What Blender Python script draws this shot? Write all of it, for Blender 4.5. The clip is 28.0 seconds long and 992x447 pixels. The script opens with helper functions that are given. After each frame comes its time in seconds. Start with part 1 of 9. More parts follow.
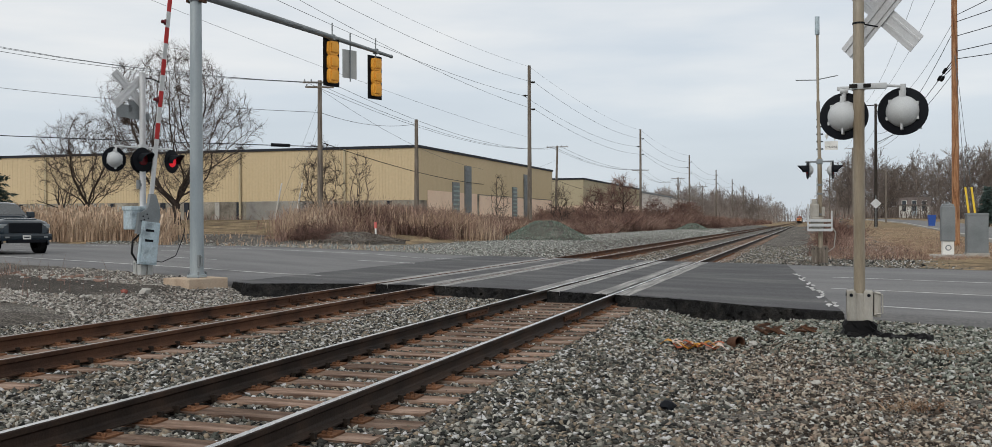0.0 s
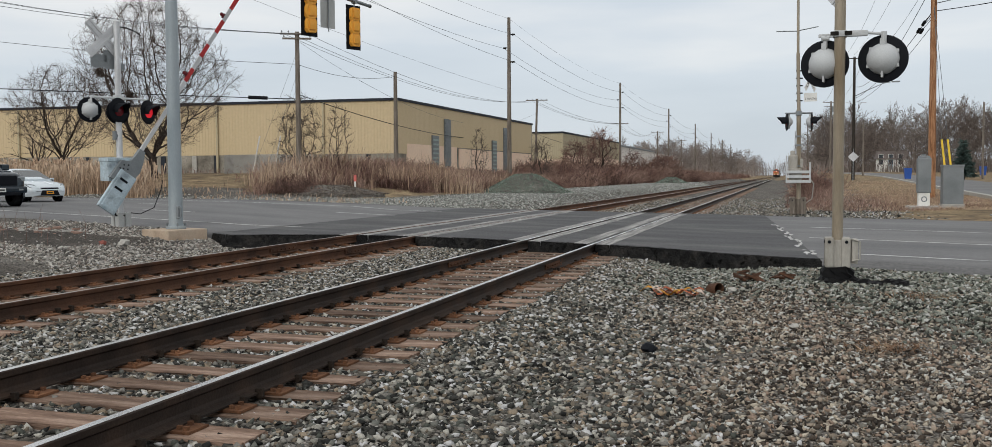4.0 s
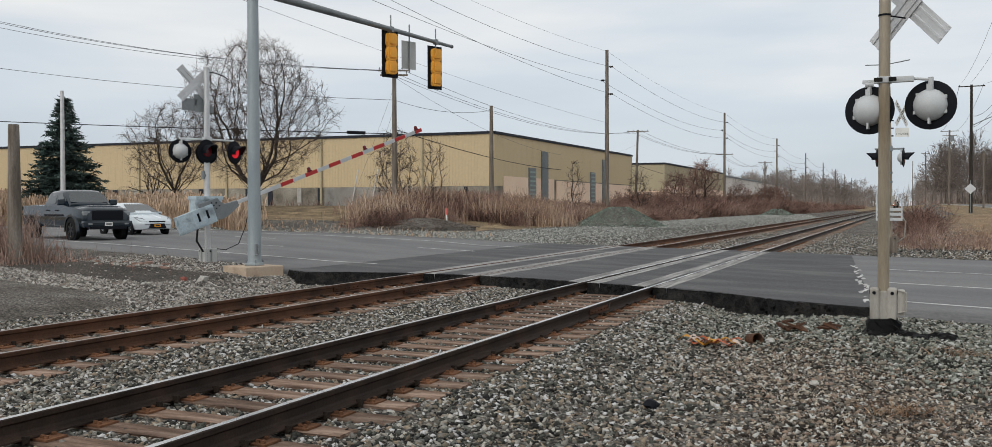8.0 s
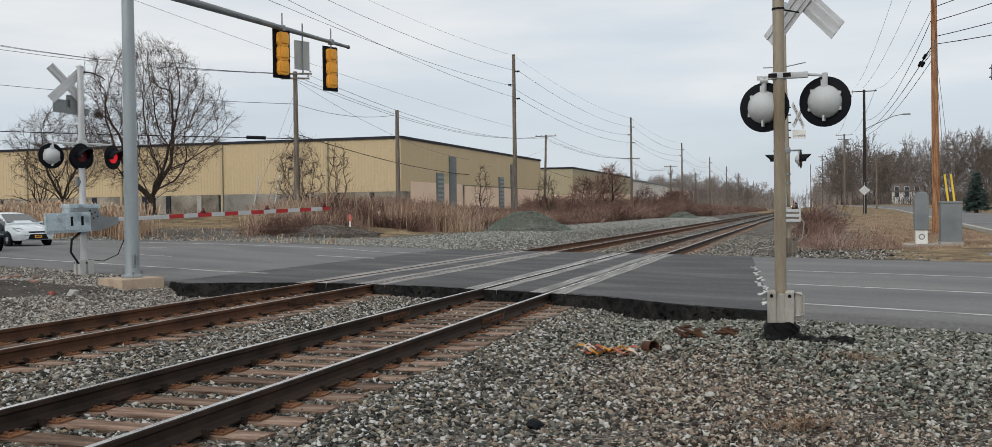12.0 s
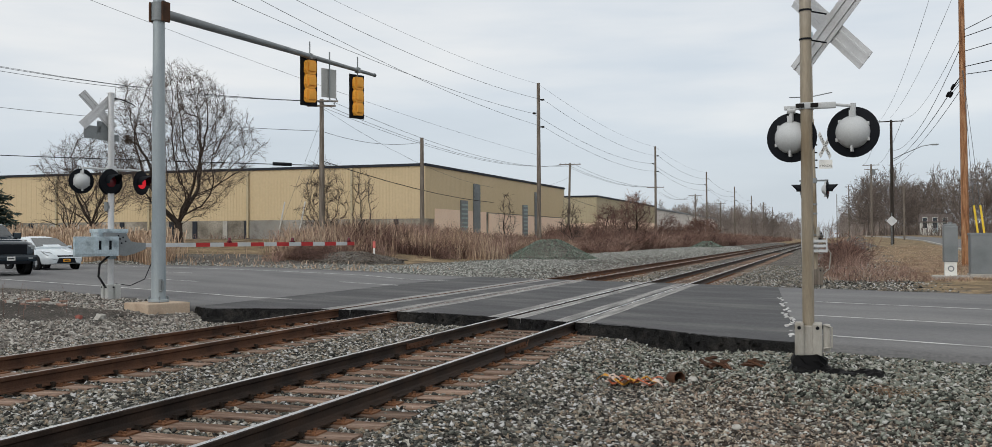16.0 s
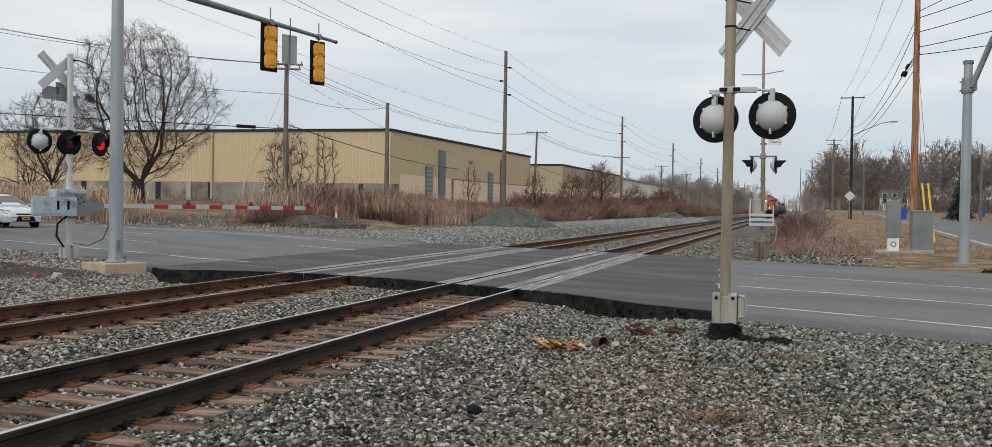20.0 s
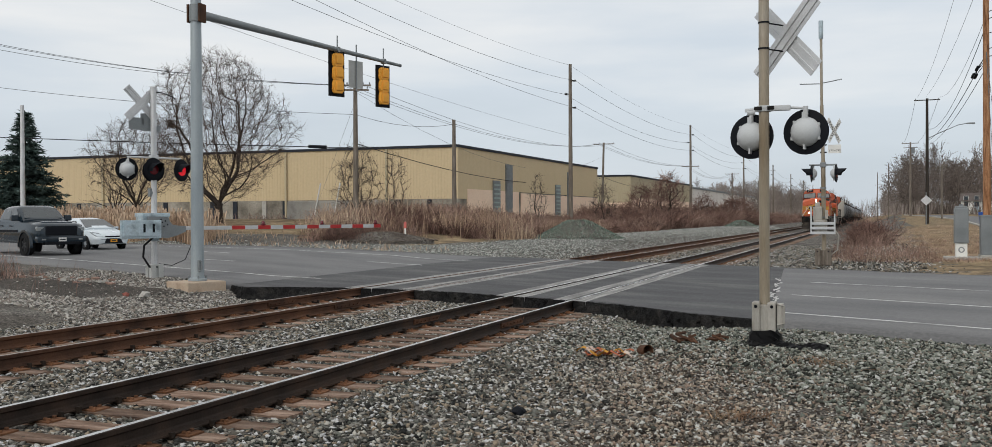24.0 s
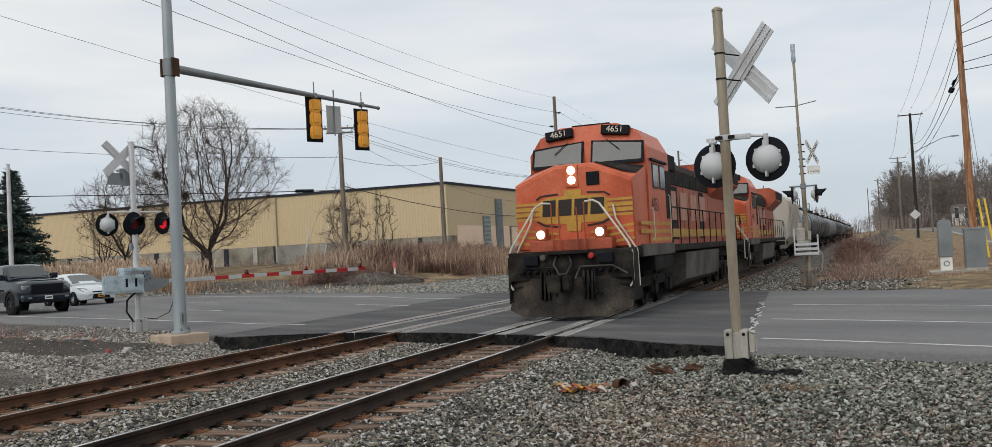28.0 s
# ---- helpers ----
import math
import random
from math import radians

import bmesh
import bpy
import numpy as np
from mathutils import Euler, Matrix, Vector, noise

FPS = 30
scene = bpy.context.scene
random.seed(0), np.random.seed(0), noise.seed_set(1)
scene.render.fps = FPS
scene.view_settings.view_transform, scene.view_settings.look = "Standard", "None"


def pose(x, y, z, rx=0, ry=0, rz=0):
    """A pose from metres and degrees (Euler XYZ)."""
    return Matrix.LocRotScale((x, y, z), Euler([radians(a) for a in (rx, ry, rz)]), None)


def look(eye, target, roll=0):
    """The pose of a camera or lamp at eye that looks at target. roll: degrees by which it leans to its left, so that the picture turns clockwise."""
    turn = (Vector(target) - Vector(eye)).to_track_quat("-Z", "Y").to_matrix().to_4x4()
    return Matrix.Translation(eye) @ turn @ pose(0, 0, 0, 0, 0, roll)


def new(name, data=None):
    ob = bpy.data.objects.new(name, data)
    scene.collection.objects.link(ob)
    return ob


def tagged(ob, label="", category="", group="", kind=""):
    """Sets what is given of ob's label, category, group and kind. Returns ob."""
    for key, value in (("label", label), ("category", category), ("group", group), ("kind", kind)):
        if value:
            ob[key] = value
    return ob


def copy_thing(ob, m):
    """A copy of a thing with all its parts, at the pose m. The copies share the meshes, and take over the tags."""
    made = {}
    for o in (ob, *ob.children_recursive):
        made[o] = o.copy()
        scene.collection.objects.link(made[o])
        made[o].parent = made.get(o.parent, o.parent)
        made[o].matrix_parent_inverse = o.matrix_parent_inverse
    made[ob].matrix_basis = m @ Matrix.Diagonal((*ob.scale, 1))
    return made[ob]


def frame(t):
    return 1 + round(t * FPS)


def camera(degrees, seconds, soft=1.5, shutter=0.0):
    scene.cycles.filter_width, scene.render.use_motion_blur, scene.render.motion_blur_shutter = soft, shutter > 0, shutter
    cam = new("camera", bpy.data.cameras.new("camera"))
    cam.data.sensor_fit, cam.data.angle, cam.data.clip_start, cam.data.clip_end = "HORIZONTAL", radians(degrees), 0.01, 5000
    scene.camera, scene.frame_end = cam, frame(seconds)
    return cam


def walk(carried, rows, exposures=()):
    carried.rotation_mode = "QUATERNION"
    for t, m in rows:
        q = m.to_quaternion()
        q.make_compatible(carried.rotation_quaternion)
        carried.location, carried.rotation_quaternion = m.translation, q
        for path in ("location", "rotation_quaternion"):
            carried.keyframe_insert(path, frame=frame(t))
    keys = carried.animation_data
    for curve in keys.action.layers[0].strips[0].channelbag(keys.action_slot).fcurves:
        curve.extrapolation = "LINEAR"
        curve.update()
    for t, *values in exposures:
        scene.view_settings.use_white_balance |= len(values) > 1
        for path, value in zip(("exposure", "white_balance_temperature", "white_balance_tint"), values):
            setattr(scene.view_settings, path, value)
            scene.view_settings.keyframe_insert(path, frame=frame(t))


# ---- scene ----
cam = camera(55.57, 28.0, soft=0.4)
PATH = [
    (0, (4.108, -0.000, 1.320), (0.984, 9.499, 1.310), -0.22),
    (0.5, (4.099, -0.014, 1.315), (0.883, 9.454, 1.363), -0.42),
    (1, (4.115, -0.013, 1.301), (0.851, 9.440, 1.305), -0.75),
    (1.5, (4.124, -0.008, 1.288), (0.961, 9.478, 1.176), -0.48),
    (2, (4.125, -0.032, 1.251), (1.079, 9.489, 0.984), -0.50),
    (2.5, (4.118, -0.023, 1.236), (1.191, 9.523, 0.695), 0.10),
    (4.5, (4.070, -0.016, 1.239), (1.165, 9.542, 0.795), -0.37),
    (5, (4.061, -0.007, 1.250), (1.186, 9.566, 0.951), -0.22),
    (5.5, (4.275, 0.026, 1.258), (1.377, 9.596, 1.084), -0.49),
    (6, (4.584, 0.065, 1.364), (1.177, 9.459, 0.979), 1.03),
    (6.5, (4.622, 0.006, 1.399), (0.999, 9.317, 0.978), 0.52),
    (7, (4.728, 0.033, 1.415), (0.915, 9.274, 1.142), -0.78),
    (7.5, (4.942, 0.144, 1.444), (0.931, 9.301, 1.188), 0.51),
    (8, (4.987, 0.115, 1.465), (1.015, 9.291, 1.288), -0.13),
    (8.5, (5.049, 0.390, 1.429), (1.333, 9.671, 1.240), -0.85),
    (9, (5.123, 0.683, 1.462), (1.397, 9.961, 1.317), 0.16),
    (9.5, (5.032, 0.833, 1.443), (1.167, 10.056, 1.356), 0.52),
    (10, (5.000, 0.934, 1.434), (1.351, 10.243, 1.270), 0.28),
    (10.5, (5.039, 1.017, 1.438), (1.620, 10.411, 1.211), 0.55),
    (11, (5.026, 0.973, 1.443), (1.805, 10.439, 1.299), 0.11),
    (11.5, (5.031, 0.947, 1.441), (1.930, 10.453, 1.308), -0.53),
    (12, (5.021, 0.952, 1.440), (1.923, 10.459, 1.315), -0.75),
    (12.5, (4.998, 0.944, 1.448), (1.688, 10.380, 1.482), -0.66),
    (13, (5.004, 0.939, 1.445), (1.623, 10.351, 1.497), -0.32),
    (13.5, (5.004, 0.929, 1.451), (1.628, 10.341, 1.590), -0.48),
    (15.5, (5.007, 0.946, 1.449), (1.678, 10.373, 1.667), -0.19),
    (16, (5.000, 0.956, 1.449), (1.669, 10.384, 1.620), -0.28),
    (16.5, (5.003, 0.936, 1.439), (1.731, 10.385, 1.590), -0.26),
    (17, (4.980, 0.976, 1.428), (1.740, 10.435, 1.547), -0.13),
    (17.5, (4.765, 0.929, 1.389), (1.732, 10.456, 1.613), 0.13),
    (18, (4.611, 0.877, 1.381), (1.732, 10.452, 1.557), 0.11),
    (18.5, (4.607, 0.899, 1.370), (1.769, 10.487, 1.525), 1.26),
    (19, (4.920, 0.873, 1.362), (2.277, 10.515, 1.574), 0.45),
    (19.5, (5.330, 0.746, 1.453), (2.225, 10.250, 1.597), 1.22),
    (20, (5.577, 0.462, 1.506), (2.566, 9.996, 1.322), 0.92),
    (20.5, (5.764, 0.141, 1.531), (2.192, 9.480, 1.415), 0.79),
    (21, (5.805, -0.030, 1.551), (2.046, 9.237, 1.519), 0.36),
    (21.5, (5.842, -0.044, 1.558), (2.181, 9.261, 1.583), -0.16),
    (23.5, (6.061, -0.294, 1.584), (2.159, 8.913, 1.535), -0.24),
    (24, (6.121, -0.255, 1.585), (2.404, 9.029, 1.526), -0.28),
    (24.5, (6.251, -0.174, 1.606), (2.630, 9.147, 1.639), 0.36),
    (25, (6.294, -0.209, 1.657), (2.656, 9.105, 1.800), -0.20),
    (25.5, (6.362, -0.228, 1.666), (2.544, 9.012, 1.913), -0.53),
    (26, (6.385, -0.220, 1.667), (2.651, 9.054, 1.878), -0.86),
    (26.5, (6.422, -0.205, 1.668), (2.750, 9.094, 1.871), -1.32),
    (27, (6.457, -0.186, 1.661), (2.782, 9.112, 1.829), -1.70),
    (27.5, (6.471, -0.180, 1.674), (2.852, 9.140, 1.866), -2.34),
    (28, (6.481, -0.181, 1.663), (2.827, 9.123, 1.961), -3.07),
]
walk(cam, [(t, look(e, a, r)) for t, e, a, r in PATH])

# ---------------------------------------------------------------- light
scene.view_settings.exposure = 0.03
sky_world = bpy.data.worlds.new("overcast_sky")
scene.world = sky_world
sky_world.use_nodes = True


def build_sky():
    """Pale overcast: a Nishita sky veiled by a bright cloud layer with soft blue-grey bands."""
    nt = sky_world.node_tree
    N, L = nt.nodes, nt.links
    bg = N["Background"]
    sky = N.new("ShaderNodeTexSky")
    sky.sky_type, sky.sun_disc = "NISHITA", False
    sky.sun_elevation, sky.sun_rotation = radians(38), radians(200)
    sky.air_density, sky.dust_density = 1.0, 2.0
    gain = N.new("ShaderNodeVectorMath")
    gain.operation = "SCALE"
    gain.inputs["Scale"].default_value = 0.12
    L.new(sky.outputs[0], gain.inputs[0])
    tc = N.new("ShaderNodeTexCoord")
    sep = N.new("ShaderNodeSeparateXYZ")
    L.new(tc.outputs["Generated"], sep.inputs[0])
    mp = N.new("ShaderNodeMapping")
    mp.inputs["Scale"].default_value = (1.6, 1.6, 9.0)
    L.new(tc.outputs["Generated"], mp.inputs[0])
    nz = N.new("ShaderNodeTexNoise")
    nz.inputs["Scale"].default_value, nz.inputs["Detail"].default_value, nz.inputs["Roughness"].default_value = 1.5, 5, 0.5
    L.new(mp.outputs[0], nz.inputs[0])
    up = N.new("ShaderNodeMapRange")
    up.inputs[1].default_value, up.inputs[2].default_value = -0.02, 0.3
    L.new(sep.outputs["Z"], up.inputs[0])
    add = N.new("ShaderNodeMath")
    add.operation = "MULTIPLY_ADD"
    add.inputs[1].default_value, add.inputs[2].default_value = 1.7, -0.85
    L.new(nz.outputs[0], add.inputs[0])
    tot = N.new("ShaderNodeMath")
    L.new(up.outputs[0], tot.inputs[0])
    L.new(add.outputs[0], tot.inputs[1])
    ramp = N.new("ShaderNodeValToRGB")
    el = ramp.color_ramp.elements
    el[0].position, el[0].color = 0.0, (0.58, 0.645, 0.71, 1)
    el[1].position, el[1].color = 0.95, (0.88, 0.885, 0.88, 1)
    e = el.new(0.45)
    e.color = (0.66, 0.72, 0.78, 1)
    L.new(tot.outputs[0], ramp.inputs[0])
    mix = N.new("ShaderNodeMix")
    mix.data_type = "RGBA"
    mix.inputs[0].default_value = 0.9
    L.new(gain.outputs[0], mix.inputs[6])
    L.new(ramp.outputs[0], mix.inputs[7])
    L.new(mix.outputs[2], bg.inputs[0])
    bg.inputs[1].default_value = 1.0


build_sky()
sun = bpy.data.lights.new("sun", "SUN")
sun.energy, sun.angle, sun.color = 1.0, radians(35), (1.0, 0.96, 0.9)
new("sun", sun).matrix_world = look((-20, -60, 60), (0, 20, 0))

# ---------------------------------------------------------------- materials


def set_ramp(ramp, cols, places):
    """Colours at rising places along a ramp."""
    el = ramp.color_ramp.elements
    while len(el) > 1:
        el.remove(el[len(el) - 1])
    el[0].position, el[0].color = places[0], (*cols[0], 1)
    for c, p in zip(cols[1:], places[1:]):
        el.new(p).color = (*c, 1)


def M(name, cols, scale=3.0, fine=40.0, rough=0.8, metal=0.0, bump=0.15, rand="", amount=0.35, stretch=(1, 1, 1), var=0.25, dist=0.02, turn=None):
    """A surface with broad tone shifts, fine grain, relief, and a random tint by island or object."""
    m = bpy.data.materials.new(name)
    m.use_nodes = True
    nt = m.node_tree
    N, L = nt.nodes, nt.links
    b = N["Principled BSDF"]
    b.inputs["Metallic"].default_value = metal
    b.inputs["Specular IOR Level"].default_value = 0.5 if rough < 0.3 else (0.3 if rough < 0.6 else 0.12)
    tc = N.new("ShaderNodeTexCoord")
    mp = N.new("ShaderNodeMapping")
    if turn is None:
        mp.inputs["Scale"].default_value = stretch
    else:
        mp.vector_type = "TEXTURE"
        mp.inputs["Rotation"].default_value = (0, 0, radians(turn))
        mp.inputs["Scale"].default_value = tuple(1 / s for s in stretch)
    L.new(tc.outputs["Object"], mp.inputs[0])
    n1 = N.new("ShaderNodeTexNoise")
    n1.inputs["Scale"].default_value, n1.inputs["Detail"].default_value = scale, 4
    n2 = N.new("ShaderNodeTexNoise")
    n2.inputs["Scale"].default_value, n2.inputs["Detail"].default_value = fine, 3
    L.new(mp.outputs[0], n1.inputs[0])
    L.new(mp.outputs[0], n2.inputs[0])
    ramp = N.new("ShaderNodeValToRGB")
    k = len(cols)
    set_ramp(ramp, cols, [0.3 + 0.4 * i / max(1, k - 1) for i in range(k)])
    L.new(n1.outputs[0], ramp.inputs[0])
    val = N.new("ShaderNodeMapRange")
    val.inputs[1].default_value, val.inputs[2].default_value = 0.25, 0.75
    val.inputs[3].default_value, val.inputs[4].default_value = 1 - var, 1 + var
    L.new(n2.outputs[0], val.inputs[0])
    mul = N.new("ShaderNodeVectorMath")
    mul.operation = "SCALE"
    L.new(ramp.outputs[0], mul.inputs[0])
    L.new(val.outputs[0], mul.inputs["Scale"])
    out = mul.outputs[0]
    if rand:
        if rand == "island":
            g = N.new("ShaderNodeNewGeometry")
            src = g.outputs["Random Per Island"]
        else:
            g = N.new("ShaderNodeObjectInfo")
            src = g.outputs["Random"]
        mr = N.new("ShaderNodeMapRange")
        mr.inputs[3].default_value, mr.inputs[4].default_value = 1 - amount, 1 + amount
        L.new(src, mr.inputs[0])
        mul2 = N.new("ShaderNodeVectorMath")
        mul2.operation = "SCALE"
        L.new(out, mul2.inputs[0])
        L.new(mr.outputs[0], mul2.inputs["Scale"])
        out = mul2.outputs[0]
    L.new(out, b.inputs["Base Color"])
    rr = N.new("ShaderNodeMapRange")
    rr.inputs[3].default_value, rr.inputs[4].default_value = max(0.03, rough - 0.12), min(1, rough + 0.12)
    L.new(n1.outputs[0], rr.inputs[0])
    L.new(rr.outputs[0], b.inputs["Roughness"])
    if bump:
        bp = N.new("ShaderNodeBump")
        bp.inputs["Strength"].default_value, bp.inputs["Distance"].default_value = bump, dist
        L.new(n2.outputs[0], bp.inputs["Height"])
        L.new(bp.outputs[0], b.inputs["Normal"])
    return m


def stone_mat(name, cols, amount=0.45):
    """Loose stones: each takes one of several greys, greens and tans."""
    m = M(name, [(1, 1, 1)], 20, 90, 0.85, bump=0.2, var=0.2)
    nt = m.node_tree
    N, L = nt.nodes, nt.links
    b = N["Principled BSDF"]
    g = N.new("ShaderNodeNewGeometry")
    ramp = N.new("ShaderNodeValToRGB")
    ramp.color_ramp.interpolation = "CONSTANT"
    set_ramp(ramp, cols, [i / len(cols) for i in range(len(cols))])
    L.new(g.outputs["Random Per Island"], ramp.inputs[0])
    old = b.inputs["Base Color"].links[0].from_socket
    mul = N.new("ShaderNodeVectorMath")
    mul.operation = "MULTIPLY"
    L.new(old, mul.inputs[0])
    L.new(ramp.outputs[0], mul.inputs[1])
    L.new(mul.outputs[0], b.inputs["Base Color"])
    return m


def glow(name, col, power, base=(0.8, 0.8, 0.8)):
    m = bpy.data.materials.new(name)
    m.use_nodes = True
    b = m.node_tree.nodes["Principled BSDF"]
    b.inputs["Base Color"].default_value = (*base, 1)
    b.inputs["Emission Color"].default_value = (*col, 1)
    b.inputs["Emission Strength"].default_value = power
    return m


def glass(name, col=(0.03, 0.04, 0.05), rough=0.06):
    m = M(name, [col, tuple(c * 1.3 for c in col)], 2, 10, rough, bump=0, var=0.05)
    m.node_tree.nodes["Principled BSDF"].inputs["Coat Weight"].default_value = 0.15
    m.node_tree.nodes["Principled BSDF"].inputs["Coat Roughness"].default_value = 0.04
    return m


def paint(name, col, rough=0.35, grime=0.25, metal=0.0, scale=2.5):
    d = tuple(c * (1 - grime) for c in col)
    return M(name, [d, col, col], scale, 60, rough, metal, bump=0.03, var=0.08)


STONES = [(0.271, 0.261, 0.23), (0.0455, 0.0457, 0.0417), (0.136, 0.139, 0.124), (0.5, 0.5, 0.5), (0.0203, 0.0207, 0.02), (0.194, 0.185, 0.167), (0.258, 0.211, 0.157), (0.0707, 0.0754, 0.0653), (0.414, 0.399, 0.355), (0.109, 0.101, 0.0871), (0.0408, 0.0405, 0.0369), (0.151, 0.128, 0.0999)]
mat_stone = stone_mat("ballast_stone", STONES)
mat_stone_green = stone_mat("green_stone", [(0.133, 0.148, 0.126), (0.244, 0.26, 0.223), (0.045, 0.0499, 0.043), (0.45, 0.45, 0.428), (0.184, 0.196, 0.169), (0.0884, 0.0935, 0.0796), (0.209, 0.186, 0.151), (0.0286, 0.0299, 0.0265), (0.315, 0.32, 0.277)])
mat_stone_brown = stone_mat("brown_stone", [(0.21, 0.177, 0.139), (0.436, 0.386, 0.312), (0.0738, 0.0589, 0.0468), (0.279, 0.209, 0.161), (0.5, 0.5, 0.468), (0.17, 0.159, 0.137), (0.0525, 0.0429, 0.0356), (0.322, 0.268, 0.215), (0.0337, 0.0284, 0.0242)])


mat_stone_mound = stone_mat("mound_stone", [(0.11, 0.15, 0.123), (0.186, 0.235, 0.195), (0.0508, 0.0704, 0.0588), (0.262, 0.319, 0.268), (0.144, 0.188, 0.156), (0.0762, 0.0985, 0.0822), (0.161, 0.178, 0.147)])


def gravel_mat(name, cols, cell=38.0):
    """Packed small stones: a cell pattern whose cells differ in tone, with dark joints and relief."""
    m = M(name, cols, 0.7, 22, 0.95, bump=0.6, var=0.3, dist=0.03)
    nt = m.node_tree
    N, L = nt.nodes, nt.links
    b = N["Principled BSDF"]
    tc = N.new("ShaderNodeTexCoord")
    cells = N.new("ShaderNodeTexVoronoi")
    cells.inputs["Scale"].default_value = cell
    L.new(tc.outputs["Object"], cells.inputs["Vector"])
    sep = N.new("ShaderNodeSeparateColor")
    L.new(cells.outputs["Color"], sep.inputs[0])
    tone = N.new("ShaderNodeMapRange")
    tone.inputs[3].default_value, tone.inputs[4].default_value = 0.35, 2.3
    L.new(sep.outputs[0], tone.inputs[0])
    joint = N.new("ShaderNodeMapRange")
    joint.inputs[1].default_value, joint.inputs[2].default_value = 0.25, 0.75
    joint.inputs[3].default_value, joint.inputs[4].default_value = 1.0, 0.25
    L.new(cells.outputs["Distance"], joint.inputs[0])
    mul = N.new("ShaderNodeMath")
    mul.operation = "MULTIPLY"
    L.new(tone.outputs[0], mul.inputs[0])
    L.new(joint.outputs[0], mul.inputs[1])
    sc = N.new("ShaderNodeVectorMath")
    sc.operation = "SCALE"
    L.new(b.inputs["Base Color"].links[0].from_socket, sc.inputs[0])
    L.new(mul.outputs[0], sc.inputs["Scale"])
    L.new(sc.outputs[0], b.inputs["Base Color"])
    return m


mat_ground = gravel_mat("gravel_ground", [(0.09, 0.08, 0.068), (0.14, 0.128, 0.114), (0.19, 0.178, 0.16)])
mat_grass = M("winter_grass", [(0.1, 0.072, 0.05), (0.2, 0.15, 0.09), (0.33, 0.25, 0.155)], 0.9, 9, 0.95, bump=0.8, var=0.5, dist=0.08)
mat_asphalt = M("asphalt", [(0.13, 0.131, 0.135), (0.165, 0.166, 0.169), (0.2, 0.2, 0.199)], 0.6, 45, 0.85, bump=0.25, var=0.2, dist=0.01, stretch=(0.3, 1.1, 1), turn=155.8)
mat_asphalt_new = M("new_asphalt", [(0.062, 0.063, 0.066), (0.09, 0.091, 0.095), (0.14, 0.138, 0.136)], 0.8, 36, 0.85, bump=0.3, var=0.28, dist=0.012, stretch=(0.35, 1.3, 1), turn=155.8)
# Broken black asphalt, coloured darker still to stand for shade on the edge faces.
mat_shaded_edge = M("broken_asphalt_edge", [(0.006, 0.006, 0.0065), (0.013, 0.013, 0.013), (0.03, 0.028, 0.026)], 4, 34, 0.9, bump=0.9, var=0.5, dist=0.04)
mat_concrete = M("concrete", [(0.3, 0.29, 0.27), (0.42, 0.41, 0.38), (0.36, 0.34, 0.31)], 1.5, 30, 0.9, bump=0.3, var=0.15)
mat_panel = M("worn_crossing_panel", [(0.13, 0.13, 0.127), (0.25, 0.247, 0.24), (0.4, 0.392, 0.375)], 1.8, 30, 0.85, bump=0.3, var=0.35, stretch=(5, 0.35, 1))
mat_rail_side = M("rail_web", [(0.02, 0.015, 0.013), (0.036, 0.026, 0.021), (0.058, 0.037, 0.027)], 2.5, 50, 0.65, 0.1, bump=0.15, var=0.2)
mat_rail_rust = M("rusty_rail_web", [(0.05, 0.03, 0.022), (0.095, 0.05, 0.032), (0.13, 0.066, 0.04)], 2, 50, 0.8, 0.2, bump=0.2, var=0.2)
mat_rail_top = M("polished_railhead", [(0.5, 0.5, 0.5), (0.62, 0.61, 0.6)], 2, 80, 0.28, 1.0, bump=0.02, var=0.08)
mat_rail_top_dull = M("dull_railhead", [(0.25, 0.2, 0.17), (0.36, 0.32, 0.3)], 2, 80, 0.42, 0.9, bump=0.03, var=0.15)
mat_tie = M("weathered_tie", [(0.075, 0.05, 0.038), (0.175, 0.117, 0.087), (0.3, 0.222, 0.175)], 2.5, 30, 0.9, bump=0.6, rand="object", amount=0.35, stretch=(0.5, 4, 4), var=0.35)
mat_plate = M("rusty_plate", [(0.09, 0.045, 0.028), (0.2, 0.1, 0.055)], 8, 60, 0.85, 0.2, bump=0.2, rand="object", amount=0.25)
mat_anchor = M("black_anchor", [(0.02, 0.017, 0.015), (0.05, 0.036, 0.027)], 8, 60, 0.8, 0.2, bump=0.2)
mat_galv = M("galvanized_steel", [(0.25, 0.295, 0.32), (0.32, 0.365, 0.39), (0.37, 0.415, 0.435)], 1.2, 30, 0.5, 0.35, bump=0.05, var=0.07, stretch=(3, 3, 0.5))
mat_galv_dull = M("dull_galvanized", [(0.18, 0.2, 0.21), (0.26, 0.28, 0.29)], 1.5, 30, 0.55, 0.4, bump=0.05, var=0.1)
mat_silver = M("aluminium_paint", [(0.2, 0.18, 0.145), (0.36, 0.345, 0.31), (0.42, 0.4, 0.36)], 2.2, 25, 0.5, 0.35, bump=0.06, var=0.12, stretch=(2, 2, 0.6))
mat_bronze = M("stained_mast", [(0.2, 0.155, 0.1), (0.31, 0.265, 0.2), (0.37, 0.34, 0.29)], 1.1, 20, 0.5, 0.3, bump=0.06, var=0.12, stretch=(3, 3, 0.5))
mat_alu = M("bare_aluminium", [(0.5, 0.51, 0.52), (0.64, 0.65, 0.66)], 2, 40, 0.45, 0.5, bump=0.04, var=0.08)
mat_black = paint("black_enamel", (0.008, 0.0095, 0.013), 0.62, 0.2)
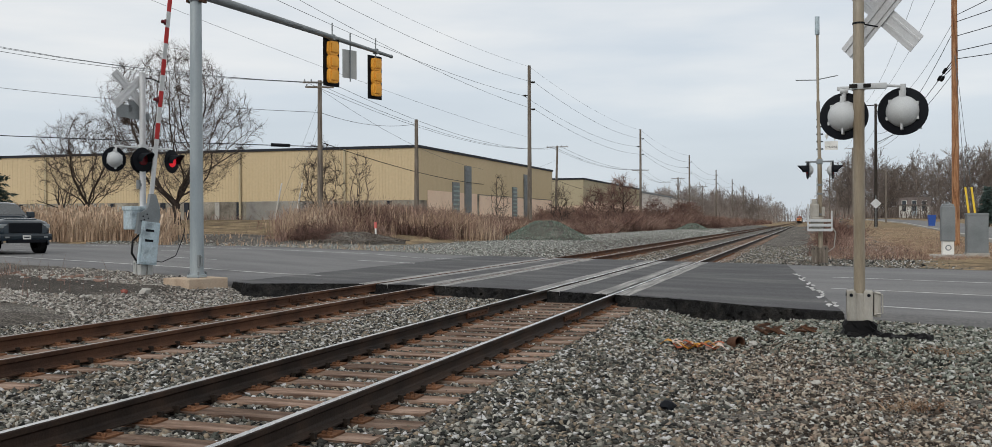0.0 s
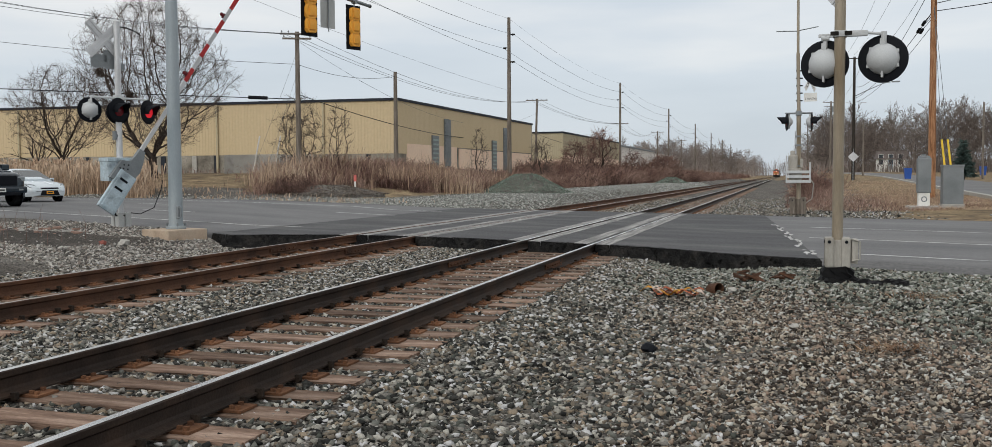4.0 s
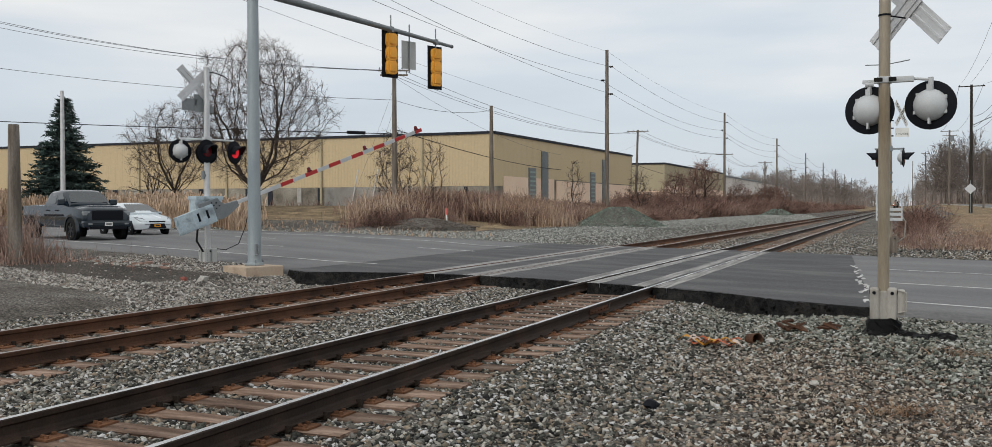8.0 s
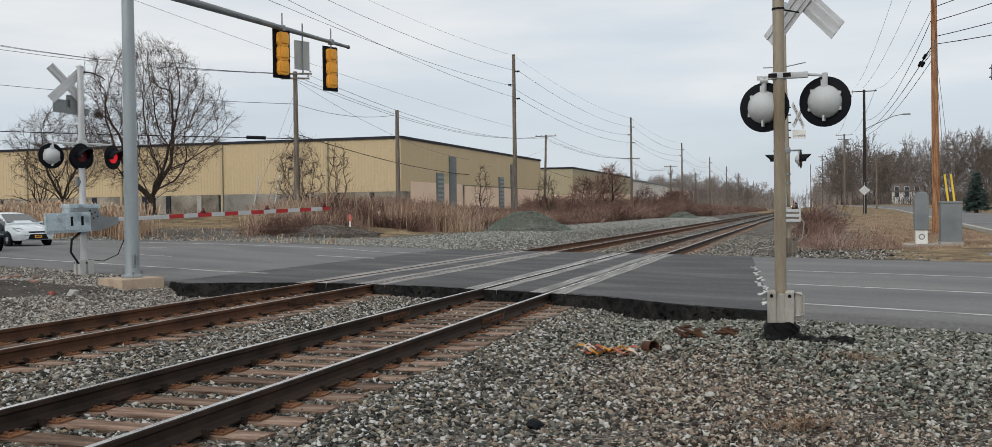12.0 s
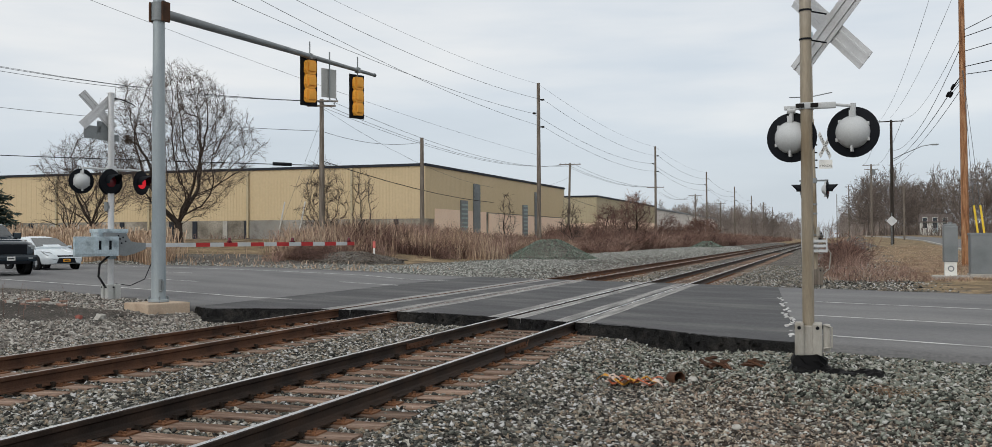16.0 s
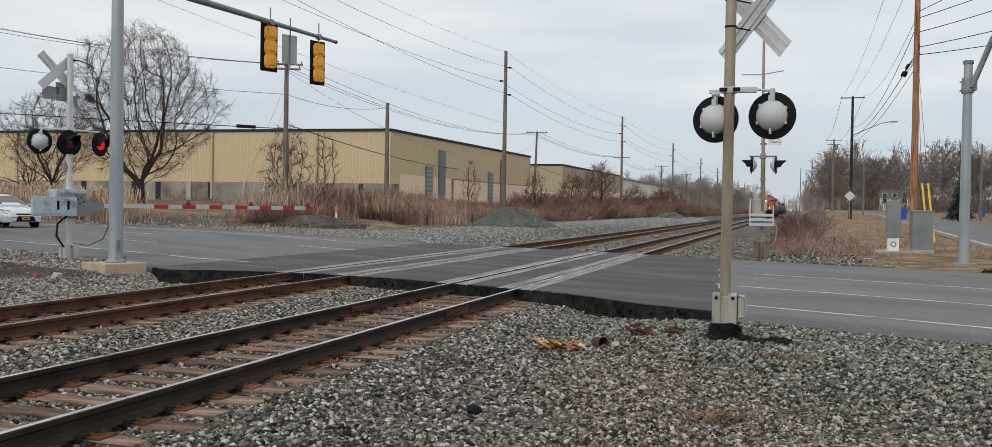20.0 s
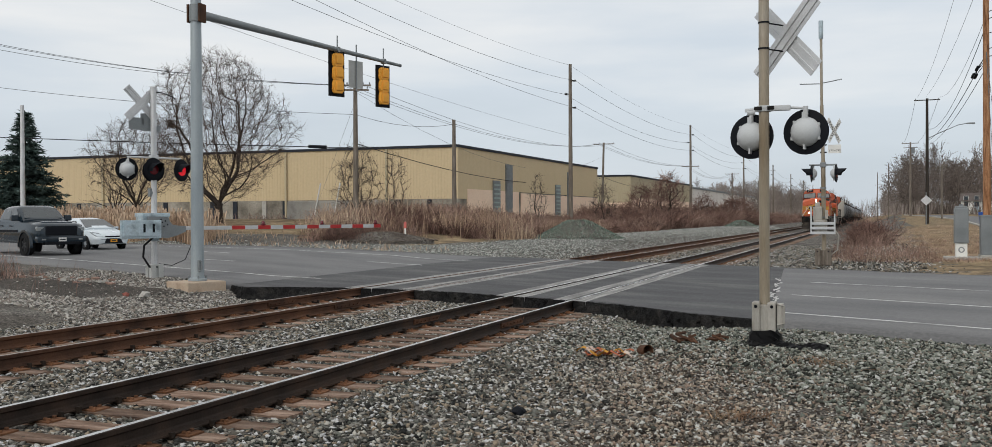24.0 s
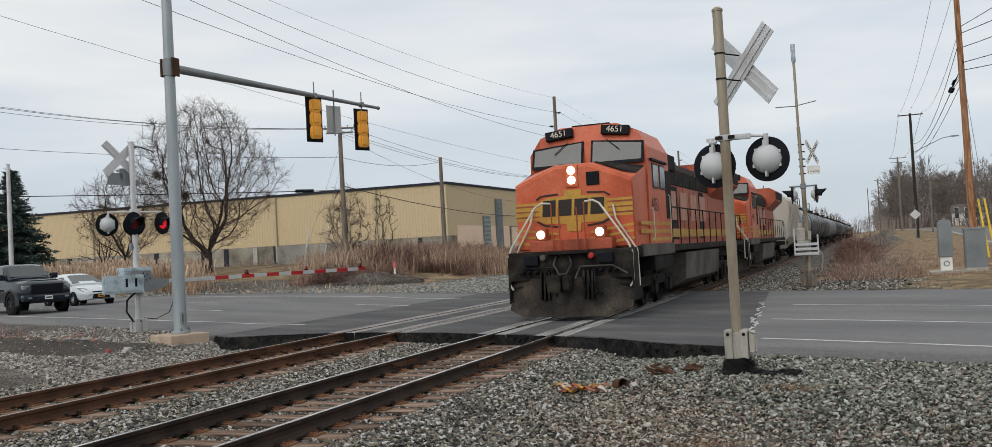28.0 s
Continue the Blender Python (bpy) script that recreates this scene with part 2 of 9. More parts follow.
mat_dark = M("dark_running_gear", [(0.008, 0.008, 0.008), (0.02, 0.018, 0.0165), (0.048, 0.04, 0.033)], 2.5, 30, 0.8, 0.1, bump=0.2, var=0.3)
mat_white = paint("white_paint", (0.75, 0.75, 0.72), 0.5, 0.15)
mat_red = paint("red_reflective", (0.42, 0.03, 0.03), 0.45, 0.2)
mat_yellow = paint("signal_yellow", (0.86, 0.4, 0.055), 0.5, 0.1)
mat_line = M("worn_white_line", [(0.3, 0.3, 0.3), (0.55, 0.55, 0.54), (0.65, 0.65, 0.64)], 1.5, 30, 0.8, bump=0.1, var=0.25)
mat_wood_pole = M("grey_wood_pole", [(0.1, 0.083, 0.068), (0.18, 0.155, 0.13), (0.26, 0.23, 0.2)], 1.5, 20, 0.9, bump=0.5, stretch=(6, 6, 0.5), var=0.3)
mat_new_pole = M("new_wood_pole", [(0.13, 0.06, 0.032), (0.33, 0.165, 0.085), (0.45, 0.275, 0.16)], 1.7, 18, 0.85, bump=0.5, stretch=(5, 5, 0.6), var=0.4)
mat_black_pole = M("creosote_pole", [(0.025, 0.022, 0.02), (0.06, 0.05, 0.042)], 1.5, 20, 0.85, bump=0.4, stretch=(5, 5, 0.6))
mat_wire = paint("wire_black", (0.02, 0.02, 0.022), 0.6, 0.1)
mat_wire_grey = paint("wire_grey", (0.13, 0.14, 0.15), 0.6, 0.1)
mat_bark = M("bark", [(0.035, 0.028, 0.024), (0.075, 0.06, 0.052)], 6, 40, 0.95, bump=0.4, var=0.3)
mat_twig = M("twigs", [(0.075, 0.06, 0.052), (0.125, 0.1, 0.087)], 1.5, 30, 0.95, bump=0, rand="island", amount=0.3)
mat_brush = M("red_brush", [(0.122, 0.074, 0.061), (0.222, 0.139, 0.114), (0.37, 0.268, 0.22)], 0.35, 6, 0.95, bump=0, rand="island", amount=0.6)
mat_brush_dark = M("dark_tangle", [(0.075, 0.047, 0.039), (0.125, 0.08, 0.066), (0.18, 0.125, 0.1)], 0.3, 6, 0.95, bump=0, rand="island", amount=0.5)
mat_reed = M("dry_reed", [(0.31, 0.21, 0.145), (0.43, 0.315, 0.225), (0.53, 0.42, 0.315)], 0.3, 6, 0.95, bump=0, rand="island", amount=0.35)
mat_far = M("far_woods", [(0.17, 0.145, 0.13), (0.25, 0.215, 0.195), (0.31, 0.27, 0.24)], 0.02, 1, 0.95, bump=0, rand="island", amount=0.3)
mat_woods = M("near_woods", [(0.106, 0.0875, 0.0775), (0.175, 0.146, 0.13), (0.25, 0.213, 0.188)], 0.05, 1, 0.95, bump=0, rand="island", amount=0.4)
mat_needle = M("conifer_needles", [(0.026, 0.042, 0.038), (0.06, 0.09, 0.08), (0.095, 0.13, 0.12)], 1.5, 12, 0.9, bump=0, rand="island", amount=0.4)
mat_siding = M("tan_metal_siding", [(0.54, 0.435, 0.275), (0.58, 0.47, 0.3), (0.61, 0.495, 0.325)], 0.08, 5, 0.6, 0.0, bump=0.03, var=0.05)
mat_siding2 = M("olive_metal_siding", [(0.42, 0.37, 0.255), (0.48, 0.42, 0.295)], 0.08, 5, 0.6, bump=0.03, var=0.05)
mat_peach = M("peach_block", [(0.78, 0.58, 0.44), (0.84, 0.66, 0.51)], 0.3, 6, 0.8, bump=0.1, var=0.06)
mat_block = M("grey_block_base", [(0.14, 0.125, 0.105), (0.28, 0.26, 0.22), (0.4, 0.37, 0.32)], 0.6, 8, 0.9, bump=0.3, var=0.25)
mat_roofline = paint("dark_roof_trim", (0.03, 0.035, 0.045), 0.6, 0.1)
mat_louver = paint("grey_green_louver", (0.3, 0.38, 0.36), 0.5, 0.2)

# ---------------------------------------------------------------- mesh helpers


def thing(name, at=(0, 0, 0), rz=0.0, label="", category="", group="", kind=""):
    ob = new(name)
    ob.matrix_basis = pose(*at, 0, 0, rz)
    return tagged(ob, label, category, group, kind)


def finish(bm, name, mat, smooth=False):
    me = bpy.data.meshes.new(name)
    bm.to_mesh(me)
    bm.free()
    for m in (mat if isinstance(mat, (list, tuple)) else [mat]):
        me.materials.append(m)
    if smooth:
        me.polygons.foreach_set("use_smooth", [True] * len(me.polygons))
        me.set_sharp_from_angle(angle=radians(38))
    return me


def part(name, bm, mat, parent, label="", smooth=False, at=None):
    """Links a bmesh as one mesh object under a thing or a part."""
    ob = new(name, finish(bm, name, mat, smooth))
    ob.parent = parent
    if at is not None:
        ob.matrix_basis = at
    if label:
        ob["label"] = label
    return ob


def solid(name, bm, mat, label="", category="", group="", kind="", at=None, smooth=False):
    ob = new(name, finish(bm, name, mat, smooth))
    if at is not None:
        ob.matrix_basis = at
    return tagged(ob, label, category, group, kind)


def B():
    return bmesh.new()


def box(bm, x0, x1, y0, y1, z0, z1, m=None, bevel=0.0, mi=0):
    c = [(x, y, z) for z in (z0, z1) for y in (y0, y1) for x in (x0, x1)]
    vs = [bm.verts.new(m @ Vector(p) if m else p) for p in c]
    fs = [bm.faces.new([vs[i] for i in f]) for f in ((0, 2, 3, 1), (4, 5, 7, 6), (0, 1, 5, 4), (1, 3, 7, 5), (3, 2, 6, 7), (2, 0, 4, 6))]
    for f in fs:
        f.material_index = mi
    if bevel:
        es = list({e for f in fs for e in f.edges})
        bmesh.ops.bevel(bm, geom=es, offset=bevel, segments=2, profile=0.7, affect="EDGES", clamp_overlap=True, material=-1)
    return bm


def basis(d):
    d = Vector(d).normalized()
    a = Vector((0, 0, 1)) if abs(d.z) < 0.9 else Vector((1, 0, 0))
    u = d.cross(a).normalized()
    return u, d.cross(u)


def cyl(bm, p0, p1, r0, r1=None, seg=12, caps=True, mi=0):
    r1 = r0 if r1 is None else r1
    p0, p1 = Vector(p0), Vector(p1)
    u, v = basis(p1 - p0)
    rings = []
    for p, r in ((p0, r0), (p1, r1)):
        rings.append([bm.verts.new(p + (u * math.cos(a) + v * math.sin(a)) * r) for a in (2 * math.pi * k / seg for k in range(seg))])
    for k in range(seg):
        f = bm.faces.new((rings[0][k], rings[0][(k + 1) % seg], rings[1][(k + 1) % seg], rings[1][k]))
        f.material_index = mi
    if caps:
        for f in (bm.faces.new(rings[0][::-1]), bm.faces.new(rings[1])):
            f.material_index = mi
    return bm


def lathe(bm, p, axis, prof, seg=20, mi=0):
    """A turned shape: prof holds (distance along axis, radius)."""
    p = Vector(p)
    d = Vector(axis).normalized()
    u, v = basis(d)
    rings = []
    for h, r in prof:
        if r < 1e-5:
            rings.append([bm.verts.new(p + d * h)])
        else:
            rings.append([bm.verts.new(p + d * h + (u * math.cos(2 * math.pi * k / seg) + v * math.sin(2 * math.pi * k / seg)) * r) for k in range(seg)])
    for a, b in zip(rings, rings[1:]):
        for k in range(seg):
            q = [a[k % len(a)], a[(k + 1) % len(a)], b[(k + 1) % len(b)], b[k % len(b)]]
            q = list(dict.fromkeys(q))
            if len(q) > 2:
                bm.faces.new(q).material_index = mi
    return bm


def pipe(bm, pts, r, seg=8, mi=0):
    pts = [Vector(p) for p in pts]
    rings = []
    for i, p in enumerate(pts):
        d = (pts[min(i + 1, len(pts) - 1)] - pts[max(i - 1, 0)])
        u, v = basis(d)
        if rings:
            pu = (rings[-1][0].co - pts[i - 1]).normalized()
            u = (pu - d.normalized() * pu.dot(d.normalized())).normalized()
            v = d.normalized().cross(u)
        rings.append([bm.verts.new(p + (u * math.cos(2 * math.pi * k / seg) + v * math.sin(2 * math.pi * k / seg)) * r) for k in range(seg)])
    for a, b in zip(rings, rings[1:]):
        for k in range(seg):
            bm.faces.new((a[k], a[(k + 1) % seg], b[(k + 1) % seg], b[k])).material_index = mi
    bm.faces.new(rings[0][::-1])
    bm.faces.new(rings[-1])
    return bm


def prism(bm, prof, a, b, place, mi=0, caps=True):
    """Sweeps a closed 2D profile from a to b; place(u, v, w) gives the point."""
    r0 = [bm.verts.new(place(u, v, a)) for u, v in prof]
    r1 = [bm.verts.new(place(u, v, b)) for u, v in prof]
    k = len(prof)
    for i in range(k):
        bm.faces.new((r0[i], r0[(i + 1) % k], r1[(i + 1) % k], r1[i])).material_index = mi
    if caps:
        bm.faces.new(r0[::-1]).material_index = mi
        bm.faces.new(r1).material_index = mi
    return bm


def fast_mesh(name, verts, faces, mat, smooth=False):
    """A mesh from numpy arrays: verts (n, 3), faces (m, 3 or 4)."""
    me = bpy.data.meshes.new(name)
    nv, (nf, k) = len(verts), faces.shape
    me.vertices.add(nv)
    me.vertices.foreach_set("co", np.ascontiguousarray(verts, dtype=np.float32).ravel())
    me.loops.add(nf * k)
    me.loops.foreach_set("vertex_index", np.ascontiguousarray(faces, dtype=np.int32).ravel())
    me.polygons.add(nf)
    me.polygons.foreach_set("loop_start", np.arange(0, nf * k, k, dtype=np.int32))
    me.polygons.foreach_set("loop_total", np.full(nf, k, dtype=np.int32))
    me.update(calc_edges=True)
    me.materials.append(mat)
    if smooth:
        me.polygons.foreach_set("use_smooth", np.ones(nf, dtype=bool))
    return me


def repeat(v, f, mats):
    """Copies of one small mesh under many 4x4 matrices, as arrays."""
    vh = np.c_[v, np.ones(len(v))]
    out = np.einsum("kij,nj->kni", mats, vh)[..., :3].reshape(-1, 3)
    faces = (f[None] + (np.arange(len(mats)) * len(v))[:, None, None]).reshape(-1, f.shape[1])
    return out, faces


def text_mesh(name, body, size, mat, parent, m, depth=0.004, label=""):
    cu = bpy.data.curves.new(name, "FONT")
    cu.body, cu.size, cu.extrude, cu.align_x, cu.align_y = body, size, depth, "CENTER", "CENTER"
    tmp = bpy.data.objects.new(name, cu)
    me = bpy.data.meshes.new_from_object(tmp)
    bpy.data.objects.remove(tmp)
    me.materials.append(mat)
    ob = new(name, me)
    ob.parent = parent
    ob.matrix_basis = m
    if label:
        ob["label"] = label
    return ob


# ---------------------------------------------------------------- plan
# The near track's centre is x = 0, its railheads are z = 0; the road crosses aslant.
ROAD_N, ROAD_E = Vector((0.41, 0.912, 0)), Vector((-0.912, 0.41, 0))
TRACKS = (0.0, -4.12)
NEAR_EDGE, FAR_EDGE = 14.45, 29.0


def edge_n(x):
    """Where the asphalt ends on the near side, across the road, by the plan's x."""
    return np.interp(x, (-12.5, -9.5, -8.3, -7.5, -6.5, -5, -3.5, -2, 1, 2, 3.2, 4.4, 5.2, 30), (14.45, 13.9, 13.5, 13.3, 14.1, 14.95, 15.45, 15.68, 15.86, 15.8, 15.36, 15.25, 15.45, 15.35))


def ease(a, b, v):
    t = np.clip((v - a) / (b - a), 0, 1)
    return t * t * (3 - 2 * t)


def bend(e):
    """How far the road swings towards the near side as it runs off to the west."""
    s = np.maximum(0, np.asarray(e, float) - 13)
    return -0.19 * s * s / (s + 4)


def ne(x, y):
    """Road coordinates: across from the near side, and along to the west."""
    e = -0.912 * x + 0.41 * y
    return 0.41 * x + 0.912 * y - bend(e) * ease(-7, -11, x), e


def rd(n, e, z=0.0):
    n = n + float(bend(e)) * float(e > 13)
    return Vector((0.41 * n - 0.912 * e, 0.912 * n + 0.41 * e, z))


def road_z(e):
    return 0.3 * ease(13, 36, e) - 0.12 * ease(2, -14, e)


def ground_z(x, y):
    """Height of the ground sheet; arrays or numbers."""
    x, y = np.asarray(x, float), np.asarray(y, float)
    n, e = ne(x, y)
    z = np.full(np.broadcast(x, y).shape, -0.3)
    bed = np.maximum(1 - ease(1.75, 2.5, np.abs(x)), 1 - ease(1.75, 2.5, np.abs(x - TRACKS[1])))
    z = z + 0.08 * bed
    south = n < 21
    # the verge rises to the road on both sides of the tracks
    left = ease(-7.0, -9.4, x)
    right = ease(2.6, 4.6, x)
    z = np.where(south, z + left * (0.17 + 0.12 * ease(11, 13.6, n)) + right * (0.02 + 0.14 * ease(10.5, 13.2, n)), z)
    z = np.where(~south, z + 0.15 * ease(-6.5, -8, x) + 0.2 * ease(2.5, 5.0, x), z)
    # the side road's verge climbs with it
    z = np.where(~south, z + ease(6.5, 12.5, x) * (0.1 + 0.012 * np.clip(y - 60, 0, 160)), z)
    # rising land behind the road on the left
    rise = ease(30, 47, n) * ease(16, 34, e) * ease(-16, -25, x)
    bank = ease(-17, -26, x) * ease(36, 60, y)
    z = np.where(~south, z + 1.75 * np.maximum(rise, bank), z)
    z = z + np.where(e > 13, road_z(e) * (1 - rise), 0) * ease(-6.5, -9, x)
    near = edge_n(x)
    inroad = ease(near + 0.1, near + 0.6, n) * (1 - ease(FAR_EDGE - 0.5, FAR_EDGE - 0.05, n))
    z = np.where(inroad > 0, z * (1 - inroad) + inroad * (road_z(e) - 0.25), z)
    return z

# ---------------------------------------------------------------- ground, road, tracks


def grid_lines(parts):
    return np.unique(np.concatenate([np.arange(a, b, s) for a, b, s in parts] + [[parts[-1][1]]]).round(3))


def build_ground():
    xs = grid_lines([(-4000, -800, 800), (-800, -200, 100), (-200, -60, 10), (-60, -16, 1.5), (-16, 14, 0.4), (14, 60, 2), (60, 200, 10), (200, 800, 100), (800, 4000, 800)])
    ys = grid_lines([(-400, -40, 60), (-40, 2, 3), (2, 40, 0.4), (40, 120, 1.5), (120, 300, 10), (300, 1000, 70), (1000, 5000, 800)])
    X, Y = np.meshgrid(xs, ys)
    rng = np.random.default_rng(5)
    Z = ground_z(X, Y)
    fine = (np.abs(X) < 20) & (Y > 2) & (Y < 45)
    Z = Z + np.where(fine, rng.normal(0, 0.004, Z.shape), 0)
    V = np.stack([X, Y, Z], -1).reshape(-1, 3)
    w = len(xs)
    i = np.arange(len(ys) - 1)[:, None] * w + np.arange(w - 1)[None]
    F = np.stack([i, i + 1, i + 1 + w, i + w], -1).reshape(-1, 4)
    me = fast_mesh("ground", V, F, mat_ground)
    me.materials.append(mat_grass)
    c = V[F].mean(1)
    n, e = ne(c[:, 0], c[:, 1])
    jit = rng.normal(0, 0.6, len(c))
    grassy = ((n > FAR_EDGE) & ((e + jit > 46) & (n + jit > 31.5) & (c[:, 0] + jit < -13) | (c[:, 0] + jit > 7.0 + 0.02 * c[:, 1]) | (c[:, 0] + jit < -16) & ((e > 46) | (n > FAR_EDGE + 7)))) | (np.abs(c[:, 0]) > 40) | (c[:, 1] > 300) | ((n < NEAR_EDGE) & (e + jit > 28))
    me.polygons.foreach_set("material_index", grassy.astype(np.int32))
    tagged(new("ground", me), "grey gravel and dry winter grass ground", "ground", kind="structure")


build_ground()


def strip_pts(x, n):
    return (n - 0.41 * x) / 0.912


def joint_x(n):
    """Where the new asphalt ends on the east side."""
    return 4.62 - 0.073 * (n - NEAR_EDGE)


def crossing_strip(bm, x0, x1, top, n0=NEAR_EDGE, n1=FAR_EDGE, depth=0.28, steps=14, wob=0.0, seed=0):
    """A slab between two lines along the track, cut off aslant at the road's edges."""
    rng = random.Random(seed)
    rows = []
    for k in range(steps + 1):
        f = k / steps
        d = rng.uniform(-wob, wob) if k in (0, steps) else 0
        a, b = (x0, joint_x(n0 + (n1 - n0) * f)) if x1 == 4.2 else (x0, x1)
        rows.append([bm.verts.new((x, strip_pts(x, (float(edge_n(x)) + n0 - NEAR_EDGE) * (1 - f) + n1 * f + d), z)) for x, z in ((a, top), (b, top), (b, top - depth), (a, top - depth))])
    for a, b in zip(rows, rows[1:]):
        for q in range(4):
            bm.faces.new((a[q], a[(q + 1) % 4], b[(q + 1) % 4], b[q]))
    # end faces take the edge colour with its painted shade
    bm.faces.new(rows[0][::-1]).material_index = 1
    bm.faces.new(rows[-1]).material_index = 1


def build_crossing():
    top = -0.008
    road = thing("level_crossing", label="dark asphalt level crossing with worn pale strips along the rails", category="road", kind="structure")
    k = 0
    for tc in TRACKS:
        for s in (-1, 1):
            r = tc + s * 0.7525
            for a, b in ((r + s * 0.045, r + s * 0.33), (r - s * 0.125, r - s * 0.4)):
                bm = B()
                crossing_strip(bm, min(a, b), max(a, b), top + 0.004, NEAR_EDGE - 0.05, FAR_EDGE + 0.1, seed=k)
                part("crossing_panel", bm, [mat_panel, mat_shaded_edge], road, "pale worn panel beside the rail")
                k += 1
    edges = [(-8.3, TRACKS[1] - 0.7525 - 0.33), (TRACKS[1] - 0.7525 + 0.4, TRACKS[1] + 0.7525 - 0.4), (TRACKS[1] + 0.7525 + 0.33, -0.7525 - 0.33), (-0.7525 + 0.4, 0.7525 - 0.4), (0.7525 + 0.33, 4.2)]
    for a, b in edges:
        m = max(1, int((b - a) / 0.6))
        for i in range(m):
            bm = B()
            crossing_strip(bm, a + (b - a) * i / m, b if i == m - 1 else a + (b - a) * (i + 1) / m, top, NEAR_EDGE, FAR_EDGE + 0.2, wob=0.03, seed=k)
            k += 1
            part("asphalt_infill", bm, [mat_asphalt_new, mat_shaded_edge], road, "dark new asphalt")
    # crumbled slope along the raw edge, its black deepened to paint in shade
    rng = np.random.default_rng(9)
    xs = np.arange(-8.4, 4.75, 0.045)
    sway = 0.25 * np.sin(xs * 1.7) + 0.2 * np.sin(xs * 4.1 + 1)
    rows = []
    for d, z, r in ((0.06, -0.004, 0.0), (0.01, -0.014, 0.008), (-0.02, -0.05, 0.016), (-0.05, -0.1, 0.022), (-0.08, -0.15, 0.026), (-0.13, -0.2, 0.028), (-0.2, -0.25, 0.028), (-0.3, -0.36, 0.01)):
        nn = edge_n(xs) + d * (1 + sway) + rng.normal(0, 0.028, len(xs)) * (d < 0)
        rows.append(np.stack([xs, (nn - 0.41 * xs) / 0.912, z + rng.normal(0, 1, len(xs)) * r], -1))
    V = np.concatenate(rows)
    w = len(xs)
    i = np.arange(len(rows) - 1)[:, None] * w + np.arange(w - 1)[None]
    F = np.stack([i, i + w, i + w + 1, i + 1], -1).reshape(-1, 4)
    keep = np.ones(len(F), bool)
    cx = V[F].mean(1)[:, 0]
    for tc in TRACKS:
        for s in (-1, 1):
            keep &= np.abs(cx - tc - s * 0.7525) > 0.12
    ob = new("crumbled_edge", fast_mesh("crumbled_edge", V, F[keep], mat_shaded_edge))
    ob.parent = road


build_crossing()


def road_slab(name, e0, far, mat, label):
    """Road surface from the line x = e0 outwards along the road."""
    sgn = 1 if far > 0 else -1
    ns = np.linspace(NEAR_EDGE, FAR_EDGE, 16)
    ks = np.linspace(0, 1, 60) ** 1.6
    rng = np.random.default_rng(3)
    rows = []
    for j, n in enumerate(ns):
        x0 = e0 if sgn > 0 else joint_x(n) + 0.003
        part_way = (n - NEAR_EDGE) / (FAR_EDGE - NEAR_EDGE)
        n_first = float(edge_n(x0)) * (1 - part_way) + FAR_EDGE * part_way
        start = (0.41 * n_first - x0) / 0.912
        e = start + (far - start) * ks
        lip = edge_n(0.41 * n_first - 0.912 * e)
        nn = lip + (n - NEAR_EDGE) * (FAR_EDGE - lip) / (FAR_EDGE - NEAR_EDGE) + (rng.normal(0, 0.05, len(e)) * (e != start) if j in (0, 15) else 0)
        z = road_z(e) - 0.006
        if sgn > 0:
            # level with the crossing at first, then rising and swinging off
            away = ease(-8.3, -12.0, 0.41 * nn - 0.912 * e)
            z = road_z(e) * away - 0.006
            nn = nn + bend(e) * away
        rows.append(np.stack([0.41 * nn - 0.912 * e, 0.912 * nn + 0.41 * e, z], -1))
    lo = [rows[0] + [0, 0, -0.3]]
    hi = [rows[-1] + [0, 0, -0.3]]
    V = np.concatenate(lo + rows + hi)
    w = len(ks)
    i = np.arange(17)[:, None] * w + np.arange(w - 1)[None]
    F = np.stack([i, i + 1, i + 1 + w, i + w], -1).reshape(-1, 4)
    if sgn > 0:
        F = F[:, ::-1]
    tagged(new(name, fast_mesh(name, V, F, mat)), label, "road", kind="structure")


road_slab("road_west", -8.303, 140.0, mat_asphalt, "grey worn asphalt road rising gently from the tracks")
road_slab("road_east", 4.203, -70.0, mat_asphalt, "grey worn asphalt road beside the tracks")


def road_line(n, e0, e1, w=0.11, mat=None, dash=0.0):
    bm = B()
    e = e0
    step = 2.0
    while e < e1 - 0.01:
        f = min(e + (dash or step), e1)
        q = []
        for (nn, ee) in ((n - w / 2, e), (n + w / 2, e), (n + w / 2, f), (n - w / 2, f)):
            p = rd(nn, ee)
            q.append(bm.verts.new((p.x, p.y, float(road_z(ee)) * (float(ease(-8.3, -12.0, p.x)) if ee > 10 else 1.0) - 0.001)))
        bm.faces.new(q)
        e = f + (dash * 3 if dash else 0)
    bmesh.ops.recalc_face_normals(bm, faces=bm.faces)
    solid("road_marking", bm, mat or mat_line, "worn white painted road line", "road marking", kind="structure")


road_line(16.5, 15.6, 120)
road_line(23.3, 19, 110, 0.1, dash=2.5)
road_line(19.9, 24, 110, 0.1, dash=2.5)
road_line(26.7, 20, 110, 0.1)
road_line(16.5, -60, 2.2)
road_line(19.85, -60, 3.9, 0.1)
road_line(23.5, -60, 5.4, 0.1)


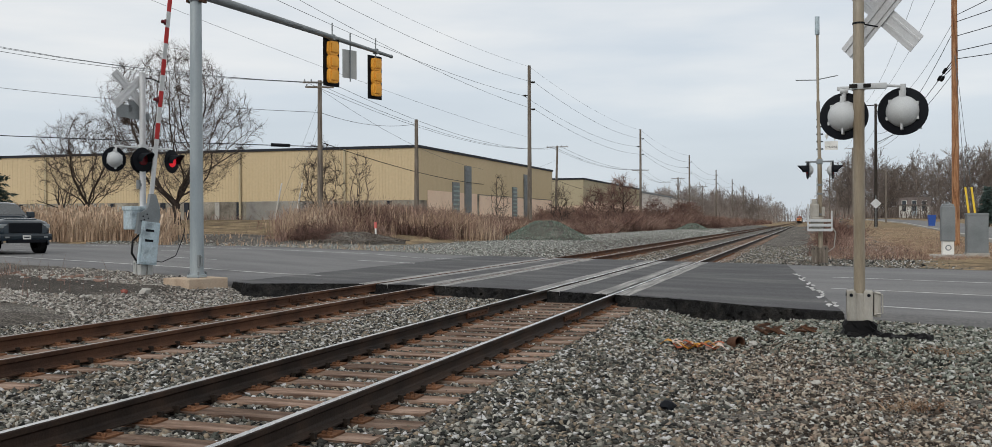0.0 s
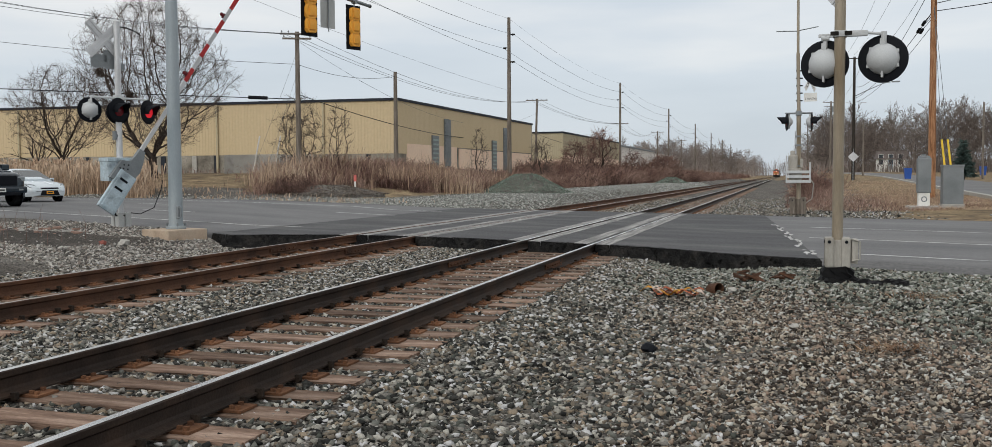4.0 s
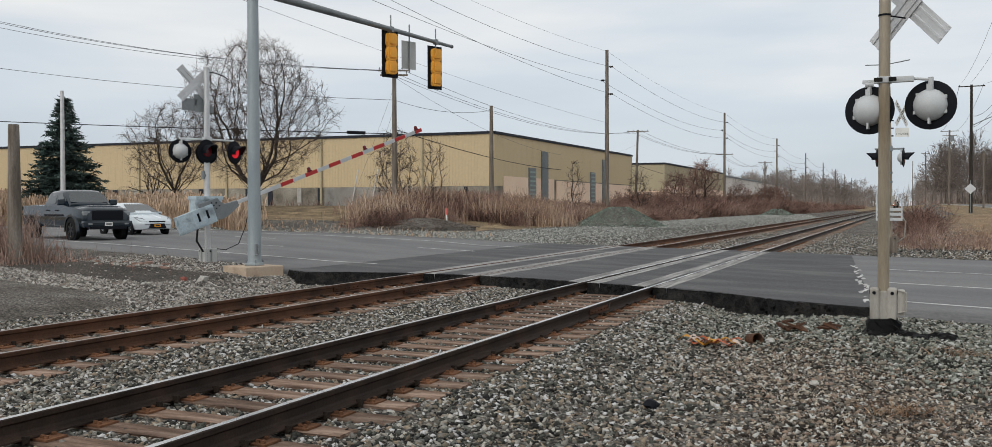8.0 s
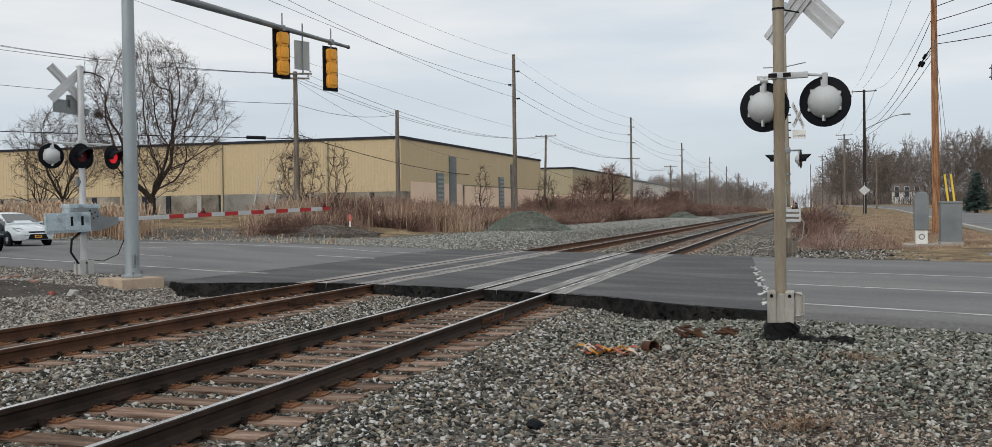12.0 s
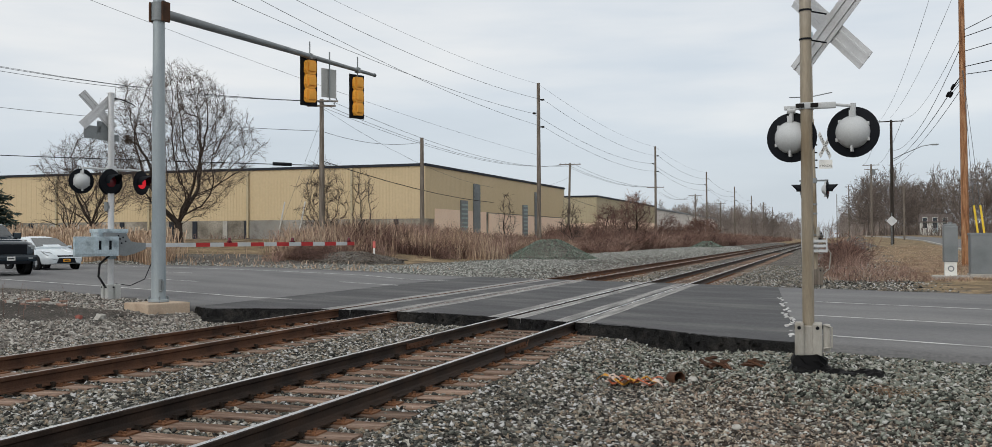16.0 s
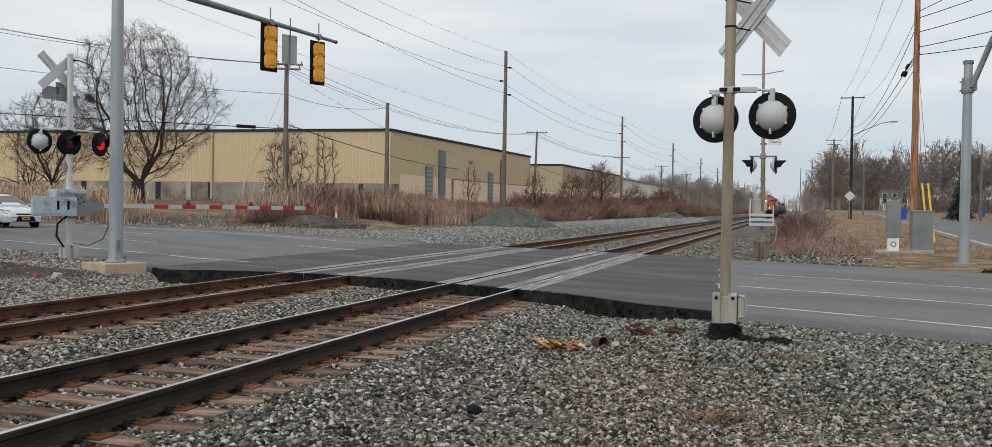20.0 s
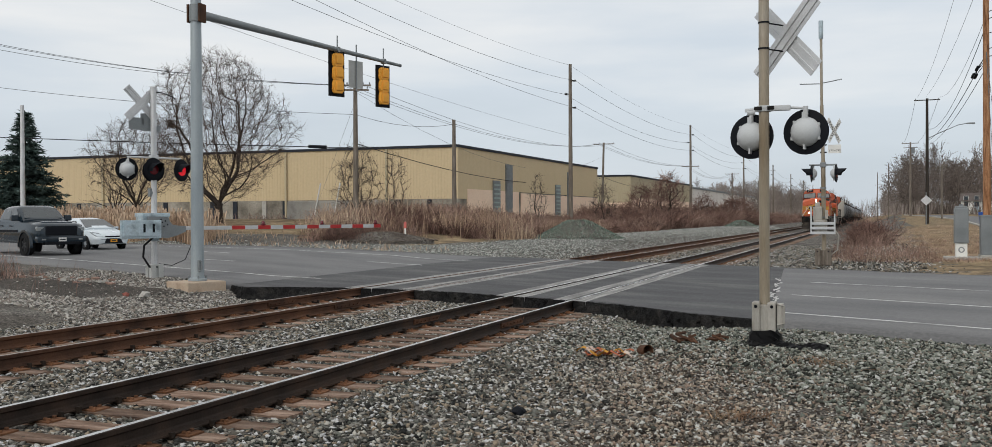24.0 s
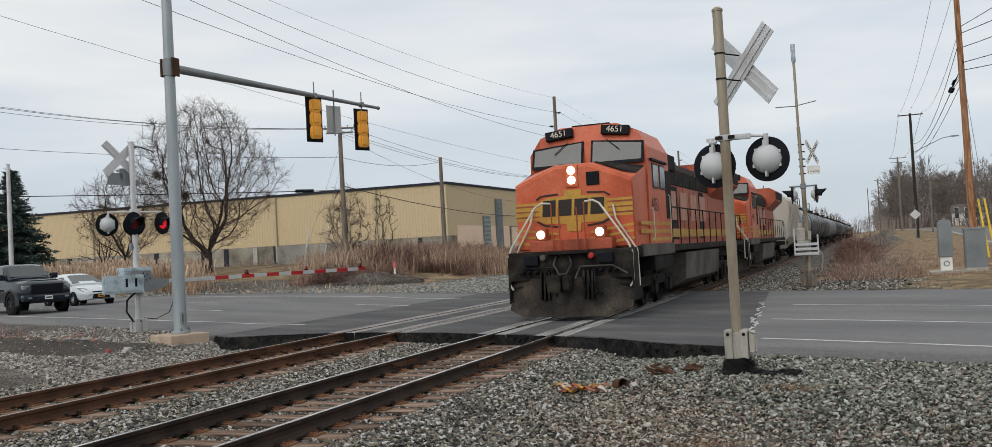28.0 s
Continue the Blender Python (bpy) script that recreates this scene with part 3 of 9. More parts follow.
def crack():
    """Pale patched joint between the new asphalt and the old road."""
    rng = random.Random(4)
    bm = B()
    for k in range(90):
        n = 16.0 + (FAR_EDGE - 16.4) * k / 90
        if rng.random() < 0.2 or k > 60:
            continue
        x = joint_x(n) + 0.04 * math.sin(k * 0.4) + rng.uniform(-0.07, 0.07)
        y = strip_pts(x, n)
        s = rng.uniform(0.03, 0.09)
        pts = [bm.verts.new((x + 0.7 * s * math.cos(a) * rng.uniform(0.4, 1), y + 3.2 * s * math.sin(a) * rng.uniform(0.5, 1), -0.0015)) for a in (k2 * 1.047 for k2 in range(6))]
        bm.faces.new(pts)
    solid("joint_seal", bm, mat_line, "flaking pale sealant along an asphalt joint", "road patch", kind="structure")


crack()


def road_two():
    """The side road that runs off along the tracks, with its kerb."""
    line = [(16.9, 20), (17.1, 34), (17.3, 47), (19.2, 95), (20.5, 140), (19.0, 176), (15.5, 205)]
    bm, kb = B(), B()
    prev = None
    for i, (x, y) in enumerate(line):
        row = [bm.verts.new((x + d, y, 0.04 + 0.012 * max(0, y - 60))) for d in (-3.3, 3.4)]
        kr = [kb.verts.new((x + d, y, row[0].co.z + h)) for d, h in ((-3.6, -0.1), (-3.6, 0.1), (-3.32, 0.1), (-3.32, -0.1))]
        if prev:
            bm.faces.new((prev[0][0], prev[0][1], row[1], row[0]))
            for q in range(4):
                kb.faces.new((prev[1][q], prev[1][(q + 1) % 4], kr[(q + 1) % 4], kr[q]))
        prev = (row, kr)
    solid("side_road", bm, mat_asphalt, "grey asphalt side road along the grass verge", "road", kind="structure")
    solid("kerb", kb, mat_concrete, "pale concrete kerb of the side road", "kerb", kind="structure")


road_two()

RAIL = [(-0.07, -0.172), (0.07, -0.172), (0.07, -0.16), (0.018, -0.142), (0.009, -0.12), (0.009, -0.06), (0.034, -0.042), (0.036, -0.008), (0.028, 0.0), (-0.028, 0.0), (-0.036, -0.008), (-0.034, -0.042), (-0.009, -0.06), (-0.009, -0.12), (-0.018, -0.142), (-0.07, -0.16)]


def build_tracks():
    rng = random.Random(11)
    # shared pieces
    tie_meshes = []
    for k in range(6):
        bm = B()
        L, w = 1.3 + rng.uniform(-0.04, 0.04), 0.115 + rng.uniform(-0.01, 0.012)
        box(bm, -L, L, -w, w, -0.175, 0.0, bevel=0.014)
        for v in bm.verts:
            v.co += Vector((rng.uniform(-0.012, 0.012), rng.uniform(-0.009, 0.009), rng.uniform(-0.007, 0.005)))
        tie_meshes.append(finish(bm, "tie", mat_tie))
    bm = B()
    box(bm, -0.19, 0.19, -0.095, 0.095, 0.0, 0.016)
    for sx, sy in ((-0.1, -0.05), (0.1, 0.05), (-0.15, 0.06), (0.15, -0.06), (0.1, -0.05), (-0.1, 0.05)):
        box(bm, sx - 0.014, sx + 0.014, sy - 0.012, sy + 0.012, 0.016, 0.038)
    plate = finish(bm, "tie_plate", mat_plate)
    bm = B()
    box(bm, -0.085, 0.085, -0.016, 0.016, -0.03, 0.012, bevel=0.006)
    box(bm, 0.05, 0.1, -0.02, 0.02, -0.02, 0.04, bevel=0.008)
    box(bm, -0.1, -0.06, -0.02, 0.02, -0.02, 0.03, bevel=0.008)
    anchor = finish(bm, "rail_anchor", mat_anchor)
    for ti, tc in enumerate(TRACKS):
        web = mat_rail_side if ti == 0 else mat_rail_rust
        top = mat_rail_top if ti == 0 else mat_rail_top_dull
        tr = thing("railway_track", (tc, 0, 0), label="steel railway track on weathered timber ties in ballast" if ti == 0 else "rustier steel railway track on weathered timber ties", category="railway track", group="railway tracks")
        for s in (-1, 1):
            bm = B()
            ys = [-40, -10, 0, 5, 10, 15, 20, 30, 45, 70, 110, 200, 400, 700, 1150]
            prev = None
            for y in ys:
                ring = [bm.verts.new((s * 0.7525 + u, y, v)) for u, v in RAIL]
                if prev:
                    for i in range(len(RAIL)):
                        f = bm.faces.new((prev[i], prev[(i + 1) % len(RAIL)], ring[(i + 1) % len(RAIL)], ring[i]))
                        f.material_index = 1 if i in (8, 9) else 0
                prev = ring
            bmesh.ops.recalc_face_normals(bm, faces=bm.faces)
            part("rail", bm, [web, top], tr)
        # joint bars with a bond wire near the road edge
        yj = strip_pts(tc, NEAR_EDGE) - 2.1
        for s in (-1, 1):
            bm = B()
            for q in (-1, 1):
                box(bm, s * 0.7525 + q * 0.02 - 0.012, s * 0.7525 + q * 0.02 + 0.012, yj - 0.45, yj + 0.45, -0.125, -0.05, bevel=0.004)
                for k in range(6):
                    yy = yj - 0.38 + k * 0.152
                    cyl(bm, (s * 0.7525 + q * 0.025, yy, -0.09), (s * 0.7525 + q * 0.055, yy, -0.09), 0.014, seg=6)
            pipe(bm, [(s * 0.7525 + 0.05, yj - 0.5, -0.03), (s * 0.7525 + 0.09, yj - 0.3, -0.11), (s * 0.7525 + 0.09, yj + 0.3, -0.11), (s * 0.7525 + 0.05, yj + 0.5, -0.03)], 0.006, 5)
            part("joint_bar", bm, mat_rail_rust, tr, "rusty bolted joint bar")
        for y0, y1, near in ((2.0, strip_pts(tc, float(edge_n(tc))) - 0.3, True), (strip_pts(tc, FAR_EDGE) + 0.4, 112, False)):
            y = y0
            k = 0
            while y < y1:
                o = new("tie", rng.choice(tie_meshes))
                o.parent = tr
                o.matrix_basis = pose(rng.uniform(-0.05, 0.05), y + rng.uniform(-0.03, 0.03), -0.19 + rng.uniform(-0.006, 0.004), 0, 0, rng.uniform(-1.3, 1.3))
                if near or y < 46:
                    for s in (-1, 1):
                        p = new("tie_plate", plate)
                        p.parent = o
                        p.matrix_basis = Matrix.Translation((s * 0.7525 - o.matrix_basis.translation.x, 0, 0.0))
                        if near and rng.random() < 0.8:
                            a = new("rail_anchor", anchor)
                            a.parent = tr
                            a.matrix_basis = pose(s * 0.7525, y + rng.choice((-0.15, 0.15)), -0.172, 0, 0, 0 if rng.random() < 0.5 else 180)
                y += 0.5
                k += 1


build_tracks()


def stone_set(kinds, seed):
    """Sharp crushed stones: unit size."""
    rng = np.random.default_rng(seed)
    base = np.array([(1, 0, 0), (0, 1, 0), (-1, 0, 0), (0, -1, 0), (0, 0, 1), (0, 0, -1)], float) * 1.25
    f = np.array([(0, 1, 4), (1, 2, 4), (2, 3, 4), (3, 0, 4), (1, 0, 5), (2, 1, 5), (3, 2, 5), (0, 3, 5)])
    out = []
    for _ in range(kinds):
        v = base * rng.uniform((0.75, 0.45, 0.5), (1.3, 0.9, 0.9), (1, 3)) + rng.normal(0, 0.22, (6, 3))
        out.append(v * np.array([1, 1, 0.75]))
    return out, f


def scatter(name, pts, sizes, mat, label, category, seed=0, sink=0.25):
    rng = np.random.default_rng(seed)
    kinds, f = stone_set(7, seed)
    which = rng.integers(0, 7, len(pts))
    Vs, Fs, off = [], [], 0
    for k in range(7):
        P, S = pts[which == k], sizes[which == k]
        if not len(P):
            continue
        a = rng.uniform(0, 2 * np.pi, len(P))
        b = rng.normal(0, 0.45, len(P))
        c = rng.normal(0, 0.45, len(P))
        ca, sa, cb, sb, cc, sc = np.cos(a), np.sin(a), np.cos(b), np.sin(b), np.cos(c), np.sin(c)
        m = np.zeros((len(P), 4, 4))
        m[:, 0, 0], m[:, 0, 1], m[:, 0, 2] = ca * cb, ca * sb * sc - sa * cc, ca * sb * cc + sa * sc
        m[:, 1, 0], m[:, 1, 1], m[:, 1, 2] = sa * cb, sa * sb * sc + ca * cc, sa * sb * cc - ca * sc
        m[:, 2, 0], m[:, 2, 1], m[:, 2, 2] = -sb, cb * sc, cb * cc
        m[:, :3, :3] *= S[:, None, None]
        m[:, :3, 3] = P
        m[:, 2, 3] += S * sink
        m[:, 3, 3] = 1
        v, fc = repeat(kinds[k], f, m)
        Vs.append(v)
        Fs.append(fc + off)
        off += len(v)
    tagged(new(name, fast_mesh(name, np.concatenate(Vs), np.concatenate(Fs), mat)), label, category, kind="stuff")


def spread(x0, x1, y0, y1, per_m2, seed):
    rng = np.random.default_rng(seed)
    k = int((x1 - x0) * (y1 - y0) * per_m2)
    return rng.uniform((x0, y0), (x1, y1), (k, 2)), rng


mat_stone_pale = stone_mat("pale_stone", [(0.302, 0.29, 0.265), (0.503, 0.485, 0.449), (0.154, 0.146, 0.132), (0.379, 0.354, 0.318), (0.0848, 0.0794, 0.0738), (0.242, 0.21, 0.181)])


mat_stone_apron = stone_mat("apron_stone", [(0.22, 0.235, 0.215), (0.34, 0.35, 0.33), (0.11, 0.12, 0.11), (0.46, 0.46, 0.43), (0.28, 0.285, 0.265), (0.17, 0.165, 0.15)])


def build_ballast():
    dust = np.random.default_rng(55)

    def off_track(p):
        keep = np.ones(len(p), bool)
        for tc in TRACKS:
            d = np.abs(p[:, 0] - tc)
            keep &= np.abs(d - 0.7525) > 0.095
            # bare tie tops, strewn at their ends
            strewn = dust.random(len(p)) < np.where(d > 1.0, 0.3, 0.05)
            keep &= ~((d < 1.29) & (np.abs(((p[:, 1] - 2.0 + 0.25) % 0.5) - 0.25) < 0.122) & ~strewn)
        return keep

    # ballast of the tracks this side of the road
    def edge(p):
        """1 on the clean ballast, falling to 0 on the trodden gravel."""
        q = p[:, 0] - 0.25 * np.sin(p[:, 1] * 0.9) - 0.2 * np.sin(p[:, 1] * 2.3 + 1)
        return 1 - ease(1.9, 3.9, q + 0.12 * (p[:, 1] - 10))

    p, rng = spread(-7.6, 4.4, 3.0, 19.4, 900, 1)
    n, e = ne(p[:, 0], p[:, 1])
    keep = (n < edge_n(p[:, 0]) - 0.2 + 0.06 * np.sin(p[:, 0] * 2.1) + rng.normal(0, 0.09, len(p))) & off_track(p) & (p[:, 1] > 4.2 - 0.25 * p[:, 0])
    bed = np.minimum(np.abs(p[:, 0]), np.abs(p[:, 0] - TRACKS[1])) < 1.3
    keep &= (~bed | (rng.random(len(p)) < 0.62)) & (rng.random(len(p)) < edge(p))
    p = p[keep]
    z = ground_z(p[:, 0], p[:, 1]) + 0.0
    scatter("track_ballast", np.c_[p, z], 0.012 + 0.024 * rng.random(len(p)) ** 1.3, mat_stone, "grey crushed stone ballast between and beside the tracks", "ballast", 1)
    # greenish heap of stone beside the road edge and the right verge
    p, rng = spread(1.8, 11.0, 4.0, 17.2, 1150, 2)
    n, e = ne(p[:, 0], p[:, 1])
    w = ease(11.2, 13.4, n + 0.9 * np.sin(p[:, 0] * 1.3) + rng.normal(0, 0.5, len(p)))
    w = np.maximum(w, ease(6.3, 8.2, p[:, 0] + rng.normal(0, 0.4, len(p))))
    green = rng.random(len(p)) < w * 0.75
    keep = (n < edge_n(p[:, 0]) - np.where(p[:, 0] < 4.7, 0.2 - 0.05 * np.sin(p[:, 0] * 1.9), 0.0) + rng.normal(0, 0.1, len(p))) & (rng.random(len(p)) > edge(p))
    q = p[keep & green]
    scatter("green_ballast", np.c_[q, ground_z(q[:, 0], q[:, 1]) + 0.01], 0.011 + 0.024 * rng.random(len(q)) ** 1.4, mat_stone_green, "greenish crushed stone along the road edge", "ballast", 2)
    q = p[keep & ~green]
    scatter("brown_gravel", np.c_[q, ground_z(q[:, 0], q[:, 1])], 0.008 + 0.02 * rng.random(len(q)) ** 2, mat_stone_brown, "brownish trodden gravel beside the track", "gravel", 3)
    # left verge
    p, rng = spread(-17.0, -6.6, 10.5, 22.0, 420, 4)
    n, e = ne(p[:, 0], p[:, 1])
    path = np.abs(n - (11.2 - 0.02 * (e - 16))) < 1.0
    keep = (n < edge_n(p[:, 0]) - 0.1) & (e < 22.5) & ~(path & (e > 15.2) & (rng.random(len(p)) < 0.93)) & (n > 8.5) & (rng.random(len(p)) < 1.15 - 0.75 * ease(12.2, 13.6, n) * ease(14, 17, e))
    q = p[keep]
    scatter("pale_gravel", np.c_[q, ground_z(q[:, 0], q[:, 1])], 0.012 + 0.026 * rng.random(len(q)) ** 1.5, mat_stone_pale, "pale loose gravel round the gate mast", "gravel", 4)
    # beyond the road
    p, rng = spread(-7.0, 9.0, 30.0, 62.0, 130, 6)
    n, e = ne(p[:, 0], p[:, 1])
    keep = (n > FAR_EDGE + 0.3) & off_track(p) & (p[:, 0] < 7.0 + rng.normal(0, 0.8, len(p)))
    q = p[keep]
    scatter("far_ballast", np.c_[q, ground_z(q[:, 0], q[:, 1])], rng.uniform(0.022, 0.05, len(q)), mat_stone, "grey ballast beside the tracks beyond the road", "ballast", 6)
    p, rng = spread(-32.0, -6.6, 33.0, 150.0, 52, 7)
    n, e = ne(p[:, 0], p[:, 1])
    keep = (n > FAR_EDGE + 0.2) & ((p[:, 0] > -14.5 + rng.normal(0, 0.7, len(p)) - 9 * ease(48, 38, p[:, 1])) | (n < FAR_EDGE + 2.2 + rng.normal(0, 0.8, len(p)))) & (rng.random(len(p)) < np.where(p[:, 1] < 55, 1.0, 0.55))
    q = p[keep]
    scatter("grey_gravel_apron", np.c_[q, ground_z(q[:, 0], q[:, 1])], (0.028 + 0.03 * rng.random(len(q))) * (1 + 0.9 * ease(60, 140, q[:, 1])), mat_stone_apron, "light grey gravel strip beside the far track", "gravel", 7)


build_ballast()


mat_stone_rubble = stone_mat("rubble_stone", [(0.091, 0.0735, 0.0616), (0.154, 0.13, 0.108), (0.049, 0.0399, 0.0343), (0.21, 0.185, 0.161), (0.112, 0.0945, 0.0805)])


def heap(name, x, y, r, h, mat, label, seed, count):
    """A cone of loose stone: a rough mound with stones lying on it."""
    rng = np.random.default_rng(seed)
    z0 = float(ground_z(x, y))
    k, rings = 40, 12
    V, F = [], []
    for i in range(rings + 1):
        t = i / rings
        for j in range(k):
            a = 2 * math.pi * j / k
            rr = r * t * (1 + 0.12 * math.sin(2 * a + seed) + 0.05 * math.sin(5 * a))
            hh = h * (1 - t) ** 1.15 * (1 - 0.25 * math.exp(-(t * 6) ** 2)) + rng.normal(0, 0.015)
            V.append((x + rr * math.cos(a) * 1.25, y + rr * math.sin(a), z0 - 0.04 + hh - (0.5 if i == rings else 0)))
    for i in range(rings):
        for j in range(k):
            F.append((i * k + j, i * k + (j + 1) % k, (i + 1) * k + (j + 1) % k, (i + 1) * k + j))
    V, F = np.array(V), np.array(F)
    ob = new(name, fast_mesh(name, V, F[:, ::-1], mat_ground))
    tagged(ob, label, "stone heap", "stone heaps")
    t = np.sqrt(rng.random(count))
    a = rng.uniform(0, 2 * np.pi, count)
    rr = r * t * (1 + 0.12 * np.sin(2 * a + seed) + 0.05 * np.sin(5 * a))
    hh = h * (1 - t) ** 1.15 * (1 - 0.25 * np.exp(-(t * 6) ** 2))
    P = np.stack([x + rr * np.cos(a) * 1.25, y + rr * np.sin(a), z0 - 0.03 + hh], -1)
    kinds, f = stone_set(3, seed)
    s = rng.uniform(0.03, 0.07, count)
    m = np.zeros((count, 4, 4))
    ca, sa = np.cos(a * 7), np.sin(a * 7)
    m[:, 0, 0], m[:, 0, 1], m[:, 1, 0], m[:, 1, 1], m[:, 2, 2] = ca * s, -sa * s, sa * s, ca * s, s
    m[:, :3, 3], m[:, 3, 3] = P, 1
    v, fc = repeat(kinds[0], f, m)
    st = new("stone_cover", fast_mesh("stone_cover", v, fc, mat))
    st.parent = ob
    st["kind"] = "stuff"


heap("gravel_mound", -12.6, 61.5, 2.7, 1.75, mat_stone_mound, "cone of greenish crushed stone on the gravel strip", 3, 5200)
heap("gravel_mound", -11.2, 136.0, 2.3, 1.25, mat_stone_mound, "smaller distant cone of greenish crushed stone", 4, 2500)
heap("gravel_mound", -19.5, 46.5, 2.6, 0.65, mat_stone_rubble, "low brown mound of rubble at the roadside", 5, 1800)


def dark_path():
    """Worn black access track that joins the road behind the gate."""
    bm = B()
    prev = None
    for k in range(26):
        e = 15.0 + k * 0.9
        c = 11.2 - 0.02 * (e - 16)
        row = []
        for d in (-1.05, -0.4, 0.4, 1.05):
            n = c + d * (1 + 0.08 * math.sin(k * 1.7 + d))
            p = rd(n, e)
            row.append(bm.verts.new((p.x, p.y, float(ground_z(p.x, p.y)) + 0.02)))
        if prev:
            for q in range(3):
                bm.faces.new((prev[q], prev[q + 1], row[q + 1], row[q]))
        prev = row
    bmesh.ops.recalc_face_normals(bm, faces=bm.faces)
    solid("access_track", bm, gravel_mat("dark_dirt", [(0.05, 0.044, 0.038), (0.08, 0.071, 0.062), (0.125, 0.108, 0.092)], 60), "dark brown dirt track beside the road", "path", kind="structure")


dark_path()

# ---------------------------------------------------------------- crossing masts and signals
mat_lamp_back = paint("grey_lamp_housing", (0.5, 0.52, 0.53), 0.45, 0.15)
mat_lens_red = paint("dark_red_lens", (0.12, 0.01, 0.015), 0.15, 0.2)
mat_lens_lit = glow("lit_red_lens", (1.0, 0.02, 0.04), 0.45, (0.25, 0.01, 0.01))
mat_blue_plate = M("weathered_blue_grey_steel", [(0.3, 0.4, 0.46), (0.46, 0.55, 0.6), (0.25, 0.3, 0.33)], 3.5, 30, 0.6, 0.1, bump=0.05, var=0.15)
mat_grey_box = M("grey_enamel_case", [(0.36, 0.37, 0.36), (0.46, 0.47, 0.46)], 2, 30, 0.5, bump=0.03, var=0.08)
mat_cable = paint("black_cable", (0.02, 0.02, 0.022), 0.6, 0.1)


def flasher(parent, at, yaw, lit=False, name="flasher"):
    """A crossing lamp that faces local +y, turned by yaw: black target disc, hood, lens and grey back."""
    rot = Matrix.Translation(at) @ pose(0, 0, 0, 0, 0, yaw)
    bm = B()
    lathe(bm, (0, 0, 0), (0, 1, 0), [(-0.012, 0), (-0.012, 0.28), (-0.006, 0.305), (0.004, 0.305), (0.012, 0.28), (0.012, 0.0)], 32)
    disc = part("target_disc", bm, mat_black, parent, "black round target disc", True, rot)
    bm = B()
    lathe(bm, (0, -0.012, 0), (0, -1, 0), [(0.0, 0.2), (0.03, 0.197), (0.07, 0.18), (0.125, 0.135), (0.165, 0.08), (0.18, 0.0)], 24)
    for a in (0.5, 2.4, 3.6, 5.8):
        box(bm, 0.195 * math.cos(a) - 0.022, 0.195 * math.cos(a) + 0.022, -0.045, -0.008, 0.195 * math.sin(a) - 0.022, 0.195 * math.sin(a) + 0.022, bevel=0.004)
    box(bm, -0.012, 0.012, -0.1, -0.02, -0.24, -0.16, bevel=0.004)
    box(bm, -0.03, 0.03, -0.09, -0.012, 0.13, 0.26, bevel=0.008)
    part("housing", bm, mat_lamp_back, disc, "pale grey rounded lamp housing", True)
    bm = B()
    lathe(bm, (0, 0.012, 0), (0, 1, 0), [(0.0, 0.15), (0.02, 0.145), (0.035, 0.1), (0.04, 0.0)], 24)
    part("lens", bm, mat_lens_lit if lit else mat_lens_red, disc, "glowing red lens" if lit else "unlit dark red lens", True)
    bm = B()
    prev = None
    for k in range(17):
        a = math.pi * (-0.12 + 1.24 * k / 16)
        L = 0.33 * (0.45 + 0.55 * max(0, math.sin(a)))
        row = [bm.verts.new((r * math.cos(a), y, r * math.sin(a))) for r, y in ((0.165, 0.01), (0.165, L), (0.157, L), (0.157, 0.01))]
        if prev:
            for q in range(4):
                bm.faces.new((prev[q], prev[(q + 1) % 4], row[(q + 1) % 4], row[q]))
        prev = row
    part("hood", bm, mat_black, disc, "", True)
    return disc


def crossbuck(parent, at, yaw, back=True, size=1.25, w=0.23, lettered=False):
    """Two crossed sign blades; local +y is their front."""
    rot = Matrix.Translation(at) @ pose(0, 0, 0, 0, 0, yaw)
    for k, s in enumerate((-45, 45)):
        bm = B()
        m = pose(0, -0.012 + 0.024 * k, 0, 0, s, 0)
        box(bm, -size / 2, size / 2, -0.004, 0.004, -w / 2, w / 2, m, bevel=0.002)
        for q in (-0.055, 0.055):
            box(bm, -size / 2, size / 2, -0.018, -0.004, q - 0.012, q + 0.012, m)
        bl = part("blade", bm, mat_alu if back else mat_white, parent, "bare aluminium back of a sign blade" if back else "white sign blade", at=rot)
        if lettered:
            word = "RAILROAD" if k == 0 else "CROSSING"
            text_mesh("lettering", word, 0.17, mat_black, bl, m @ pose(0, 0.0045, 0, 90, 0, 180), 0.001)


def foundation(parent, z=0.0, s=1.0, mat=None):
    """Split cast base that clamps the mast."""
    bm = B()
    for x, y in ((-0.13, -0.1), (0.13, -0.1), (-0.13, 0.1), (0.13, 0.1)):
        box(bm, x * s - 0.07 * s, x * s + 0.07 * s, y * s - 0.07 * s, y * s + 0.07 * s, z - 0.12, z + 0.34 * s, bevel=0.02)
    box(bm, -0.16 * s, 0.16 * s, -0.13 * s, 0.13 * s, z - 0.12, z + 0.3 * s, bevel=0.015)
    part("cast_base", bm, mat or mat_silver, parent, "pale cast metal base")
    for x, y in ((-0.13, -0.172), (0.13, -0.172), (-0.2, -0.02), (0.2, -0.02)):
        bm = B()
        cyl(bm, (x * s, y * s, z + 0.27 * s), (x * s * 1.05, y * s * 1.08, z + 0.27 * s), 0.022, seg=8)
        part("bolt", bm, mat_black, parent)


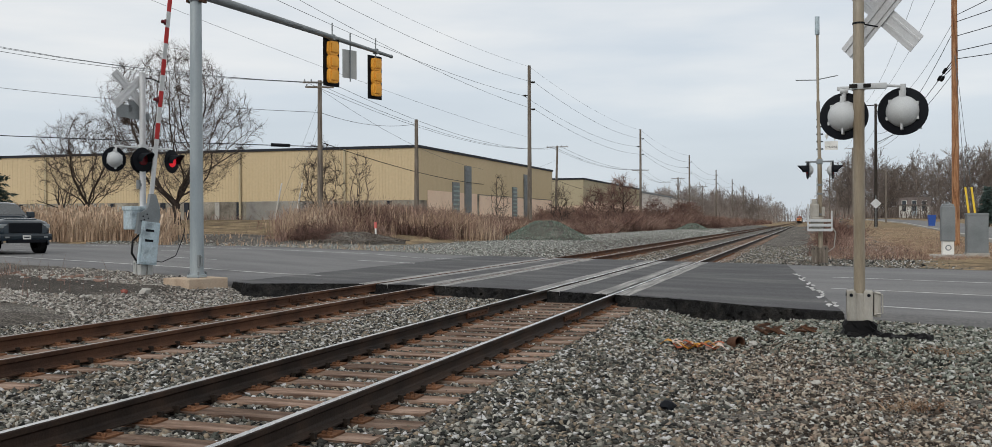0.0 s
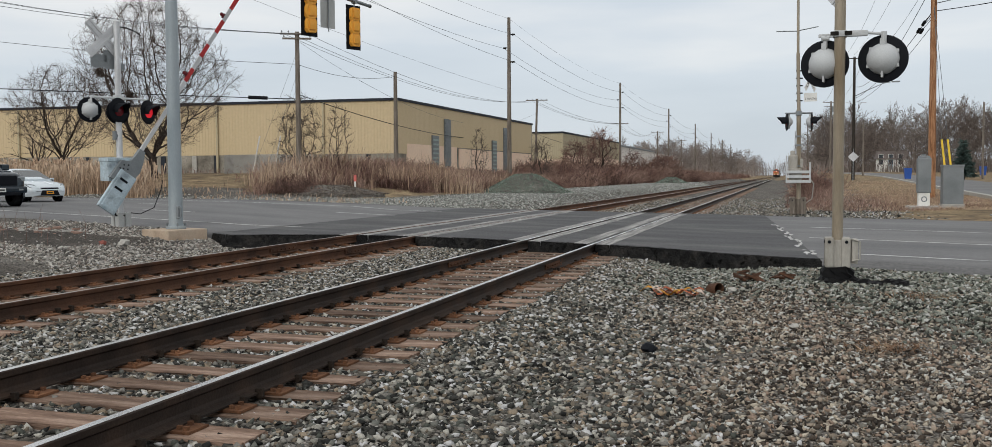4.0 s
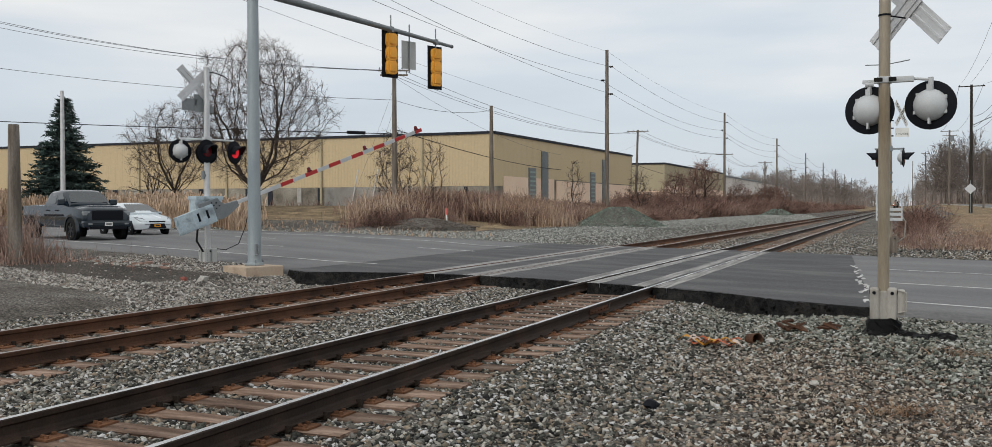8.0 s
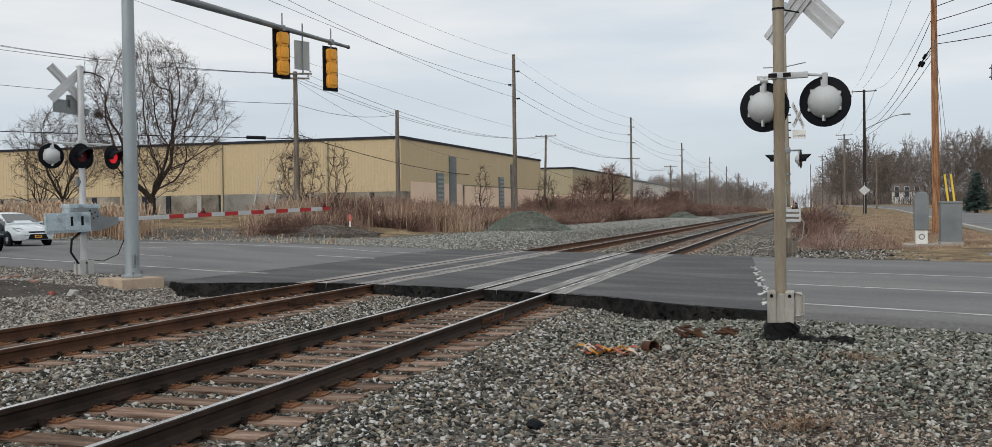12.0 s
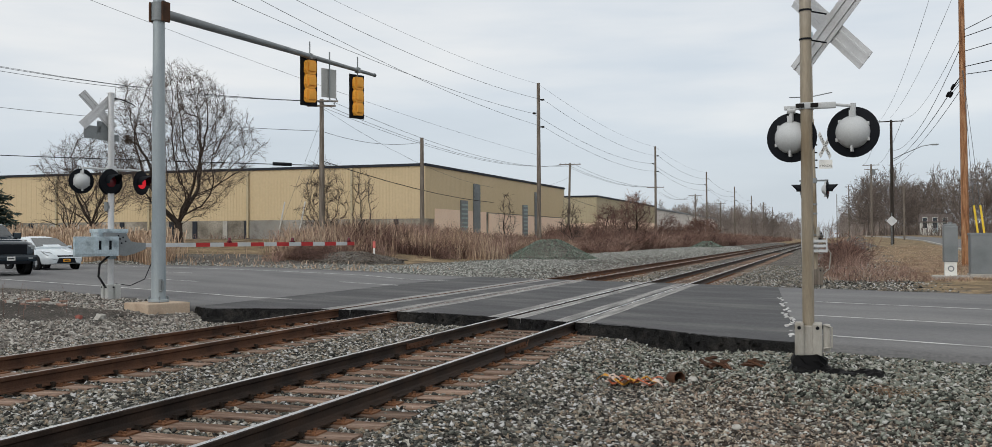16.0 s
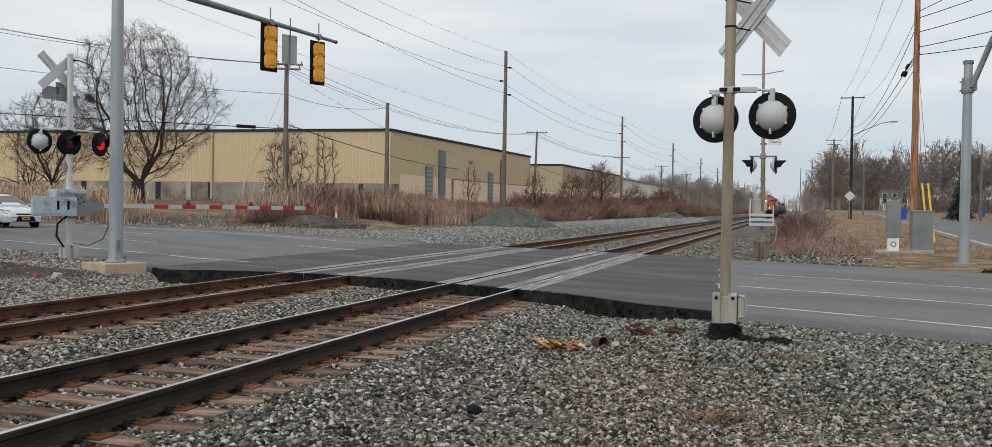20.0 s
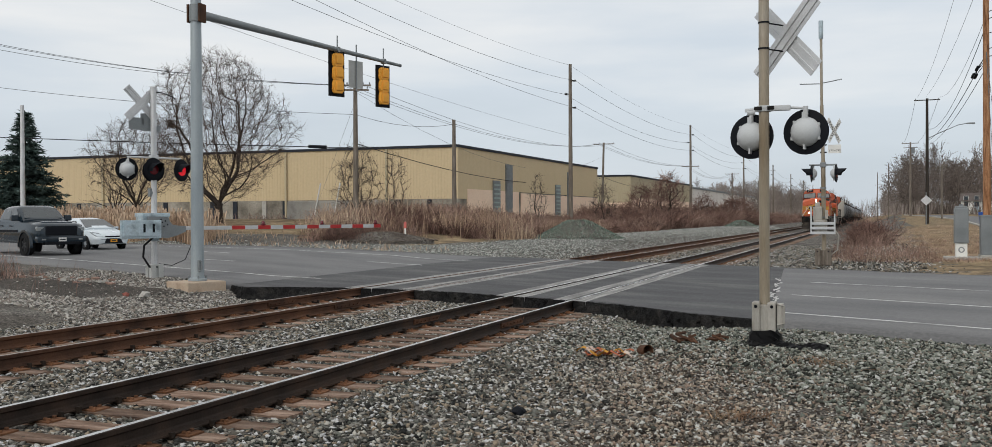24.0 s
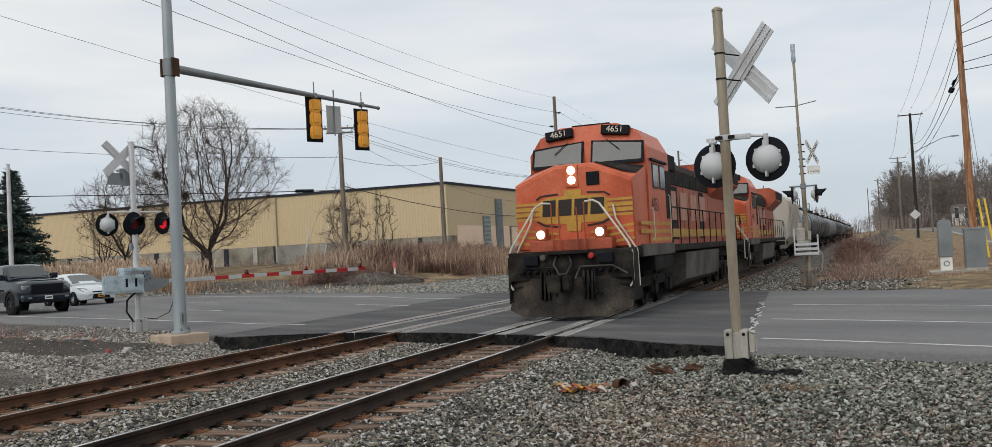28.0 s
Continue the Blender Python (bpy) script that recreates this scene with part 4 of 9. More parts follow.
def near_mast():
    t = thing("crossing_signal_mast", (4.76, 12.9, 0.0), label="stained steel crossing mast with two flashers seen from behind", category="crossing signal", group="crossing signals")
    z0 = 0.05
    bm = B()
    cyl(bm, (0, 0, z0), (0, 0, 4.78), 0.068, seg=20)
    lathe(bm, (0, 0, 4.78), (0, 0, 1), [(0, 0.075), (0.03, 0.075), (0.06, 0.04), (0.07, 0)], 20)
    part("mast", bm, mat_bronze, t, "brown-stained steel pipe", True)
    foundation(t, 0.17, 0.78, mat_silver)
    bm = B()
    box(bm, 0.165, 0.25, -0.11, 0.08, 0.1, 0.42, bevel=0.03)
    pipe(bm, [(0.17, -0.12, 0.14), (0.265, -0.12, 0.16), (0.265, -0.12, 0.39), (0.17, -0.12, 0.42)], 0.012, 6)
    part("junction_box", bm, mat_silver, t)
    # bracket arm and lamps
    bm = B()
    box(bm, -0.26, 0.3, 0.045, 0.085, 3.01, 3.06, bevel=0.012)
    box(bm, -0.085, 0.085, -0.08, 0.1, 3.0, 3.08, bevel=0.015)
    box(bm, 0.08, 0.34, 0.02, 0.09, 3.01, 3.085, bevel=0.02)
    cyl(bm, (0.33, 0.06, 3.05), (0.53, 0.08, 3.03), 0.018, seg=10)
    cyl(bm, (-0.175, 0.06, 3.04), (-0.175, 0.08, 2.88), 0.03, seg=10)
    cyl(bm, (0.53, 0.08, 3.06), (0.53, 0.08, 2.88), 0.035, seg=10)
    cyl(bm, (-0.225, 0.06, 3.0), (-0.125, 0.06, 3.0), 0.035, seg=10)
    part("lamp_bracket", bm, mat_lamp_back, t, "cast pale grey lamp bracket", True)
    for x0, x1 in ((-0.12, -0.02), (0.05, 0.14)):
        bm = B()
        box(bm, x0, x1, -0.1, -0.07, 3.015, 3.065, bevel=0.008)
        part("bracket_clamp", bm, mat_dark, t)
    flasher(t, (-0.175, 0.12, 2.68), -14)
    flasher(t, (0.53, 0.14, 2.72), -14)
    crossbuck(t, (0.28, 0.17, 4.0), -34, True, 1.33, 0.25)
    for z in (3.85, 4.2):
        bm = B()
        lathe(bm, (0, 0, z), (0, 0, 1), [(-0.011, 0.066), (-0.011, 0.076), (0.011, 0.076), (0.011, 0.066)], 16)
        cyl(bm, (0.05, 0.05, z), (0.24, 0.14, z - 0.03), 0.01, seg=8)
        part("clamp", bm, mat_black, t)
    # discarded black sheeting round the base
    bm = B()
    rng = random.Random(8)
    grid = []
    for i in range(26):
        row = []
        for j in range(11):
            u, w = i / 25, j / 10 - 0.5
            lift = max(0.0, 1 - (2 * abs(w)) ** 2) ** 0.6 * (0.045 + 0.02 * math.sin(i * 0.55 + j * 0.4) + 0.014 * math.sin(j * 1.7 - i * 0.9) + rng.uniform(0, 0.035)) - 0.01
            row.append(bm.verts.new((-0.22 + 0.98 * u + rng.uniform(-0.015, 0.015), -0.16 - 0.1 * u + w * (0.42 + 0.14 * math.sin(i * 0.6)) + rng.uniform(-0.012, 0.012), lift)))
        grid.append(row)
    for i in range(25):
        for j in range(10):
            bm.faces.new((grid[i][j], grid[i + 1][j], grid[i + 1][j + 1], grid[i][j + 1]))
    # the sheeting is also bunched round the pier
    rings = []
    for k in range(7):
        zz = 0.2 - 0.06 * k
        rr = 0.185 + 0.018 * k + (0.06 if k > 4 else 0)
        rings.append([bm.verts.new((-0.06 + rr * (1 + rng.uniform(-0.16, 0.16)) * math.cos(a), 0.05 + rr * (1 + rng.uniform(-0.16, 0.16)) * math.sin(a), zz + rng.uniform(-0.02, 0.02))) for a in (2 * math.pi * q / 18 for q in range(18))])
    for ra, rb in zip(rings, rings[1:]):
        for q in range(18):
            bm.faces.new((ra[q], ra[(q + 1) % 18], rb[(q + 1) % 18], rb[q]))
    bm.faces.new(rings[0])
    bmesh.ops.recalc_face_normals(bm, faces=bm.faces)
    g = float(ground_z(5.0, 12.7))
    solid("crumpled_sheeting", bm, paint("black_plastic", (0.003, 0.003, 0.0035), 0.62, 0.2), "crumpled black plastic sheeting at the mast foot", "rubbish", at=pose(4.82, 12.85, g - 0.0))


near_mast()


def gate_mast():
    """The gate on the far left: mast, lamps, mechanism case and the keyed arm. Local +y crosses the road."""
    t = thing("crossing_gate", (-11.75, 19.75, 0.0), -24.2, "silver crossing gate mast with flashers and a red and white arm", "crossing gate", "crossing signals")
    bm = B()
    cyl(bm, (0, 0, 0.0), (0, 0, 5.1), 0.075, seg=18)
    lathe(bm, (0, 0, 5.1), (0, 0, 1), [(0, 0.085), (0.03, 0.085), (0.05, 0.05), (0.06, 0)], 18)
    part("mast", bm, mat_alu, t, "silver painted steel pipe", True)
    foundation(t, 0.06, 0.98, mat_grey_box)
    # lamps
    bm = B()
    cyl(bm, (0, -0.72, 3.24), (0, 0.76, 3.24), 0.025, seg=10)
    box(bm, -0.09, 0.09, -0.1, 0.1, 3.16, 3.32, bevel=0.02)
    for y in (-0.69, -0.1, 0.72):
        cyl(bm, (0, y, 3.24), (0, y, 3.1), 0.025, seg=8)
    part("lamp_bracket", bm, mat_alu, t, "", True)
    flasher(t, (-0.1, -0.69, 2.92), 90)
    flasher(t, (0.16, -0.08, 2.93), -72)
    flasher(t, (-0.16, 0.06, 2.9), 90)
    flasher(t, (0.12, 0.72, 2.92), -64, True)
    # crossbuck seen from behind, with the track-count plate
    crossbuck(t, (-0.09, -0.28, 4.68), 90, True, 1.15, 0.22)
    bm = B()
    box(bm, -0.13, -0.12, -0.62, -0.2, 3.98, 4.3, bevel=0.004)
    box(bm, -0.125, -0.115, -0.28, 0.25, 3.95, 4.12, bevel=0.004)
    box(bm, -0.13, -0.12, -0.3, -0.02, 4.1, 4.42, bevel=0.004)
    part("sign_plate", bm, mat_galv_dull, t, "grey back of a small sign plate")
    bm = B()
    pipe(bm, [(0, 0.05, 5.0), (0, 0.25, 5.0), (0, 0.5, 4.93), (0, 0.62, 4.86), (0, 0.55, 4.82)], 0.016, 6)
    part("cable", bm, mat_cable, t)
    bm = B()
    cyl(bm, (0.0, -0.12, 2.2), (0.0, -0.12, 2.42), 0.05, seg=12)
    box(bm, -0.05, 0.05, -0.14, 0.02, 2.26, 2.34, bevel=0.01)
    part("bell", bm, mat_galv_dull, t, "", True)
    # mechanism
    bm = B()
    box(bm, -0.2, 0.25, -0.42, 0.3, 1.18, 1.72, bevel=0.04)
    box(bm, -0.22, 0.27, -0.44, 0.32, 1.66, 1.76, bevel=0.02)
    box(bm, -0.1, 0.1, -0.1, 0.1, 1.02, 1.2, bevel=0.02)
    part("mechanism_case", bm, mat_blue_plate, t, "weathered blue-grey gate mechanism case")
    bm = B()
    pipe(bm, [(0.12, -0.1, 1.1), (0.14, -0.34, 0.9), (0.12, -0.36, 0.6), (0.06, -0.16, 0.32)], 0.028, 8)
    part("conduit", bm, mat_cable, t, "", True)
    bm = B()
    pipe(bm, [(0.05, 0.1, 0.4), (0.2, 0.4, 0.35), (0.25, 0.75, 0.5), (0.25, 0.95, 0.95), (0.26, 1.0, 1.2)], 0.012, 6)
    part("cable", bm, mat_cable, t)
    # moving arm: origin on the shaft
    bm = B()
    prism(bm, [(-0.3, -0.18), (0.2, -0.26), (0.45, -0.2), (0.72, -0.09), (0.72, 0.06), (0.5, 0.07), (0.34, 0.1), (0.26, 0.2), (0.22, 0.3), (-0.3, 0.32)], 0.24, 0.37, lambda u, v, w: (w, u, v))
    bmesh.ops.recalc_face_normals(bm, faces=bm.faces)
    arm = new("gate_arm", finish(bm, "gate_arm", mat_galv_dull))
    arm.parent = t
    arm.matrix_basis = pose(0, 0, 1.35)
    arm["label"] = "red and white striped gate arm"
    bm = B()
    box(bm, 0.3, 0.4, -1.05, 0.02, -0.26, 0.22, bevel=0.02)
    box(bm, 0.4, 0.42, -1.0, -0.1, -0.2, 0.16, bevel=0.004)
    part("counterweight", bm, mat_blue_plate, arm, "weathered blue-grey counterweight plate")
    for y in (-0.45, -0.2):
        bm = B()
        box(bm, 0.42, 0.426, y - 0.03, y + 0.03, -0.1, 0.12, bevel=0.002)
        part("slot", bm, mat_black, arm)
    for k, (y, z) in enumerate(((0.06, 0.16), (0.14, 0.2), (0.1, 0.06), (0.2, 0.1), (0.02, 0.24))):
        bm = B()
        cyl(bm, (0.365, y, z), (0.38, y, z), 0.02, seg=8)
        part("bolt_hole", bm, mat_black, arm)
    bm = B()
    box(bm, 0.27, 0.33, 0.6, 1.75, -0.05, 0.05, bevel=0.01)
    part("arm_root", bm, mat_alu, arm)
    y, k, L = 1.7, 0, 7.3
    while y < L - 0.01:
        y2 = min(L, y + 0.41)
        bm = B()
        box(bm, 0.285, 0.315, y + 0.001, y2, -0.055 + 0.004 * y / L, 0.055, bevel=0.006)
        part("red_stripe" if k % 2 == 1 else "white_stripe", bm, mat_red if k % 2 == 1 else mat_lamp_back, arm)
        y, k = y2, k + 1
    for y in (3.1, 5.1, 7.1):
        bm = B()
        box(bm, 0.27, 0.33, y - 0.07, y + 0.07, 0.055, 0.09, bevel=0.01)
        lathe(bm, (0.3, y, 0.09), (0, 0, 1), [(0, 0.05), (0.06, 0.05), (0.09, 0.03), (0.1, 0)], 12)
        part("arm_lamp", bm, mat_lens_red, arm, "small dark red arm lamp", True)
    return arm


GATE_ARM = gate_mast()


def signal_mast():
    """Galvanised traffic-signal mast whose arm reaches over the road."""
    t = thing("traffic_signal_mast", (-8.93, 18.05, 0.0), label="tall galvanised traffic signal mast with a long arm", category="traffic signal", group="traffic signals")
    bm = B()
    cyl(bm, (0, 0, 0.12), (0, 0, 8.6), 0.155, 0.115, 28)
    lathe(bm, (0, 0, 0.12), (0, 0, 1), [(0, 0.22), (0.05, 0.22), (0.06, 0.17), (0.09, 0.168)], 28)
    part("mast", bm, mat_galv, t, "", True)
    bm = B()
    box(bm, -0.5, 0.5, -0.5, 0.5, -0.5, 0.11, pose(0.0, -0.05, 0, 0, 0, -20), bevel=0.03)
    part("concrete_footing", bm, M("tan_concrete", [(0.34, 0.26, 0.19), (0.47, 0.37, 0.28), (0.4, 0.34, 0.27)], 2, 30, 0.9, bump=0.3, var=0.12), t, "tan concrete footing")
    bm = B()
    pipe(bm, [(0.13, -0.12, 0.38), (0.17, -0.13, 0.36), (0.2, -0.09, 0.38), (0.2, -0.09, 0.58), (0.17, -0.13, 0.6), (0.13, -0.12, 0.58)], 0.014, 6)
    box(bm, 0.1, 0.16, -0.13, -0.06, 0.34, 0.62, bevel=0.02)
    part("handhole", bm, mat_galv_dull, t, "", True)
    for a in range(4):
        bm = B()
        x, y = 0.2 * math.cos(a * 1.57 + 0.78), 0.2 * math.sin(a * 1.57 + 0.78)
        cyl(bm, (x, y, 0.1), (x, y, 0.24), 0.02, seg=8)
        part("anchor_bolt", bm, mat_galv_dull, t)
    # arm
    d = Vector((0.14, 10.24, 0.26)).normalized()
    bm = B()
    lathe(bm, (0, 0, 6.52), (0, 0, 1), [(-0.2, 0.12), (-0.2, 0.155), (0.2, 0.155), (0.2, 0.12)], 20)
    box(bm, -0.05, 0.05, 0.1, 0.24, -0.16, 0.16, Matrix.Translation((0, 0, 6.52)), bevel=0.01)
    part("arm_collar", bm, mat_galv_dull, t, "grey arm clamp", True)
    for sx in (-0.17, 0.17):
        bm = B()
        box(bm, sx - 0.025, sx + 0.025, -0.1, 0.14, 6.3, 6.74, bevel=0.01)
        part("clamp_plate", bm, mat_rail_rust, t, "rusty clamp plate")
    bm = B()
    cyl(bm, d * 0.2 + Vector((0, 0, 6.52)), d * 10.2 + Vector((0, 0, 6.52)), 0.105, 0.05, 20)
    lathe(bm, d * 10.2 + Vector((0, 0, 6.52)), d, [(0, 0.06), (0.05, 0.06), (0.06, 0.0)], 14)
    part("arm", bm, mat_galv_dull, t, "", True)

    def head(s, dz):
        p = d * s + Vector((0, 0, 6.52))
        bm = B()
        cyl(bm, p + Vector((0, 0, -0.45)), p + Vector((0, 0, 0.42)), 0.02, seg=8)
        box(bm, -0.07, 0.07, -0.07, 0.07, -0.08, 0.08, Matrix.Translation(p), bevel=0.01)
        hanger = part("hanger", bm, mat_galv_dull, t)
        o = p + Vector((0, 0, dz)) + Vector((-0.05, 0.02, 0))
        rot = Matrix.Translation(o) @ pose(0, 0, 0, 0, 0, 66)
        # back plate, local -y is its back (towards the tracks)
        bm = B()
        box(bm, -0.29, 0.29, -0.01, 0.0, -0.69, 0.69, bevel=0.004)
        hd = part("back_plate", bm, mat_black, t, "black signal back plate", at=rot)
        for k in range(3):
            bm = B()
            z = 0.4 - 0.4 * k
            prism(bm, [(-0.12, z - 0.196), (0.12, z - 0.196), (0.165, z - 0.13), (0.165, z + 0.12), (0.13, z + 0.196), (-0.13, z + 0.196), (-0.165, z + 0.12), (-0.165, z - 0.13)], -0.15, -0.01, lambda u, v, w: (u, w, v))
            bmesh.ops.recalc_face_normals(bm, faces=bm.faces)
            box(bm, -0.11, 0.11, -0.19, -0.14, z - 0.12, z + 0.13, bevel=0.025)
            box(bm, -0.2, -0.16, -0.09, -0.05, z - 0.1, z - 0.06, bevel=0.006)
            part("signal_housing", bm, mat_yellow, hd, "amber-yellow signal housing back", True)
        for k in range(3):
            z = 0.4 - 0.4 * k
            bm = B()
            lathe(bm, (0, 0.0, z), (0, 1, 0), [(0, 0.15), (0.02, 0.14), (0.03, 0)], 16)
            part("lens", bm, mat_black, hd)

    head(6.28, -0.72)
    head(9.09, -0.82)
    p = d * 7.38 + Vector((0, 0, 6.52))
    bm = B()
    cyl(bm, p + Vector((0, 0, -1.15)), p + Vector((0, 0, 0.3)), 0.022, seg=8)
    part("sign_post", bm, mat_galv_dull, t)
    bm = B()
    box(bm, -0.27, 0.27, 0.03, 0.036, -1.05, -0.2, Matrix.Translation(p) @ pose(0, 0, 0, 0, 0, 66), bevel=0.002)
    part("sign", bm, mat_grey_box, t, "grey back of a hanging sign")


signal_mast()


def far_mast():
    t = thing("crossing_gate_mast", (4.56, 33.5, 0.05), label="tall thin pale crossing mast with flashers beyond the road", category="crossing signal", group="crossing signals")
    bm = B()
    cyl(bm, (0.03, 0, 0), (0.0, 0, 3.4), 0.075, seg=14)
    cyl(bm, (0.0, 0, 3.4), (-0.04, 0, 5.3), 0.06, seg=14)
    cyl(bm, (-0.04, 0, 5.2), (-0.06, 0, 8.1), 0.045, seg=14)
    part("mast", bm, mat_bronze, t, "stained grey steel pipe", True)
    bm = B()
    cyl(bm, (-0.06, 0, 7.55), (-0.06, 0, 8.16), 0.075, seg=12)
    part("antenna", bm, mat_blue_plate, t, "blue-grey tube at the mast head", True)
    bm = B()
    pipe(bm, [(-0.75, 0.0, 6.05), (-0.1, 0, 6.03), (0.0, 0, 6.05), (0.6, 0, 6.15)], 0.018, 6)
    part("wind_bar", bm, mat_galv_dull, t)
    bm = B()
    for z in (3.7, 3.95, 4.2, 4.45, 4.7):
        box(bm, -0.1, 0.12, -0.03, 0.03, z - 0.02, z + 0.02)
    part("step", bm, mat_black, t)
    crossbuck(t, (0.36, -0.05, 4.42), -118, False, 1.05, 0.17, True)
    bm = B()
    box(bm, 0.16, 0.58, -0.06, -0.05, 3.66, 3.95, bevel=0.003)
    plate = part("track_count_plate", bm, mat_white, t, "white plate below the crossbuck")
    text_mesh("lettering", "2 TRACKS", 0.085, mat_black, plate, pose(0.37, -0.062, 3.75, 90, 0, 0), 0.001)
    bm = B()
    cyl(bm, (-0.45, 0, 3.28), (0.45, 0, 3.28), 0.03, seg=8)
    box(bm, -0.1, 0.1, -0.1, 0.1, 3.2, 3.36, bevel=0.02)
    part("lamp_bracket", bm, mat_galv_dull, t)
    flasher(t, (-0.38, 0.08, 3.0), 100)
    flasher(t, (0.42, -0.08, 2.98), -98)
    # mechanism case and white counterweight frame
    bm = B()
    box(bm, -0.32, -0.02, -0.2, 0.2, 1.42, 1.86, bevel=0.03)
    box(bm, -0.26, -0.1, -0.1, 0.1, 1.86, 2.02, bevel=0.02)
    box(bm, -0.3, 0.12, -0.24, 0.2, 1.02, 1.42, bevel=0.02)
    box(bm, 0.06, 0.16, -0.16, 0.0, 1.45, 1.75, bevel=0.01)
    part("mechanism_case", bm, mat_silver, t, "stained grey mechanism case")
    for z in (1.0, 1.5, 2.2, 2.5):
        bm = B()
        lathe(bm, (0, 0, z), (0, 0, 1), [(-0.03, 0.07), (-0.03, 0.1), (0.03, 0.1), (0.03, 0.07)], 12)
        part("pipe_clamp", bm, mat_galv_dull, t)
    for z in (0.98, 1.14, 1.3):
        bm = B()
        box(bm, -0.4, 0.4, -0.34, -0.3, z - 0.045, z + 0.045, bevel=0.008)
        part("slat", bm, mat_lamp_back, t, "dull white counterweight slat")
    for x in (-0.4, 0.35):
        bm = B()
        box(bm, x, x + 0.05, -0.33, -0.27, 1.0, 1.85 if x < 0 else 1.62, bevel=0.01)
        part("upright", bm, mat_lamp_back, t)
    foundation(t, 0.0, 1.3, mat_wood_pole)
    bm = B()
    pipe(bm, [(0.3, -0.1, 1.2), (0.5, -0.15, 0.9), (0.45, -0.1, 0.4), (0.2, 0, 0.2)], 0.02, 6)
    part("conduit", bm, mat_silver, t)


far_mast()


def cabinets():
    g = float(ground_z(9.2, 39))
    bm = B()
    box(bm, 8.6, 9.85, 38.4, 39.5, g - 0.1, 0.05, bevel=0.03)
    solid("cabinet_slab", bm, mat_concrete, "pale concrete slab under the roadside cabinet", "concrete slab", kind="structure")
    t = thing("signal_cabinet", (9.19, 39.0, 0.05), label="tall narrow grey signal cabinet with a white lower panel", category="cabinet", group="roadside cabinets")
    bm = B()
    box(bm, -0.24, 0.24, -0.22, 0.22, 0.5, 1.82, bevel=0.04)
    box(bm, -0.2, 0.2, -0.19, 0.19, 1.8, 1.9, bevel=0.04)
    cyl(bm, (0, 0, 1.88), (0, 0, 1.97), 0.07, seg=12)
    part("body", bm, mat_galv_dull, t)
    bm = B()
    box(bm, -0.2, 0.2, -0.19, 0.19, 0.0, 0.5, bevel=0.02)
    part("plinth", bm, mat_white, t, "white lower panel")
    bm = B()
    lathe(bm, (0, -0.191, 0.26), (0, -1, 0), [(0, 0.11), (0.004, 0.11), (0.004, 0.07), (0.0, 0.07)], 16)
    part("emblem", bm, mat_galv_dull, t)
    g2 = float(ground_z(10.2, 39.3))
    t = thing("utility_cabinet", (10.22, 39.3, g2), label="square grey metal utility cabinet on the verge", category="cabinet", group="roadside cabinets")
    bm = B()
    box(bm, -0.36, 0.36, -0.3, 0.3, 0.15, 1.6, bevel=0.02)
    box(bm, -0.38, 0.38, -0.32, 0.32, 1.56, 1.64, bevel=0.015)
    part("body", bm, mat_galv_dull, t)
    bm = B()
    box(bm, -0.32, 0.32, -0.308, -0.3, 0.22, 1.52, bevel=0.003)
    part("door", bm, mat_galv_dull, t)
    bm = B()
    box(bm, -0.4, 0.4, -0.34, 0.34, -0.1, 0.15, bevel=0.02)
    part("plinth", bm, mat_concrete, t)


cabinets()


def wood_pole(x, y, top, r=0.15, mat=None, label="", lean=(0.0, 0.0), arms=(), base=None, cat="utility pole"):
    g = float(ground_z(x, y)) if base is None else base
    t = thing("utility_pole", (x, y, g), label=label, category=cat, group="utility poles")
    h = top - g
    bm = B()
    cyl(bm, (-lean[0] * h, -lean[1] * h, -0.3), (0, 0, h), r, r * 0.68, 12)
    part("pole", bm, mat or mat_wood_pole, t, "", True)
    for z, half, ang, ins in arms:
        bm = B()
        m = Matrix.Translation((0, 0, z - g)) @ pose(0, 0, 0, 0, 0, ang)
        box(bm, -half, half, -0.17, -0.07, -0.05, 0.06, m, bevel=0.008)
        a = part("crossarm", bm, mat or mat_wood_pole, t)
        for k in ins:
            bm = B()
            lathe(bm, m @ Vector((k * half, -0.12, 0.05)), (0, 0, 1), [(0, 0.02), (0.06, 0.02), (0.07, 0.055), (0.12, 0.05), (0.15, 0.03), (0.17, 0)], 8)
            part("insulator", bm, mat_galv_dull, a)
    return t


def side_pins(t, g, specs):
    for z, s in specs:
        bm = B()
        cyl(bm, (0, 0, z - g), (s * 0.55, 0, z - g + 0.05), 0.05, seg=8)
        lathe(bm, (s * 0.3, 0, z - g), (s, 0, 0.1), [(0, 0.05), (0.05, 0.11), (0.12, 0.11), (0.14, 0.06), (0.22, 0.11), (0.3, 0.06), (0.32, 0)], 8)
        part("post_insulator", bm, mat_dark, t)


TALL = [(-22.1, 90.5), (-23.4, 165), (-22.8, 233), (-22.5, 302), (-22.5, 370), (-22.5, 440), (-22.5, 510), (-22.5, 580)]
for k, (x, y) in enumerate(TALL):
    g = float(ground_z(x, y))
    t = wood_pole(x, y, 17.0 + 0.6 * (k > 0), 0.24, label="tall weathered wooden power pole along the railway", base=g, arms=((10.4, 1.5, 0, (-0.9, -0.3, 0.9)),) if k == 1 else ())
    side_pins(t, g, ((15.3 + 0.6 * (k > 0), 1), (14.0 + 0.6 * (k > 0), -1), (12.6 + 0.6 * (k > 0), 1)))

